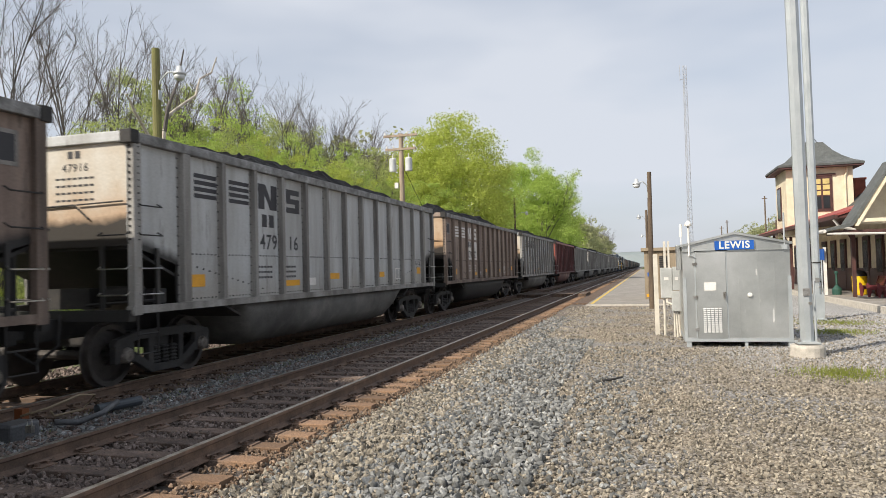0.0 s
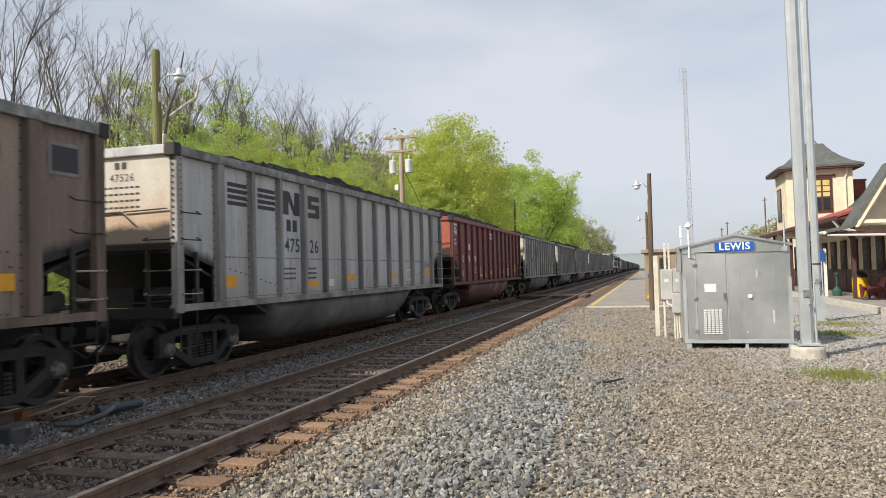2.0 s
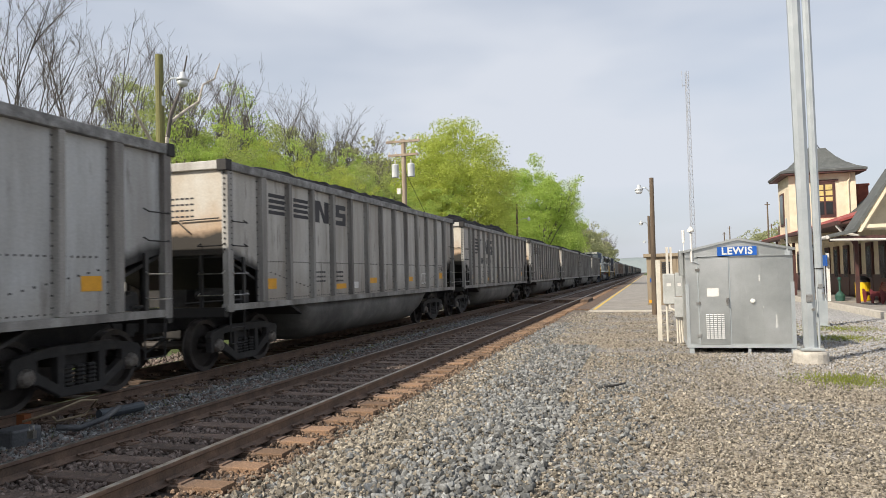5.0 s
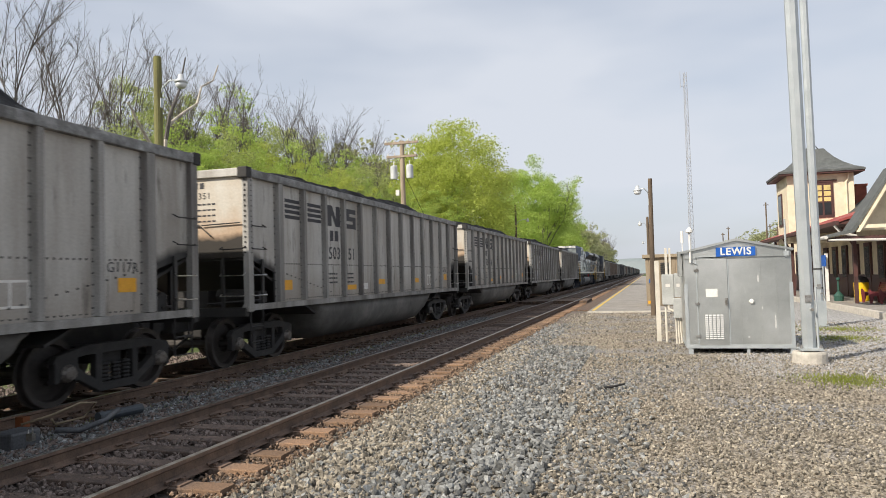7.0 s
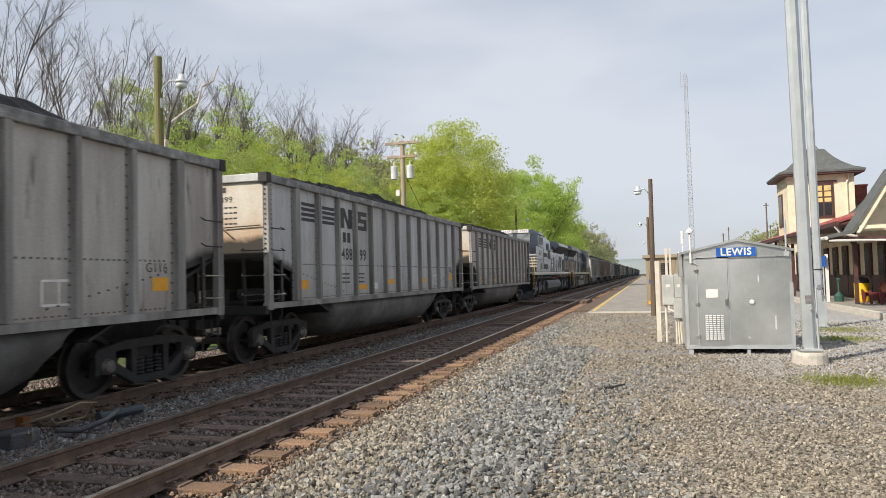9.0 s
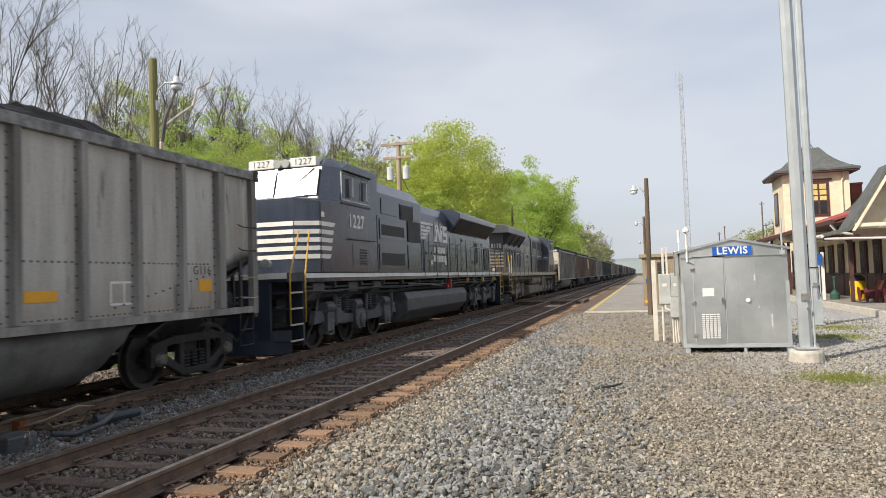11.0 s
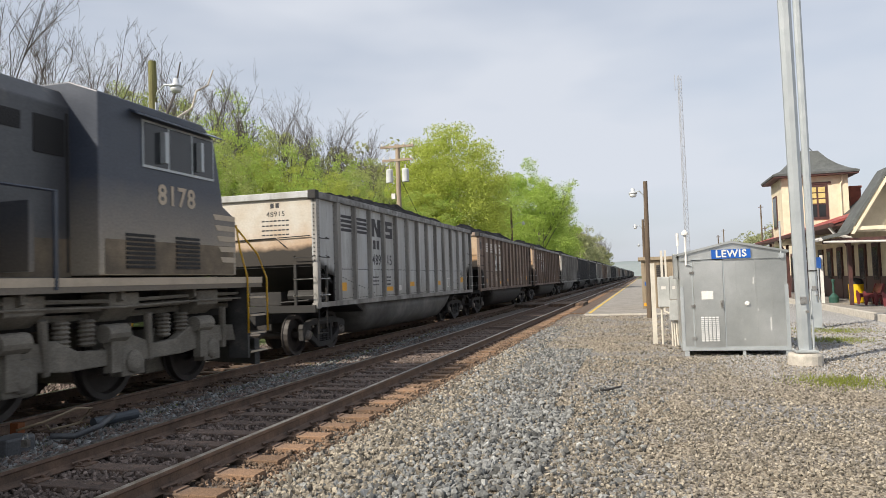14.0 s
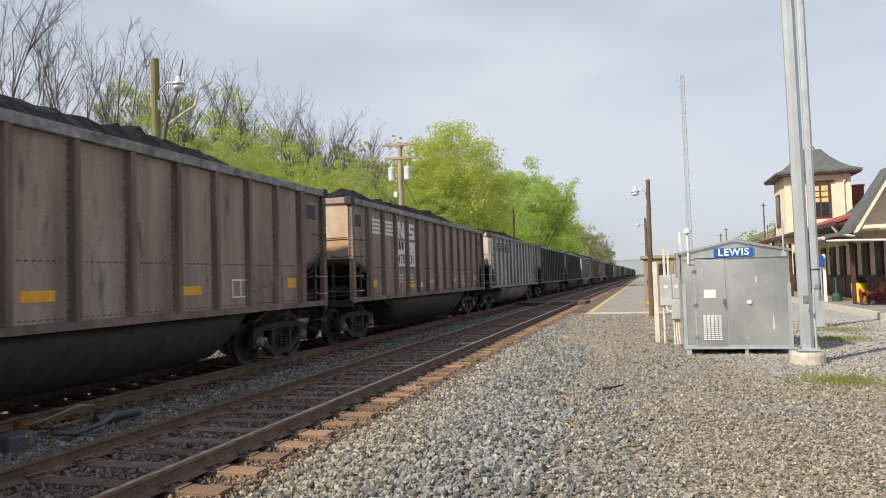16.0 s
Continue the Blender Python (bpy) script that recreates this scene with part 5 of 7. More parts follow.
def step_well(parent, y, d, body):
    """Steps and grab rails at one end; d is the way along the engine into it."""
    for s in (-1, 1):
        for i in range(4):
            tr = part("step", Shape().box(*sorted((s * 1.12, s * 1.5)), *sorted((y + 0.05 * d, y + 0.6 * d)), 0.38 + 0.33 * i, 0.42 + 0.33 * i), body, parent)
            part("step_edge", Shape().box(*sorted((s * 1.5, s * 1.515)), *sorted((y + 0.05 * d, y + 0.6 * d)), 0.385 + 0.33 * i, 0.42 + 0.33 * i), M_beige, tr, "soiled pale step edge")
        part("step_side", Shape().box(*sorted((s * 1.1, s * 1.5)), *sorted((y + 0.62 * d, y + 0.68 * d)), 0.3, 1.6), body, parent)
        part("grab_rail", Shape().tube([(s * 1.53, y + 0.02 * d, 0.75), (s * 1.53, y + 0.02 * d, 1.75), (s * 1.5, y + 0.3 * d, 2.2), (s * 1.35, y + 0.8 * d, 2.7)], 0.017, 6), M_rail_yellow, parent, "yellow grab rail", smooth=True)
        part("grab_rail", Shape().tube([(s * 1.53, y + 0.7 * d, 0.75), (s * 1.53, y + 0.7 * d, 1.75), (s * 1.5, y + 0.9 * d, 2.3), (s * 1.5, y + 1.0 * d, 2.7)], 0.017, 6), M_rail_yellow, parent, "yellow grab rail", smooth=True)


def pilot(parent, y, d, mat):
    a, b = sorted((y, y + 0.08 * d))
    part("pilot", Shape().box(-1.1, 1.1, a, b, 0.45, 1.6), mat, parent)
    part("plow", Shape().prism([(-1.45, y + 0.25 * d), (0, y - 0.3 * d), (1.45, y + 0.25 * d), (1.4, y + 0.33 * d), (0, y - 0.2 * d), (-1.4, y + 0.33 * d)], "z", 0.14, 0.62), mat, parent, "sheet steel snow plow")
    part("coupler", Shape().box(-0.1, 0.1, *sorted((y, y - 0.42 * d)), 0.76, 0.94).box(-0.18, 0.18, *sorted((y - 0.3 * d, y - 0.45 * d)), 0.68, 1.0), M_under, parent, bevel=0.02)
    for s in (-0.6, 0.6):
        part("air_hose", Shape().tube([(s, y, 0.95), (s * 1.05, y - 0.2 * d, 0.7), (s * 0.8, y - 0.25 * d, 0.45), (s * 0.5, y - 0.2 * d, 0.6)], 0.03, 6), M_under, parent)


def emblem(parent, x, y, z, k, mat):
    """Stripes and two blocks, then two rows of bars, read from the platform side."""
    for i in range(5):
        part("emblem_stripe", Shape().prism([(y - 0.1, z - i * 0.13 * k), (y + (2.1 - i * 0.22) * k, z - i * 0.13 * k), (y + (1.85 - i * 0.22) * k, z - 0.085 * k - i * 0.13 * k), (y - 0.1, z - 0.085 * k - i * 0.13 * k)], "x", x, x + 0.004), mat, parent)
    a = y + 2.25 * k
    part("emblem_block", Shape().prism([(a, z), (a + 0.4 * k, z), (a + 0.7 * k, z - 0.42 * k), (a + 0.75 * k, z), (a + 1.0 * k, z), (a + 0.9 * k, z - 0.68 * k), (a + 0.6 * k, z - 0.68 * k), (a + 0.3 * k, z - 0.25 * k), (a + 0.2 * k, z - 0.68 * k), (a - 0.2 * k, z - 0.68 * k), (a + 0.1 * k, z - 0.4 * k)], "x", x, x + 0.004), mat, parent)
    a += 1.1 * k
    part("emblem_block", Shape().prism(hook_outline(a - 0.04 * k, z, 0.62 * k, 0.68 * k), "x", x, x + 0.004), mat, parent)
    for j, n in ((0, 7), (1, 8)):
        for i in range(n):
            b = y + (2.1 - 0.1 * j) * k + i * 0.22 * k
            part("name_bar", Shape().prism([(b, z - (0.84 + 0.32 * j) * k), (b + 0.17 * k, z - (0.84 + 0.32 * j) * k), (b + 0.14 * k, z - (1.08 + 0.32 * j) * k), (b - 0.03 * k, z - (1.08 + 0.32 * j) * k)], "x", x, x + 0.004), mat, parent)


def slab(p, q, r, s, out, t=0.02):
    o = Vector(out) * t
    pts = [Vector(v) for v in (p, q, r, s)]
    return Shape().loft([[v for v in pts], [v + o for v in pts]])


def cab_shape(front, rear, d, wide=1.53, nose=0.0, brow=(2.88, 3.06, 4.16, 4.46)):
    """Nose and cab; front and rear are places along the engine, d the way from front to rear."""
    def ring(x, f, low):
        return [(x, front + (0.0 + f) * d, 1.8), (x, front + f * d, brow[0] - low), (x, front + (0.5 + nose + f * 0.6) * d, brow[1] - low), (x, front + (0.78 + nose + f * 0.5) * d, brow[2] - low), (x, front + (1.15 + nose + f * 0.3) * d, brow[3] - low * 2.2), (x, rear, brow[3] - low * 2.2), (x, rear, 1.8)]
    return Shape().loft([ring(-wide, 0.32, 0.08), ring(-1.05, 0.0, 0.0), ring(1.05, 0.0, 0.0), ring(wide, 0.32, 0.08)])


def cab_windows(cab, front, d, wide, lift=0.0, glass=(0.53, 0.765, 3.12, 4.02)):
    x = wide
    for s in (-1, 1):
        a, b = sorted((s * x, s * (x + 0.02)))
        part("window_frame", Shape().box(a, b, *sorted((front + 0.98 * d, front + 2.75 * d)), 3.38 + lift, 4.08 + lift), M_galv, cab, "bright metal window frame")
        for i in range(3):
            p = part("pane", Shape().box(*sorted((s * (x + 0.021), s * (x + 0.026))), *sorted((front + (1.01 + i * 0.585) * d, front + (1.55 + i * 0.585) * d)), 3.42 + lift, 4.045 + lift), M_glass, cab)
        for k in (1.4, 2.3):
            part("mirror", Shape().box(*sorted((s * (x + 0.03), s * (x + 0.12))), *sorted((front + k * d, front + (k + 0.07) * d)), 3.48 + lift, 3.95 + lift), M_galv, cab)
        part("sunshade", Shape().prism([(s * x, 4.14 + lift), (s * (x + 0.16), 4.08 + lift), (s * (x + 0.16), 4.10 + lift), (s * x, 4.18 + lift)], "y", *sorted((front + 0.9 * d, front + 3.0 * d))), M_loco, cab)
        lo, hi = front + glass[0] * d, front + glass[1] * d
        p = slab((s * 0.14, lo, glass[2]), (s * 1.02, lo, glass[2]), (s * 1.02, hi, glass[3]), (s * 0.14, hi, glass[3]), (0, -d, 0), 0.03)
        part("windshield", p, material("grey_windshield", (0.16, 0.18, 0.18), 0.1, bump=0, spread=0.03), cab, "pale reflecting windshield")
        part("wiper", Shape().tube([(s * 0.9, hi - 0.05 * d, glass[3]), (s * 0.5, (lo + hi) / 2 - 0.05 * d, (glass[2] + glass[3]) / 2)], 0.012, 5), M_under, cab)


def hood_panels(parent, x, y0, y1, n, z0, z1, mat, gap=0.03):
    for i in range(n):
        a, b = y0 + (y1 - y0) * i / n + gap, y0 + (y1 - y0) * (i + 1) / n - gap
        p = part("hood_door", Shape().box(x, x + 0.015, a, b, z0, z1), mat, parent, bevel=0.004)
        part("latch", Shape().box(x + 0.015, x + 0.035, (a + b) / 2 - 0.03, (a + b) / 2 + 0.03, z1 - 0.28, z1 - 0.2), M_under, p)


def under_deck(parent, y0, y1, z, mat):
    """The centre sill, crossbearers, pipes and ducts that hang below the walkway."""
    part("centre_sill", Shape().box(-0.75, 0.75, y0, y1, 1.08, z), M_under, parent)
    n = int((y1 - y0) / 1.55)
    for i in range(n + 1):
        y = y0 + (y1 - y0) * i / n
        part("crossbearer", Shape().prism([(-1.42, z), (1.42, z), (1.42, z - 0.12), (0.8, z - 0.36), (-0.8, z - 0.36), (-1.42, z - 0.12)], "y", y - 0.03, y + 0.03), mat, parent)
    for x, dz, r in ((1.30, 0.10, 0.03), (1.16, 0.20, 0.045), (1.36, 0.19, 0.018), (0.95, 0.32, 0.05)):
        pts = [(x, y0 + (y1 - y0) * k / 12, z - dz - 0.03 * (k % 3 == 1)) for k in range(13)]
        part("pipe", Shape().tube(pts, r, 6), mat, parent)
    for i, y in enumerate((y0 + 0.9, y0 + 2.9, y0 + 4.6, y1 - 4.9, y1 - 3.2, y1 - 1.2)):
        part("duct", Shape().prism([(0.85, z - 0.02), (1.34, z - 0.02), (1.34, z - 0.2 - 0.06 * (i % 2)), (1.1, z - 0.42), (0.85, z - 0.42)], "y", y - 0.3, y + 0.3), mat, parent, bevel=0.02)


def engine_lead():
    L = 21.6
    e = thing("locomotive", (0, 0, 0), "clean black diesel locomotive with white nose stripes, cab leading", "locomotive", "locomotives of the train")
    part("frame", Shape().box(-1.5, 1.5, -0.4, L - 0.3, 1.60, 1.79), M_loco, e)
    under_deck(e, -0.2, L - 0.6, 1.60, M_loco_under_dark)
    for s in (-1, 1):
        part("sill_stripe", Shape().box(*sorted((s * 1.5, s * 1.508)), -0.3, L - 0.3, 1.69, 1.79), M_white, e, "white sill stripe")
    pilot(e, -1.1, 1, M_loco)
    pilot(e, L - 0.1, -1, M_loco)
    step_well(e, -1.05, 1, M_loco)
    step_well(e, L - 0.15, -1, M_loco)
    part("front_deck", Shape().box(-1.5, 1.5, -1.1, 0.2, 1.62, 1.795), M_loco, e)
    part("deck_stripe", Shape().box(-1.5, 1.5, -1.11, -1.1, 1.68, 1.80), M_white, e)
    cab = part("cab", cab_shape(0.1, 4.05, 1, nose=0.75, brow=(3.50, 3.60, 4.42, 4.66)), M_loco, e, "black cab and nose", bevel=0.02)
    cab_windows(cab, 0.65, 1, 1.53, 0.16, (0.70, 0.93, 3.68, 4.36))
    for i in range(5):
        z = 2.12 + i * 0.185
        part("nose_stripe", Shape().box(-1.04, 1.04, 0.088, 0.098, z, z + 0.10), M_white, cab, "white nose stripe")
        for s in (-1, 1):
            part("nose_stripe", slab((s * 1.06, 0.097, z), (s * 1.06, 0.097, z + 0.10), (s * 1.525, 0.412, z + 0.10), (s * 1.525, 0.412, z), (s * 0.55, -0.8, 0), 0.012), M_white, cab)
            part("nose_stripe", Shape().prism([(0.43, z), (0.43, z + 0.10), (0.93 + i * 0.06 + 0.06, z + 0.10), (0.93 + i * 0.06, z)], "x", *sorted((s * 1.531, s * 1.536))), M_white, cab)
    part("nose_emblem", Shape().prism([(-1.0, 2.0), (-0.2, 2.0), (-0.1, 2.5), (-0.4, 2.9), (-1.0, 2.9)], "y", 0.08, 0.087), M_white, cab, "white emblem patch")
    part("brow", Shape().prism([(-1.0, 4.40), (1.0, 4.40), (0.85, 4.62), (-0.85, 4.62)], "y", 1.66, 1.95), M_white, cab, "white cab brow")
    for s in (-1, 1):
        nb = part("number_board", Shape().box(*sorted((s * 0.22, s * 0.92)), 1.58, 1.95, 4.42, 4.65), M_white, cab, "white number board", bevel=0.02)
        writing("1227", 0.22, M_dark, nb, Matrix(((1, 0, 0, s * 0.57), (0, 0, -1, 1.575), (0, 1, 0, 4.535), (0, 0, 0, 1))), "number")
        part("headlight", Shape().lathe([(0.10, 0), (0.11, -0.08), (0.085, -0.085)], (s * 0.11, 1.62, 4.52), "y", 14), M_lens, cab, "round headlight")
        part("ditch_light", Shape().lathe([(0.10, 0), (0.11, -0.12), (0.09, -0.13)], (s * 0.85, -0.7, 2.0), "y", 14), M_lens, e, "round ditch light")
        writing("1227", 0.46, M_white, cab, (SIDE if s > 0 else Matrix(((0, 0, -1, 0), (-1, 0, 0, 0), (0, 1, 0, 0), (0, 0, 0, 1)))) @ (pose(2.53, 3.06, 0.074) if s > 0 else pose(-2.62, 3.0, 1.536)), "number", "white road number", bold=0.012)
    part("antenna_dome", Shape().lathe([(0.18, 4.66), (0.16, 4.74), (0.05, 4.78)], (0.3, 2.6, 0), "z", 12), M_under, cab)
    for y in (0.46, 3.95):
        part("panel_seam", Shape().box(1.531, 1.54, y, y + 0.025, 1.82, 3.36), M_loco_step, cab)
    part("panel_seam", Shape().box(1.531, 1.56, 1.62, 3.45, 3.46, 3.50), M_loco_step, cab)
    part("grab_iron", Shape().tube([(1.54, 2.0, 2.62), (1.6, 2.0, 2.62), (1.6, 3.7, 2.62), (1.54, 3.7, 2.62)], 0.014, 6), M_loco_step, cab)
    part("grab_iron", Shape().tube([(1.2, 0.6, 3.47), (1.2, 0.62, 3.58), (1.2, 1.1, 3.60), (1.2, 1.12, 3.5)], 0.014, 6), M_loco_step, cab)
    part("warning_label", Shape().box(1.531, 1.535, 0.5, 0.66, 3.06, 3.18), M_white, cab)
    part("door_outline", Shape().box(1.531, 1.538, 2.25, 3.45, 1.9, 2.5), M_loco, cab)
    for i in range(6):
        part("louvre", Shape().box(1.535, 1.55, 2.7, 3.15, 2.0 + i * 0.07, 2.04 + i * 0.07), M_grille, cab)
    cabinet = part("equipment_cabinet", Shape().prism([(-1.45, 1.8), (1.45, 1.8), (1.45, 4.02), (1.1, 4.42), (-1.1, 4.42), (-1.45, 4.02)], "y", 4.06, 8.2), M_loco, e, bevel=0.015)
    for y0, y1, z0, z1, m in ((4.3, 6.6, 1.9, 2.6, M_loco), (4.35, 6.55, 2.72, 3.3, M_loco), (4.45, 6.4, 2.85, 3.15, M_grille), (4.45, 6.4, 2.0, 2.35, M_grille), (6.75, 8.0, 2.75, 3.4, M_grille), (4.5, 5.9, 3.45, 3.88, M_loco), (6.1, 7.2, 3.4, 3.85, M_grille), (7.3, 8.1, 3.45, 3.9, M_loco), (6.75, 8.0, 1.9, 2.65, M_loco)):
        part("panel", Shape().box(1.451, 1.47 if m is not M_grille else 1.475, y0, y1, z0, z1), m, cabinet, bevel=0.004)
    hood = part("hood", Shape().prism([(-1.0, 1.8), (1.0, 1.8), (1.0, 3.9), (0.8, 4.22), (-0.8, 4.22), (-1.0, 3.9)], "y", 8.2, L - 0.62), M_loco, e, "long black engine hood", bevel=0.02)
    hood_panels(hood, 1.0, 8.3, 13.2, 7, 1.85, 2.75, M_loco)
    hood_panels(hood, 1.0, 8.3, 13.2, 7, 2.8, 3.7, M_loco)
    hood_panels(hood, 1.0, 13.3, L - 2.2, 7, 1.85, 3.2, M_loco)
    part("rear_grille", Shape().box(1.0, 1.03, L - 2.1, L - 1.0, 1.9, 3.0), M_grille, hood)
    for i in range(9):
        part("slat", Shape().box(1.03, 1.045, L - 2.1 + i * 0.135, L - 2.05 + i * 0.135, 1.9, 3.0), M_loco, hood)
    part("radiator", Shape().prism([(-0.95, 3.35), (0.95, 3.35), (1.5, 3.95), (1.5, 4.15), (1.1, 4.35), (-1.1, 4.35), (-1.5, 4.15), (-1.5, 3.95)], "y", 13.2, L - 1.4), M_loco, hood, "flared radiator wings", bevel=0.015)
    part("radiator_grille", slab((1.06, 13.6, 3.45), (1.06, L - 1.8, 3.45), (1.48, L - 1.6, 3.92), (1.48, 13.6, 3.92), (0.7, 0, -0.7), 0.012), M_grille, hood)
    part("exhaust_box", Shape().box(-0.35, 0.35, 10.6, 11.5, 4.1, 4.4), M_under, hood)
    part("horn", Shape().tube([(0.2, 9.2, 4.3), (0.2, 8.6, 4.35)], 0.03, 8, 0.09).tube([(0.35, 9.2, 4.25), (0.35, 9.8, 4.3)], 0.03, 8, 0.08).box(0.1, 0.5, 9.1, 9.3, 4.1, 4.28), M_under, hood)
    for z in (3.05, 3.3, 3.55, 3.8, 4.05):
        part("end_rung", Shape().tube([(0.55, L - 0.62, z), (0.55, L - 0.52, z), (0.95, L - 0.52, z), (0.95, L - 0.62, z)], 0.014, 5), M_under, hood)
    for i in range(2):
        for j in range(4):
            part("louvre", Shape().box(1.0, 1.02, L - 1.32 + i * 0.2, L - 1.18 + i * 0.2, 3.5 + j * 0.08, 3.54 + j * 0.08), M_grille, hood)
    part("door_grille", Shape().box(1.016, 1.03, L - 4.1, L - 3.5, 2.25, 3.15), M_grille, hood)
    part("door_header", Shape().box(1.016, 1.04, L - 4.12, L - 3.48, 3.16, 3.22), M_beige, hood, "soiled pale door header")
    for y, z in ((15.2, 3.1), (17.0, 2.2), (18.9, 3.05), (14.2, 2.4)):
        part("hatch", Shape().box(1.016, 1.03, y, y + 0.14, z, z + 0.12), M_under, hood)
    for y in (L - 7.4, L - 4.6, L - 2.0):
        part("tie_down", Shape().box(1.42, 1.5, y, y + 0.1, 1.42, 1.58), M_rail_yellow, e, "yellow tie-down ring")
    emblem(hood, 1.017, 9.0, 3.6, 1.0, M_white)
    handrail(e, 8.3, L - 0.35, 1.5)
    part("fuel_tank", Shape().prism([(-1.05, 0.28), (1.05, 0.28), (1.4, 0.62), (1.42, 1.0), (1.3, 1.2), (-1.3, 1.2), (-1.42, 1.0), (-1.4, 0.62)], "y", 6.7, 14.2), M_loco_under_dark, e, "long dark fuel tank", bevel=0.03)
    part("fuel_filler", Shape().box(1.35, 1.46, 11.6, 11.75, 1.2, 1.55).lathe([(0.07, 1.38), (0.07, 1.46)], (0, 11.3, 1.3), "x", 10), plain("red_fitting", (0.4, 0.03, 0.03)), e, "red fuel cut-off fitting")
    part("brake_pipe", Shape().tube([(1.35, 6.9, 1.45), (1.38, 9.0, 1.40), (1.38, 10.6, 1.32), (1.3, 11.0, 1.5)], 0.035, 6), M_loco_under_dark, e)
    for i in range(3):
        part("warning_label", Shape().box(1.016, 1.02, 8.7 + i * 1.9, 8.95 + i * 1.9, 2.1, 2.25), M_white, hood)
    loco_truck(e, 3.35, M_loco_under_dark)
    loco_truck(e, L - 3.35, M_loco_under_dark)
    return e


def engine_trail():
    L = 21.2
    e = thing("locomotive", (0, 0, 0), "dusty black diesel locomotive with beige stripes, long hood leading", "locomotive", "locomotives of the train")
    part("frame", Shape().box(-1.5, 1.5, 0.3, L - 0.3, 1.58, 1.77), M_loco_dirty, e)
    under_deck(e, 0.6, L - 0.6, 1.58, M_loco_under)
    for s in (-1, 1):
        part("sill_stripe", Shape().box(*sorted((s * 1.5, s * 1.508)), 0.9, L - 0.3, 1.66, 1.77), M_beige, e, "soiled white sill stripe")
    pilot(e, 0.1, 1, M_loco_step)
    pilot(e, L - 0.1, -1, M_loco_step)
    step_well(e, 0.15, 1, M_loco_step)
    step_well(e, L - 0.15, -1, M_loco_step)
    plan = [(-0.98, 7.0), (-0.98, 1.55), (-0.30, 0.98), (0.30, 0.98), (0.98, 1.55), (0.98, 7.0)]
    body = Shape().prism(plan, "z", 1.77, 3.95).prism([(-0.98, 1.77), (0.98, 1.77), (0.98, 4.05), (0.8, 4.33), (-0.8, 4.33), (-0.98, 4.05)], "y", 7.0, 11.3)
    hood = part("hood", body, M_loco_dirty, e, "long dusty black engine hood with angled corners", bevel=0.015)
    wing = [(-1.5, 3.93), (1.5, 3.93), (1.5, 4.24), (1.22, 4.38), (-1.22, 4.38), (-1.5, 4.24)]
    part("radiator", Shape().prism(wing, "y", 0.42, 6.6), M_loco_dirty, hood, "wide overhanging radiator top", bevel=0.012)
    part("radiator_edge", Shape().box(1.10, 1.20, 0.6, 6.5, 4.385, 4.40), M_steel, hood, "pale worn edge along the roof")
    part("radiator_tail", Shape().prism([(6.6, 3.94), (6.6, 4.37), (7.6, 4.34), (7.05, 3.94)], "x", -1.2, 1.2), M_loco_dirty, hood)
    for i in range(3):
        part("radiator_grille", slab((1.0, 1.75 + i * 1.62, 3.42), (1.0, 3.2 + i * 1.62, 3.42), (1.40, 3.2 + i * 1.62, 3.92), (1.40, 1.75 + i * 1.62, 3.92), (0.75, 0, -0.65), 0.012), M_grille, hood)
        part("strut", Shape().prism([(0.98, 3.30), (1.03, 3.30), (1.46, 3.93), (0.98, 3.93)], "y", 3.22 + i * 1.62, 3.27 + i * 1.62), M_loco_dirty, hood)
    part("strut", Shape().prism([(0.98, 3.30), (1.03, 3.30), (1.46, 3.93), (0.98, 3.93)], "y", 1.62, 1.67), M_loco_dirty, hood)
    for i in range(5):
        z = 2.1 + i * 0.18
        part("end_stripe", Shape().box(-0.29, 0.29, 0.968, 0.978, z, z + 0.09), M_beige, hood, "soiled white end stripe")
        for k in (-1, 1):
            part("end_stripe", slab((k * 0.31, 0.983, z), (k * 0.31, 0.983, z + 0.09), (k * 0.975, 1.541, z + 0.09), (k * 0.975, 1.541, z), (k * 0.64, -0.77, 0), 0.012), M_beige, hood, "soiled white end stripe")
    part("emblem_patch", Shape().prism([(-0.29, 2.06), (0.29, 2.06), (0.29, 2.92), (-0.29, 2.92)], "y", 0.958, 0.967), M_beige, hood, "soiled emblem patch")
    part("emblem_figure", Shape().prism([(-0.24, 2.12), (-0.14, 2.4), (-0.28, 2.52), (-0.1, 2.66), (0.06, 2.84), (0.2, 2.72), (0.1, 2.6), (0.16, 2.4), (0.02, 2.3), (-0.06, 2.12)], "y", 0.95, 0.957), M_loco_dirty, hood, "dark emblem shape")
    box = part("headlight_box", Shape().box(-0.29, 0.29, 0.74, 0.975, 3.48, 3.82), M_under, hood, "dark headlight housing", bevel=0.02)
    for k in (-1, 1):
        part("headlight", Shape().lathe([(0.12, 0), (0.13, -0.05), (0.10, -0.055)], (k * 0.14, 0.74, 3.64), "y", 16), M_lens, box, "round headlight")
        part("ditch_light", Shape().lathe([(0.09, 0), (0.1, -0.12), (0.08, -0.13)], (k * 0.7, 0.35, 1.95), "y", 14), M_lens, e, "round ditch light")
    part("sand_door", Shape().box(-0.2, 0.26, 0.962, 0.976, 3.06, 3.42), M_under, hood)
    for k in (-1, 1):
        face = Matrix.Translation((k * 0.64, 1.265, 3.26)) @ Matrix.Rotation(radians(k * 40.0), 4, "Z") @ Matrix(((1, 0, 0, 0), (0, 0, -1, -0.015), (0, 1, 0, 0), (0, 0, 0, 1)))
        writing("8178", 0.33, M_white, hood, face, "number", "white road number", 0.92, bold=0.009)
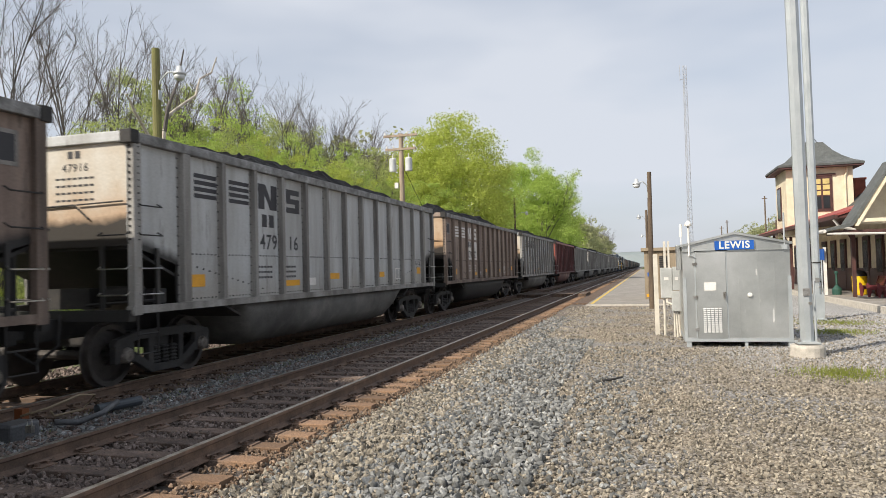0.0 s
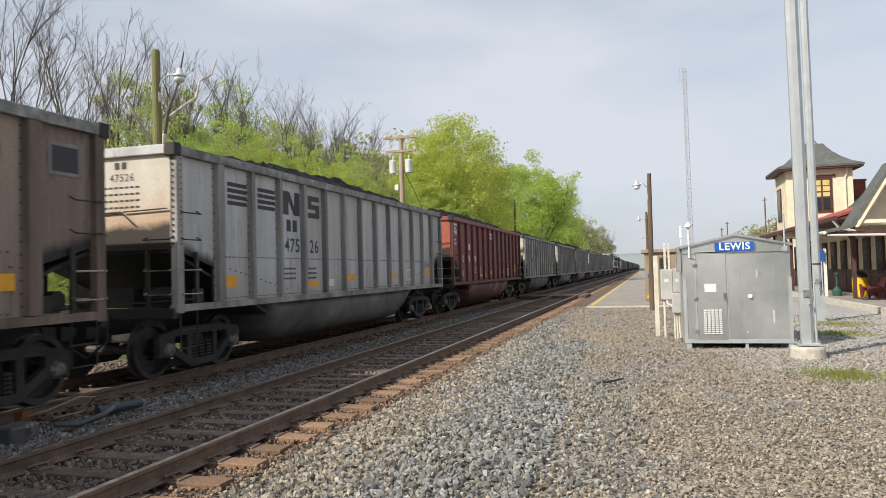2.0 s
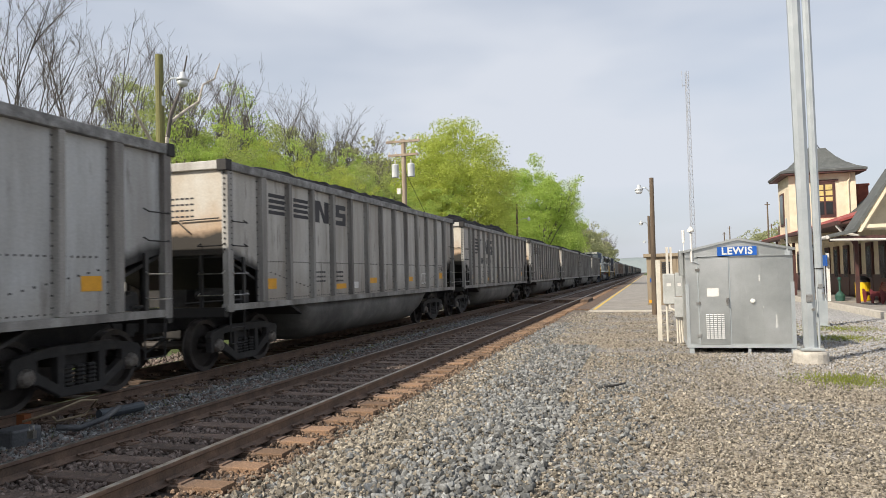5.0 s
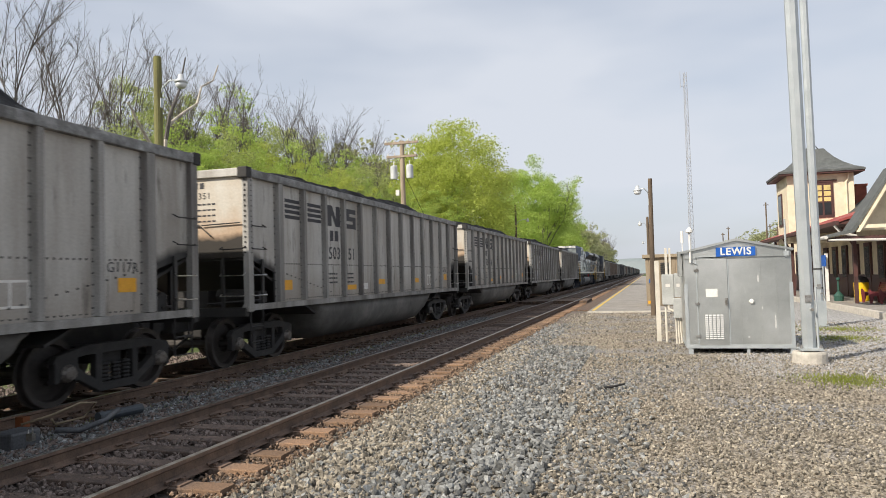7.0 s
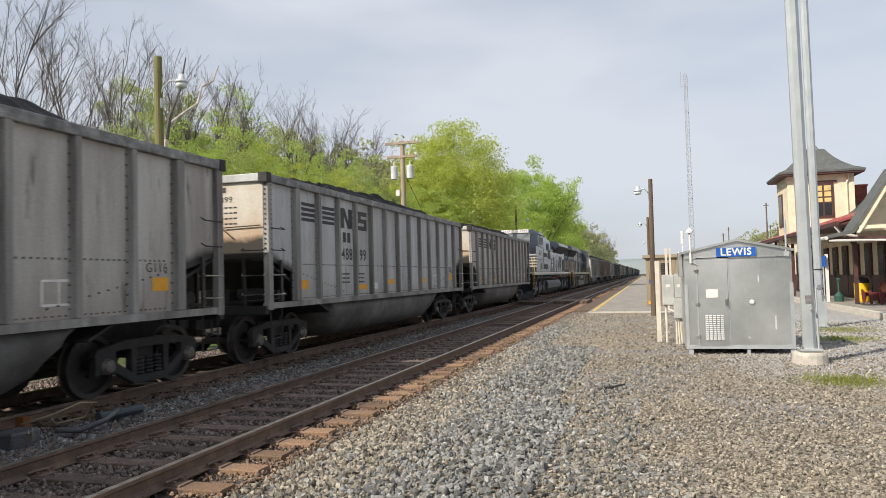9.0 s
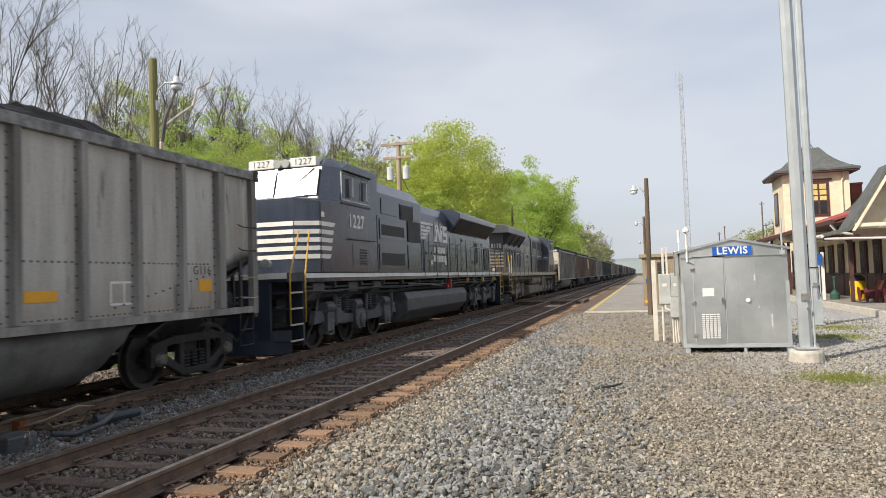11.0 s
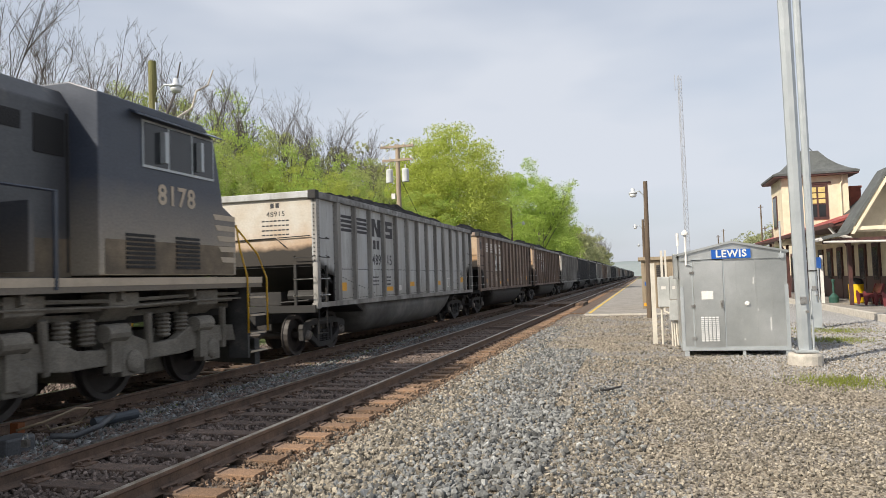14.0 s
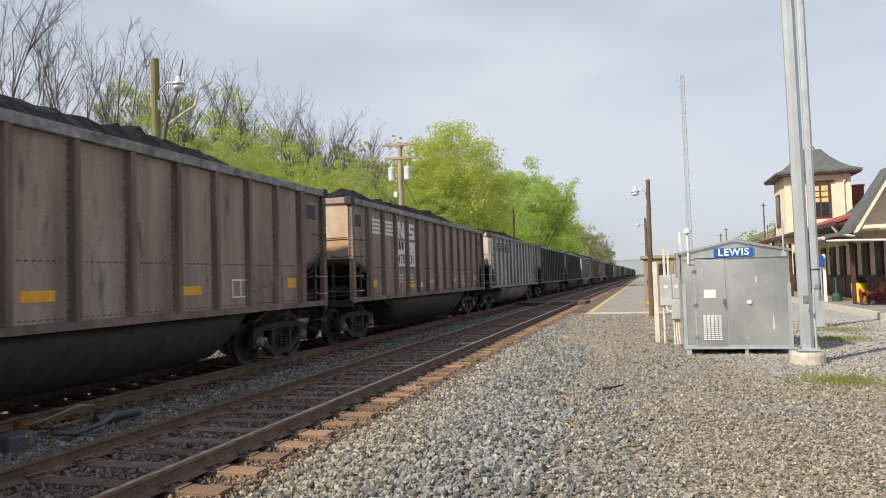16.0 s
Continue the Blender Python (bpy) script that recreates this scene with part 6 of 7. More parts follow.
    part("cut_lever", Shape().tube([(-1.2, 0.02, 1.05), (-0.2, -0.04, 1.12), (0.2, -0.12, 0.98), (1.2, 0.02, 1.05)], 0.02, 6), M_under, e)
    for k, x in enumerate((0.45, 0.6, 0.75, 0.9)):
        part("air_hose", Shape().tube([(x, 0.08, 1.2), (x + 0.02, -0.12, 0.95), (x - 0.1, -0.2, 0.55), (x - 0.25, -0.12, 0.4 + 0.05 * k)], 0.026, 6), M_under, e)
    hood_panels(hood, 0.98, 1.9, 8.3, 11, 1.85, 3.25, M_loco_dirty)
    for i in range(6):
        part("door_frame", Shape().box(0.995, 1.004, 2.15 + i * 0.92, 2.57 + i * 0.92, 2.08, 3.16), M_rust_dust, hood, "dusty door frame")
        part("door_grille", Shape().box(0.995, 1.010, 2.2 + i * 0.92, 2.52 + i * 0.92, 2.12, 3.12), M_grille, hood)
    hood_panels(hood, 0.98, 8.5, 11.2, 3, 1.85, 3.9, M_loco_dirty)
    cabinet = part("equipment_cabinet", Shape().prism([(-1.06, 1.77), (1.06, 1.77), (1.06, 4.08), (0.9, 4.34), (-0.9, 4.34), (-1.06, 4.08)], "y", 11.3, 17.4), M_loco_dirty, e, bevel=0.02)
    for y in (11.75, 13.6, 15.4, 16.65):
        part("door_seam", Shape().box(1.0605, 1.066, y - 0.02, y + 0.02, 1.85, 4.0), M_under, cabinet)
    for y in (14.6, 15.6):
        part("step_panel", Shape().box(1.06, 1.5, y, y + 0.08, 1.85, 2.7), M_loco_dirty, cabinet)
    for y0, y1, z0, z1 in ((11.9, 13.3, 3.45, 3.92), (13.9, 14.5, 3.4, 3.95), (14.7, 15.3, 3.4, 3.95), (15.5, 15.9, 3.65, 3.88), (16.1, 16.6, 3.4, 3.9), (14.4, 14.9, 2.0, 2.25), (15.6, 16.1, 2.0, 2.25)):
        part("grille", Shape().box(1.061, 1.072, y0, y1, z0, z1), M_grille, cabinet)
    part("dust_band", Shape().box(1.061, 1.064, 13.8, 16.9, 1.8, 2.3), M_rust_dust, cabinet, "tan dust along the lower side")
    emblem(hood, 0.998, 6.95, 3.52, 0.95, M_beige)
    cab = part("cab", cab_shape(20.3, 16.7, -1), M_loco_cab, e, "dusty black cab and nose", bevel=0.02)
    cab_windows(cab, 20.3, -1, 1.53)
    part("dust_band", Shape().box(1.531, 1.534, 16.8, 19.9, 1.82, 2.3), M_rust_dust, cab, "tan dust along the cab side")
    for y in (17.2, 18.3):
        for i in range(8):
            part("louvre", Shape().box(1.534, 1.55, y, y + 0.6, 1.9 + i * 0.065, 1.94 + i * 0.065), M_grille, cab)
    for i in range(5):
        z = 2.02 + i * 0.18
        part("nose_stripe", Shape().prism([(19.96, z), (19.96, z + 0.09), (19.50 - i * 0.05, z + 0.09), (19.56 - i * 0.05, z)], "x", 1.531, 1.536), M_beige, cab)
    writing("8178", 0.42, M_beige, cab, SIDE @ pose(18.35, 3.0, 0.074), "number", "soiled white road number", bold=0.01)
    part("antenna_dome", Shape().lathe([(0.18, 4.46), (0.16, 4.54), (0.05, 4.58)], (0.3, 18.9, 0), "z", 12), M_under, cab)
    handrail(e, 2.2, 16.0, 1.6)
    part("rear_handrail", Shape().tube([(1.0, 0.35, 2.85), (-1.0, 0.35, 2.85)], 0.02, 6), M_loco, e)
    part("fuel_tank", Shape().prism([(-1.0, 0.28), (1.0, 0.28), (1.35, 0.45), (1.35, 0.85), (1.2, 0.95), (-1.2, 0.95), (-1.35, 0.85), (-1.35, 0.45)], "y", 8.0, 14.0), M_loco_under, e, "dusty fuel tank", bevel=0.03)
    for y0, y1 in ((8.8, 11.0), (11.3, 13.0)):
        part("air_reservoir", Shape().lathe([(0.1, y0 - 0.06), (0.24, y0), (0.28, y0 + 0.08), (0.28, y1 - 0.08), (0.24, y1), (0.1, y1 + 0.06)], (1.12, 0, 1.24), "y", 20), M_loco_under, e, "dusty air reservoir cylinder", smooth=True)
    part("battery_box", Shape().box(0.9, 1.42, 13.2, 14.6, 0.9, 1.5), M_rust_dust, e, bevel=0.02)
    part("brake_pipe", Shape().tube([(1.4, 2.0, 1.45), (1.42, 8.4, 1.42), (1.42, 8.6, 1.2)], 0.03, 6), M_loco_under, e)
    loco_truck(e, 3.75, M_loco_under)
    loco_truck(e, L - 3.55, M_loco_under)
    return e


TRAIN.append((engine_lead(), 179.0))
TRAIN.append((engine_trail(), 202.1))


# ---- trees ----
def leaf_material(name, colour, dark):
    m = bpy.data.materials.new(name)
    m.use_nodes = True
    n, l = m.node_tree.nodes, m.node_tree.links
    b, out = n["Principled BSDF"], n["Material Output"]
    b.inputs["Roughness"].default_value = 0.6
    b.inputs["Specular IOR Level"].default_value = 0.25
    geo, ramp, tr, mix = n.new("ShaderNodeNewGeometry"), n.new("ShaderNodeValToRGB"), n.new("ShaderNodeBsdfTranslucent"), n.new("ShaderNodeMixShader")
    ramp.color_ramp.elements[0].color, ramp.color_ramp.elements[1].color = (*dark, 1), (*colour, 1)
    l.new(geo.outputs["Random Per Island"], ramp.inputs["Fac"])
    l.new(ramp.outputs["Color"], b.inputs["Base Color"])
    l.new(ramp.outputs["Color"], tr.inputs["Color"])
    mix.inputs["Fac"].default_value = 0.52
    l.new(b.outputs["BSDF"], mix.inputs[1])
    l.new(tr.outputs["BSDF"], mix.inputs[2])
    l.new(mix.outputs["Shader"], out.inputs["Surface"])
    return m


M_leaf_lime = leaf_material("lime_spring_leaves", (0.56, 0.62, 0.14), (0.35, 0.41, 0.085))
M_leaf_bright = leaf_material("bright_green_leaves", (0.50, 0.62, 0.15), (0.30, 0.41, 0.09))
M_leaf_green = leaf_material("fresh_green_leaves", (0.50, 0.56, 0.20), (0.29, 0.34, 0.11))
# leaf colour raised to stand in for haze over the far trees
M_leaf_far = leaf_material("haze_paled_leaves", (0.46, 0.48, 0.25), (0.31, 0.32, 0.18))
rng = np.random.default_rng(5)


def raw_mesh(name, co, quads, material_, size=4):
    me = bpy.data.meshes.new(name)
    co = np.asarray(co, dtype=np.float32)
    quads = np.asarray(quads, dtype=np.int32)
    me.vertices.add(len(co))
    me.vertices.foreach_set("co", co.ravel())
    me.loops.add(quads.size)
    me.loops.foreach_set("vertex_index", quads.ravel())
    me.polygons.add(len(quads))
    me.polygons.foreach_set("loop_start", np.arange(0, quads.size, size, dtype=np.int32))
    me.update(calc_edges=True)
    me.shade_flat()
    me.materials.append(material_)
    return me


def leaves_at(centres, spread, per, size, flat=0.7):
    """Small bent leaf quads scattered round each centre."""
    c = np.repeat(np.asarray(centres), per, axis=0)
    n = len(c)
    off = rng.normal(size=(n, 3))
    off *= (rng.uniform(0.1, 1, n) ** 0.45 * 1.75 / np.linalg.norm(off, axis=1))[:, None] * np.repeat(np.asarray(spread), per)[:, None] * np.array([1, 1, flat])
    p = c + off
    a = rng.normal(size=(n, 3))
    a /= np.linalg.norm(a, axis=1)[:, None]
    b = np.cross(a, rng.normal(size=(n, 3)))
    b /= np.linalg.norm(b, axis=1)[:, None]
    s = (size * rng.uniform(0.6, 1.4, n))[:, None]
    co = np.stack([p - a * s * 0.5, p + b * s * 0.32, p + a * s * 0.5, p - b * s * 0.32], axis=1).reshape(-1, 3)
    return co, np.arange(4 * n).reshape(-1, 4)


def limbs(height, spread, levels, seed, trunks=1, lean=0.0, up=0.35, base_r=0.16):
    """A tapered trunk that forks again and again; gives the tubes and the tips."""
    r = random.Random(seed)
    g, tips = Shape(), []

    def grow(p, d, length, radius, level):
        pts, q = [p], p
        segs = 3 if level < 4 else 2
        for k in range(segs):
            d = (d + Vector((r.uniform(-1, 1), r.uniform(-1, 1), r.uniform(-0.5, 1) * up)) * 0.22).normalized()
            q = q + d * length / segs
            pts.append(q)
        g.tube(pts, max(radius, 0.005), 5 if level < 2 else 3, max(radius * 0.55, 0.004))
        if level == levels:
            tips.append(tuple(q))
            return
        kids = (r.choice((2, 3, 3)) if level < 3 else r.choice((2, 2, 3))) if level else r.choice((4, 5, 6))
        for k in range(kids):
            side = Vector((r.uniform(-1, 1), r.uniform(-1, 1), r.uniform(-0.1, 0.6))).normalized()
            at = pts[r.choice((-2, -1, -1))] if k else pts[-1]
            nd = (d * (1.0 if k == 0 else 0.75) + side * spread * (0.45 if k == 0 else 1.0) + Vector((0, 0, up * 0.6))).normalized()
            grow(at, nd, length * r.uniform(0.5, 0.8), radius * (0.62 if k == 0 else 0.45), level + 1)
        if level >= 1:
            tips.append(tuple(q))
    for i in range(trunks):
        grow(Vector((r.uniform(-0.5, 0.5) * (trunks > 1), r.uniform(-0.5, 0.5) * (trunks > 1), -0.3)), Vector((lean + r.uniform(-0.2, 0.2) * (trunks > 1), r.uniform(-0.15, 0.15), 1)).normalized(), height * 0.34, base_r, 0)
    return g, tips


def fast_data(g, name, mat):
    me = bpy.data.meshes.new(name)
    me.from_pydata(g.v, [], g.f)
    me.materials.append(mat)
    return me


def ascending_limbs(height, seed):
    """A trunk that forks low into steep limbs, with side branches and fine twigs along them."""
    r = random.Random(seed)
    g, fine = Shape(), Shape()
    count = (0, 7, 5, 3)
    tilt = (0, 0.55, 0.75, 0.85)

    def grow(p, d, length, radius, level):
        segs = (5, 5, 4, 3, 2)[level]
        pts, ways, q = [p], [d], p
        for k in range(segs):
            d = (d + Vector((r.uniform(-1, 1), r.uniform(-1, 1), 0.25 + r.uniform(-0.3, 0.5))) * (0.10, 0.13, 0.17, 0.2, 0.2)[level]).normalized()
            q = q + d * length / segs
            pts.append(q)
            ways.append(d)
        (g if level < 2 else fine).tube(pts, radius, 6 if level == 0 else 4 if level == 1 else 3, max(radius * (0.6, 0.3, 0.4, 0.5, 0.6)[level], 0.0042))
        if level == 4:
            return
        if level == 0:
            kids = r.choice((4, 5))
            for k in range(kids):
                a = 6.283 * (k + r.uniform(-0.3, 0.3)) / kids
                lean = r.uniform(0.10, 0.34)
                grow(pts[-1] if k < 3 else pts[-2], (Vector((math.cos(a), math.sin(a), 0)) * lean + Vector((0, 0, 1))).normalized(), height * r.uniform(0.42, 0.60), radius * r.uniform(0.36, 0.52), 1)
            return
        for k in range(count[level] + r.randrange(2)):
            f = r.uniform(0.25 if level == 1 else 0.15, 1.0) * segs
            i = min(int(f), segs - 1)
            at = pts[i].lerp(pts[i + 1], f - i)
            a = r.uniform(0, 6.283)
            way = (ways[i + 1] + Vector((math.cos(a), math.sin(a), r.uniform(0.0, 0.5))) * tilt[level]).normalized()
            grow(at, way, length * r.uniform(0.30, 0.48), max(radius * 0.36, 0.0055), level + 1)
    grow(Vector((0, 0, -0.3)), Vector((r.uniform(-0.06, 0.06), r.uniform(-0.06, 0.06), 1)).normalized(), height * 0.44, 0.115, 0)
    return g, fine


def bare_tree(seed, height):
    t = thing("bare_tree", (0, 0, 0), "leafless tree with many fine twigs on the bank", "tree", "bare trees on the bank")
    stem, fine = ascending_limbs(height, seed)
    part("trunk", fast_data(stem, "trunk", M_bark), None, t, "grey trunk and ascending limbs")
    tagged(part("fine_branching", fast_data(fine, "fine_branching", M_bark), None, t, "fine grey branching"), kind="stuff")
    return t


def pruned_tree(x):
    t = thing("pruned_tree", (x, 0, 0), "pale-barked pruned tree with crooked bare limbs behind the lamp pole", "tree")
    M_pale = material("pale_flaking_bark", (0.55, 0.50, 0.42), 0.9, second=(0.30, 0.26, 0.21), scale=3, fine=30, spread=0.2, bump=0.5)
    part("trunk", Shape().tube([(0, 17.75, ground_height(x, 17.75) - 0.2), (0, 17.75, 2.5), (0, 17.7, 4.8)], 0.17, 8, 0.13), M_pale, t)
    part("limb", Shape().tube([(0, 17.7, 4.7), (0, 17.22, 5.6), (0, 16.55, 6.28), (0, 16.44, 6.49), (0, 16.24, 6.65)], 0.06, 7, 0.025), M_pale, t, "pale crooked limb")
    part("limb", Shape().tube([(0, 17.7, 4.7), (0, 17.85, 5.96), (0, 18.02, 6.41), (0, 18.76, 6.92), (0, 19.4, 7.33), (0, 19.65, 7.94), (0, 20.28, 8.3), (0, 20.6, 8.9)], 0.065, 7, 0.02), M_pale, t, "pale crooked limb")
    part("limb", Shape().tube([(0, 17.85, 5.9), (0.05, 17.98, 6.66), (0.05, 18.44, 7.5), (0.1, 18.7, 8.6)], 0.07, 7, 0.02), M_bark, t, "dark upright limb")
    return t


def leafy_tree(seed, height, radius, low, mat, clumps, per, size, label, group, trunks=1, ragged=0.25, name="leafy_tree"):
    t = thing(name, (0, 0, 0), label, "tree", group)
    r = random.Random(seed)
    g, tips = limbs(height * 0.92, 0.5, 4, seed, trunks, base_r=0.05 + height * 0.013)
    part("trunk", fast_data(g, "trunk", M_bark), None, t, "dark trunk and limbs")
    cs, sp = [], []
    zc, hz = (height + low) / 2, (height - low) / 2
    for i in range(clumps):
        while True:
            v = Vector((r.uniform(-1, 1), r.uniform(-1, 1), r.uniform(-1, 1)))
            if 0.35 < v.length < 1:
                break
        k = 1 + ragged * noise.noise((v.x * 2.2 + seed, v.y * 2.2, v.z * 2.2)) * 1.6
        f = v.normalized() * (v.length ** 0.4) * k
        taper = 1.0 - 0.15 * max(0, f.z)
        cs.append((f.x * radius * taper, f.y * radius * taper, zc + f.z * hz))
        sp.append(radius * r.uniform(0.07, 0.15))
    for p in tips[::3]:
        cs.append(p)
        sp.append(radius * 0.07)
    co, q = leaves_at(cs, sp, per, size)
    tagged(part("crown", raw_mesh("crown", co, q, mat), None, t, "crown of small fresh leaves"), kind="stuff")
    return t


def place(src, x, y, scale=1.0, turn=0.0, tall=1.0):
    scale = scale / (src.scale[0] if src else 1.0)
    m = pose(x, y, ground_height(x, y), 0, 0, turn) @ Matrix.Diagonal((scale, scale, scale * tall, 1))
    return m


bare = [bare_tree(11 + i, 11.0) for i in range(6)]
rr = random.Random(3)
spots = [(-21, 19.0, 10.8), (-22, 21.2, 8.0), (-22, 22.8, 10.5), (-23, 25.6, 8.8), (-22, 26.1, 10.6), (-24, 30.4, 10.9), (-21.5, 28.9, 10.8), (-22, 32.3, 11.3), (-21, 33.3, 10.9), (-22, 37.6, 11.6), (-21.5, 40.4, 11.4),
         (-22, 45.0, 11.2), (-23.5, 49.5, 12.2), (-22, 49.8, 12.2), (-22, 55.0, 12.0), (-24, 63.0, 12.4), (-29, 42.0, 10.5), (-29, 50.0, 12.0), (-28, 58.0, 12.6), (-20, 46.0, 9.5), (-24, 36.5, 11.4), (-25, 41.0, 12.2), (-25, 55.0, 13.0)]
for i, (x, y, high) in enumerate(spots):
    s = high / 11.4
    if i < 6:
        bare[i].matrix_basis = place(None, x, y, s, rr.uniform(0, 360))
    else:
        copy_thing(bare[i % 6], place(bare[i % 6], x, y, s, rr.uniform(0, 360)))
pruned_tree(-13.6)

shrub = [leafy_tree(31 + i, 8.6, 2.5, 0.5, m, 150, 115, 0.10, l, "thicket trees on the bank", 2, 0.4, "thicket_tree")
         for i, (m, l) in enumerate(((M_leaf_green, "young fresh green tree in the thicket"), (M_leaf_lime, "young yellow-green tree in the thicket"), (M_leaf_bright, "young bright green tree in the thicket"), (M_leaf_green, "young fresh green tree in the thicket")))]
n = 0
for row, (x0, top) in enumerate(((-16.5, 0.86), (-19.0, 1.0), (-24.0, 1.12))):
    y = 11.0 + row * 0.9
    while y < 66:
        s = top * rr.uniform(0.75, 1.12) * (0.62 + 0.0085 * min(y, 40))
        x = x0 + rr.uniform(-0.9, 0.9)
        s *= 0.60 if y < -1.06 * x else 1.07
        k = rr.choice((0, 3, 2, 3, 1, 2))
        turn = rr.uniform(0, 360)
        if n < 4:
            shrub[n].matrix_basis = place(None, x, y, s, turn)
        else:
            copy_thing(shrub[k], place(shrub[k], x, y, s, turn))
        n += 1
        y += 2.2 * rr.uniform(0.8, 1.3) * (1 + y / 80)

big = leafy_tree(61, 15.2, 5.6, 2.0, M_leaf_lime, 520, 120, 0.17, "large rounded tree in yellow-green spring leaf", "large trees beyond the train", 1, 0.16)
big.matrix_basis = place(None, -17.7, 64.0, 1.0)
second = leafy_tree(67, 15.5, 5.4, 2.0, M_leaf_bright, 420, 100, 0.2, "large bright green tree with an uneven crown", "large trees beyond the train", 1, 0.45)
second.matrix_basis = place(None, -14.6, 95.0, 1.03)
copy_thing(big, place(big, -20.5, 76.0, 0.92, 110))
copy_thing(second, place(second, -17.0, 108.0, 1.0, 75))
copy_thing(second, place(second, -15.5, 122.0, 0.95, 200))
far_tree = leafy_tree(71, 14.0, 5.5, 1.0, M_leaf_far, 120, 32, 0.5, "distant dull green tree along the line, its leaves paled for haze", "distant trees along the line", 1, 0.4)
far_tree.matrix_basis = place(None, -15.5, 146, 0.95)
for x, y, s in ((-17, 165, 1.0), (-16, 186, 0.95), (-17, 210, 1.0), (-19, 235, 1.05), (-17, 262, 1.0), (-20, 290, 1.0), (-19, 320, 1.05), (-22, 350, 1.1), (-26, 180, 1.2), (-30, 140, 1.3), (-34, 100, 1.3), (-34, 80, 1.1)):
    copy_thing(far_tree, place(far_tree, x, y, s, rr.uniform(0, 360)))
for i, (x, y, s) in enumerate(((-14.5, 200, 1.3), (-15, 225, 1.3), (-15, 255, 1.35), (-16, 285, 1.3), (-15.5, 310, 1.35), (-16, 340, 1.3))):
    copy_thing(bare[i % 6], place(bare[i % 6], x, y, s, rr.uniform(0, 360)))
for x, y, s in ((16.0, 118, 0.55), (19.0, 122, 0.62), (22.5, 118, 0.55), (13.5, 125, 0.45)):
    copy_thing(far_tree, place(far_tree, x, y, s, rr.uniform(0, 360)))


def far_hills():
    """Low wooded hills at the end of the line, in haze."""
    M_haze = material("hazy_wooded_hill", (0.24, 0.27, 0.27), 1.0, second=(0.20, 0.235, 0.235), scale=0.02, fine=0.15, spread=0.06, bump=0)
    g = Shape()
    nx = 120
    for i in range(nx + 1):
        x = -900 + 2200 * i / nx
        h = 16 + 9 * noise.noise((x * 0.004, 1.7, 0)) + 3 * noise.noise((x * 0.03, 4, 0)) + 14 * max(0, min(1, (x - 40) / 500)) + 8 * max(0, min(1, (-x - 100) / 300))
        g.v += [(x, 900, -2), (x, 930, h * 0.6), (x, 1000, h), (x, 1200, -2)]
    for i in range(nx):
        for k in range(3):
            a = i * 4 + k
            g.f.append((a, a + 4, a + 5, a + 1))
    single("backdrop_hills", g, M_haze, "low wooded hills in haze at the end of the line", "hills", kind="structure", smooth=True)


far_hills()


# ---- ties, spikes and ballast, last ----
def tie_mesh(seed, wood):
    r = random.Random(seed)
    g = Shape()
    rings = []
    for x in (-1.3, -0.9, 0.0, 0.9, 1.3):
        a, b = r.uniform(-0.012, 0.012), r.uniform(-0.01, 0.01)
        rings.append([(x, -0.115 + a, -0.36), (x, 0.115 + a, -0.36), (x, 0.112 + b, -0.168 - r.uniform(0, 0.006)), (x, 0.1 + b, -0.163), (x, -0.1 + b, -0.163), (x, -0.112 + b, -0.168 - r.uniform(0, 0.006))])
    me = g.loft(rings).data("tie")
    me.materials.append(wood)
    return me


TIES = [tie_mesh(s, M_tie_dusty) for s in range(6)]
SOOTY_TIES = [tie_mesh(s, M_tie) for s in range(6)]
plate = Shape()
for s in (-0.7525, 0.7525):
    plate.box(s - 0.18, s + 0.18, -0.095, 0.095, -0.166, -0.150)
    for a in (-0.1, 0.1):
        for b in (-0.06, 0.06):
            plate.box(s + a - 0.016, s + a + 0.016, b - 0.014, b + 0.014, -0.155, -0.125)
    for a in (-1, 1):
        plate.tube([(s + a * 0.06, -0.10, -0.135), (s + a * 0.06, -0.135, -0.12), (s + a * 0.06, 0.0 + 0.135, -0.13)], 0.014, 5)
PLATE = plate.data("rail_fastening")
PLATE.materials.append(M_rail_side)
for track, centre, y0, count in ((track_near, TRACK_NEAR, 1.5, 150), (track_train, TRACK_TRAIN, 3.0, 140)):
    for i in range(count):
        ob = part("tie", (TIES if track is track_near else SOOTY_TIES)[rr.randrange(6)], None, track)
        ob.location = (centre + rr.uniform(-0.05, 0.06), y0 + i * 0.56 + rr.uniform(-0.03, 0.03), rr.uniform(-0.012, 0.004))
        ob.rotation_euler = (0, 0, rr.uniform(-0.02, 0.02))
        if i < 75:
            pl = part("rail_fastening", PLATE, None, ob, "rusty tie plates and spikes")
            pl.location = (centre - ob.location.x, 0, 0.0)
    far = Shape()
    for i in range(300):
        y = y0 + (count + i) * 0.56
        far.box(centre - 1.3, centre + 1.3, y - 0.11, y + 0.11, -0.3, -0.167)
    me = fast_data(far, "far_ties", M_tie)
    tagged(part("far_ties", me, None, track, "distant weathered ties"), kind="stuff")

_p = (1 + 5 ** 0.5) / 2
ICO_V = np.array([(-1, _p, 0), (1, _p, 0), (-1, -_p, 0), (1, -_p, 0), (0, -1, _p), (0, 1, _p), (0, -1, -_p), (0, 1, -_p), (_p, 0, -1), (_p, 0, 1), (-_p, 0, -1), (-_p, 0, 1)]) / (1 + _p * _p) ** 0.5
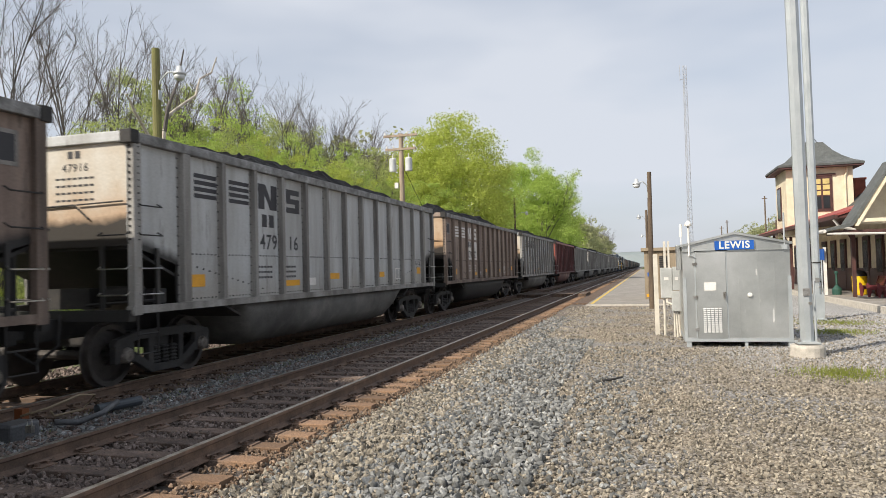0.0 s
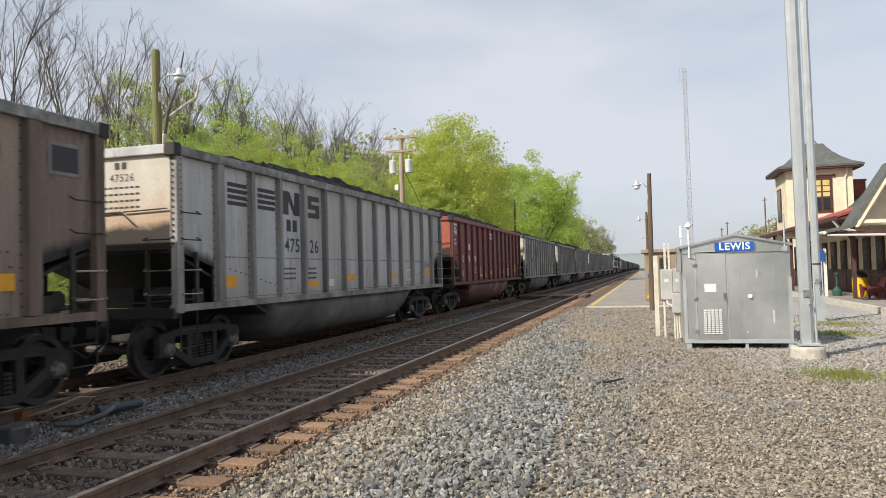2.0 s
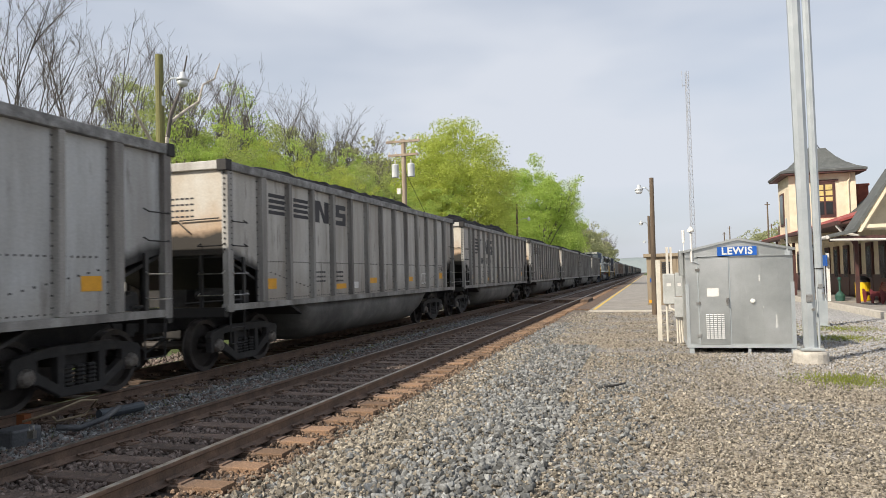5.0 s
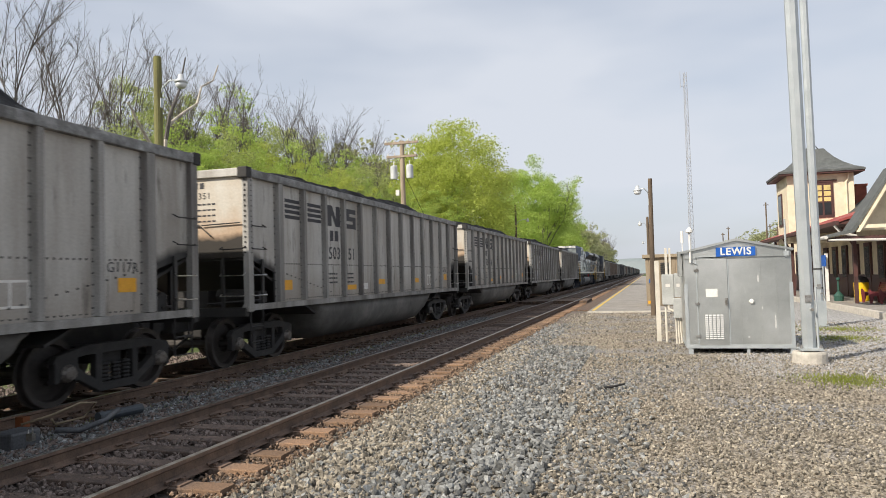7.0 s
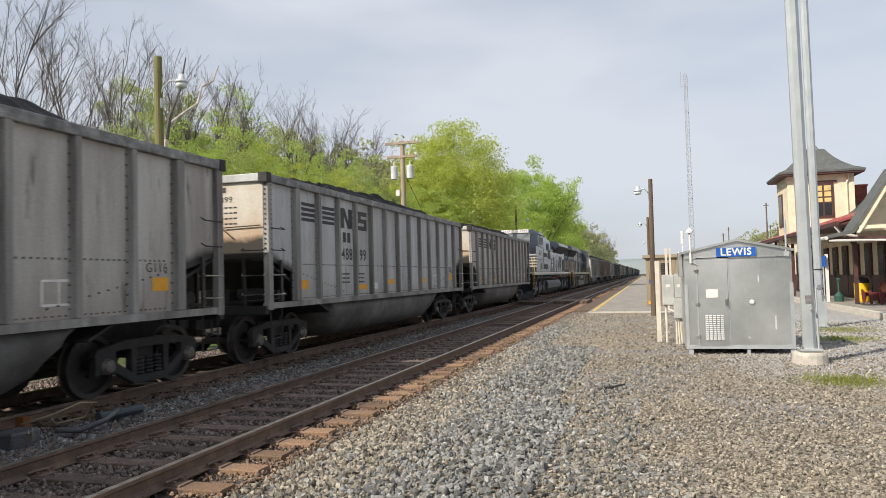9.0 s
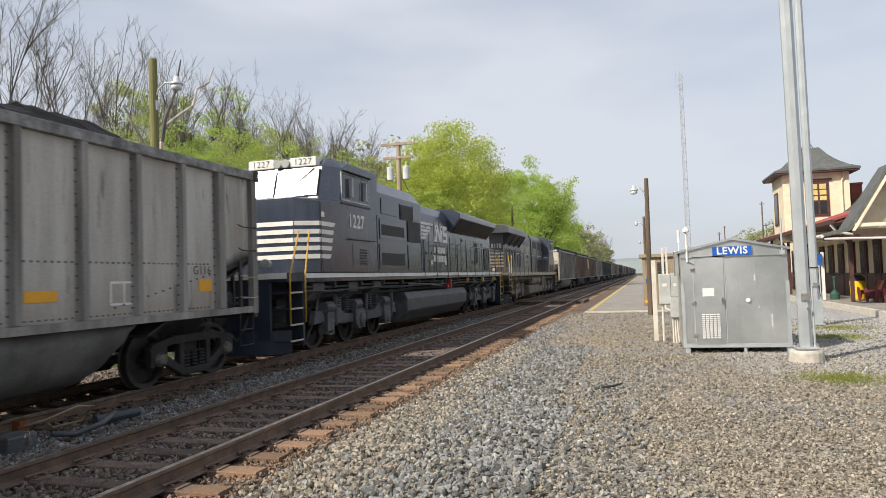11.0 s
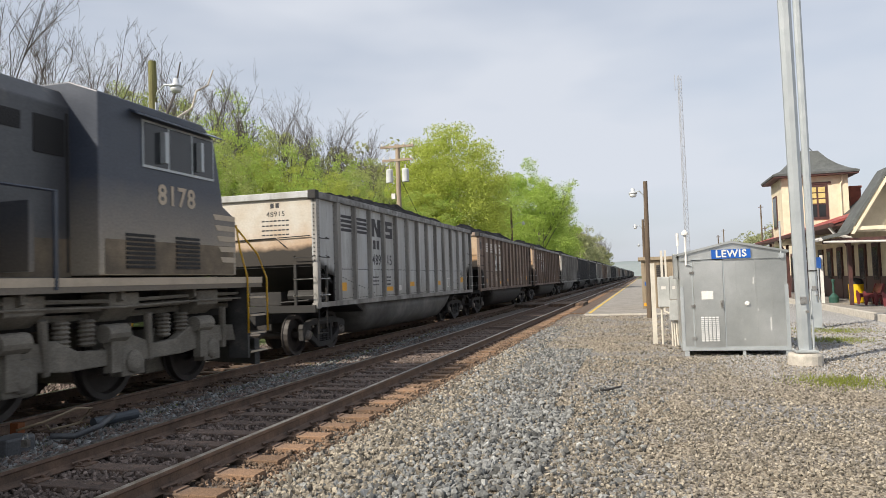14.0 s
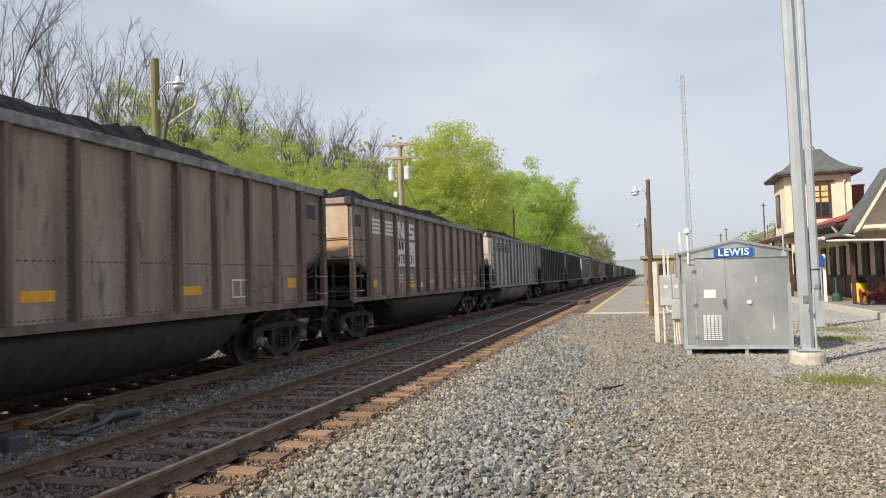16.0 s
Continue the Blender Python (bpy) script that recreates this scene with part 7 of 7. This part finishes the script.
ICO_F = np.array([(0, 11, 5), (0, 5, 1), (0, 1, 7), (0, 7, 10), (0, 10, 11), (1, 5, 9), (5, 11, 4), (11, 10, 2), (10, 7, 6), (7, 1, 8), (3, 9, 4), (3, 4, 2), (3, 2, 6), (3, 6, 8), (3, 8, 9), (4, 9, 5), (2, 4, 11), (6, 2, 10), (8, 6, 7), (9, 8, 1)])


def stones(name, areas, mat, label):
    """areas: x0, x1, y0, y1, stones per square metre, size, height of the bed."""
    ps, ss = [], []
    for x0, x1, y0, y1, dens, size, z in areas:
        k = int((x1 - x0) * (y1 - y0) * dens)
        p = np.stack([rng.uniform(x0, x1, k), rng.uniform(y0, y1, k), np.full(k, z) + rng.uniform(-0.014, 0.018, k)], axis=1)
        ps.append(p)
        ss.append(size * rng.uniform(0.5, 1.25, k))
    p, s = np.concatenate(ps), np.concatenate(ss)
    k = len(p)
    v = ICO_V[None] * (1 + rng.uniform(-0.45, 0.42, (k, 12, 1)))
    v = v * rng.uniform(0.65, 1.25, (k, 1, 3)) * np.array([1, 1, 0.8])
    for i, j in ((1, 2), (0, 2), (0, 1)):
        a = rng.uniform(0, 6.283, k)
        ca, sa = np.cos(a)[:, None], np.sin(a)[:, None]
        p_, q_ = v[..., i] * ca - v[..., j] * sa, v[..., i] * sa + v[..., j] * ca
        v[..., i], v[..., j] = p_, q_
    co = (v * s[:, None, None] + p[:, None, :]).reshape(-1, 3)
    f = (ICO_F[None] + (np.arange(k) * 12)[:, None, None]).reshape(-1, 3)
    me = raw_mesh(name, co, f, mat, 3)
    ob = new(name, me)
    return tagged(ob, label, "gravel", kind="stuff")


stones("ballast_stones", [(-3.42, -2.5, 3.5, 10, 160, 0.033, -0.23), (-2.6, -1.0, 3.5, 10, 430, 0.034, -0.225), (-3.42, -2.6, 10, 18, 110, 0.036, -0.23), (-2.7, -1.3, 10, 18, 230, 0.036, -0.23), (-1.2, 0.3, 4, 16, 40, 0.03, -0.232), (-0.9, -0.2, 4, 12, 110, 0.03, -0.232), (-3.45, -2.6, 18, 26, 110, 0.038, -0.23)], M_stone, "loose grey crushed stone ballast beside the track")
stones("gravel_stones", [(-3.42, -2.4, 3.5, 10, 560, 0.031, -0.225), (-3.42, -2.5, 10, 18, 280, 0.034, -0.228), (-1.9, 3.2, 4.6, 10, 640, 0.0175, -0.235), (-3.6, -1.9, 3.5, 10, 190, 0.022, -0.216), (-2.7, -1.8, 4, 10, 260, 0.019, -0.226), (-2.6, -1.7, 10, 16, 150, 0.021, -0.228), (-1.7, 4.5, 10, 16, 270, 0.020, -0.236), (-3.4, -2.2, 18, 33, 60, 0.03, -0.232), (-2.2, 7.0, 16, 26, 60, 0.028, -0.236), (-2.7, 5.0, 26, 33, 25, 0.03, -0.236)], M_stone_brown, "fine dusty brown gravel of the yard")
stones("tan_gravel", [(-4.0, -3.42, 3.5, 14, 520, 0.020, -0.196), (-3.45, -3.2, 3.5, 14, 160, 0.018, -0.208), (-4.0, -3.4, 14, 28, 200, 0.024, -0.19)], M_stone_tan, "rusty tan gravel among the tie ends")
# last area: dark stones added beyond the train to stand in for shade
stones("track_ballast", [(-6.75, -4.1, 2.5, 11, 420, 0.030, -0.196), (-6.75, -4.0, 11, 24, 190, 0.034, -0.196), (-8.2, -7.0, 4, 16, 220, 0.036, -0.2), (-8.2, -7.0, 16, 32, 80, 0.04, -0.2), (-13.0, -9.2, 4, 30, 150, 0.042, -0.215)], M_stone_dark, "sooty ballast stones between the rails, with a strip darkened for shade beyond the train")
stones("ballast_between", [(-7.15, -6.1, 3.5, 14, 420, 0.032, -0.20), (-7.15, -6.1, 14, 30, 170, 0.036, -0.20)], M_stone, "grey ballast stones between the two tracks")


M_grass = leaf_material("dull_grass_blades", (0.30, 0.34, 0.06), (0.17, 0.20, 0.04))


def grass_tuft(name, areas, label):
    cs = []
    for x, y, rx, ry, k in areas:
        a, b = rng.normal(size=k) * rx * 0.5, rng.normal(size=k) * ry * 0.5
        cs.append(np.stack([x + a, y + b, np.full(k, -0.235)], axis=1))
    p = np.concatenate(cs)
    k = len(p)
    a = rng.uniform(0, 6.283, k)
    w = np.stack([np.cos(a), np.sin(a), np.zeros(k)], axis=1) * 0.006
    tip = np.stack([rng.normal(size=k) * 0.03, rng.normal(size=k) * 0.03, rng.uniform(0.03, 0.10, k)], axis=1)
    co = np.stack([p - w, p + w, p + tip], axis=1).reshape(-1, 3)
    me = raw_mesh(name, co, np.arange(3 * k).reshape(-1, 3), M_grass, 3)
    return tagged(new(name, me), label, "grass", kind="stuff")


grass_tuft("weeds", [(-7.0, 6 + 1.7 * i, 0.35, 1.2, 260) for i in range(12)], "straggling weeds between the two tracks")
stones("pale_gravel", [(2.0, 7.4, 13, 20, 300, 0.016, -0.237), (2.8, 7.4, 20, 27, 70, 0.026, -0.236), (1.4, 2.4, 13, 16.5, 260, 0.016, -0.237)], M_stone_pale, "pale grey gravel round the masts")
grass_tuft("grass", [(2.95, 12.6, 0.7, 0.7, 1300), (4.6, 19.9, 0.8, 0.8, 1100), (5.2, 22.8, 1.0, 1.0, 1100), (6.6, 18.4, 1.0, 0.4, 700)], "sparse low grass growing through the gravel")
stick = single("driftwood_stick", Shape().tube([(-0.72, 11.35, -0.2), (-0.55, 11.45, -0.185), (-0.42, 11.6, -0.17)], 0.022, 6, 0.012), M_under, "short dark broken stick lying on the gravel", "stick")


def switch_gear():
    t = thing("switch_machine", (0, 0, 0), "dark track switch gear with a hose and lever between the rails", "switch machine")
    part("housing", Shape().box(-7.05, -6.75, 6.2, 6.6, -0.22, 0.0), M_loco_under_dark, t, bevel=0.03)
    part("motor", Shape().tube([(-6.82, 7.55, -0.08), (-6.7, 8.2, -0.08)], 0.065, 12), material("blue_grey_motor", (0.05, 0.06, 0.07), 0.5), t, "blue-grey motor cylinder", smooth=False)
    part("hose", Shape().tube([(-6.75, 6.8, -0.08), (-6.6, 7.0, -0.12), (-6.5, 7.3, -0.06), (-6.55, 7.6, 0.02)], 0.035, 8), M_loco_under_dark, t, smooth=True)
    part("lever", Shape().tube([(-7.2, 6.75, -0.02), (-7.0, 7.0, 0.05), (-6.85, 7.3, 0.15), (-6.8, 7.5, 0.12), (-6.9, 7.4, -0.05), (-7.05, 7.1, -0.08), (-7.0, 7.0, 0.0)], 0.016, 6), material("tan_lever_paint", (0.25, 0.19, 0.12), 0.6), t, smooth=True)
    part("orange_tag", Shape().box(-7.45, -7.33, 6.9, 7.0, -0.1, 0.03), plain("orange_paint", (0.2, 0.06, 0.015)), t)
    part("padlock", Shape().box(-6.6, -6.52, 6.25, 6.3, -0.08, 0.0).tube([(-6.59, 6.27, 0.0), (-6.59, 6.27, 0.06), (-6.53, 6.27, 0.06), (-6.53, 6.27, 0.0)], 0.01, 6), M_steel, t)


switch_gear()


# ---- motion of the train ----
RUN = [(0.0, 8.4), (2.0, -23.05), (4.0, -54.55), (6.5, -94.1), (9.0, -133.75), (11.3, -169.6), (12.5, -188.2), (14.5, -218.55), (16.0, -241.5)]     # seconds, place of the first car


def run_at(t):
    return float(np.interp(t, [r[0] for r in RUN], [r[1] for r in RUN]))


def motions():
    for ob, place_ in TRAIN:
        walk(ob, [(t, pose(TRACK_TRAIN, y + place_, 0)) for t, y in RUN])
        radius = 0.533 if ob.name.startswith("locomotive") else 0.457
        if place_ > 340:
            continue
        # the wheels roll while their car is within sight of the platform
        first = next((k for k in range(481) if run_at(k / 30) + place_ < 70), 480)
        last = next((k for k in range(481) if run_at(k / 30) + place_ < -22), 480)
        steps = [0] * (first > 0) + list(range(first, last + 1)) + [480] * (last < 480)
        for truck in ob.children:
            for w in truck.children:
                if w.name.startswith("wheelset"):
                    at = w.location.copy()
                    walk(w, [(k / 30, Matrix.Translation(at) @ Matrix.Rotation((run_at(min(max(k, first), last) / 30) - run_at(first / 30)) / radius, 4, "X")) for k in steps])


motions()
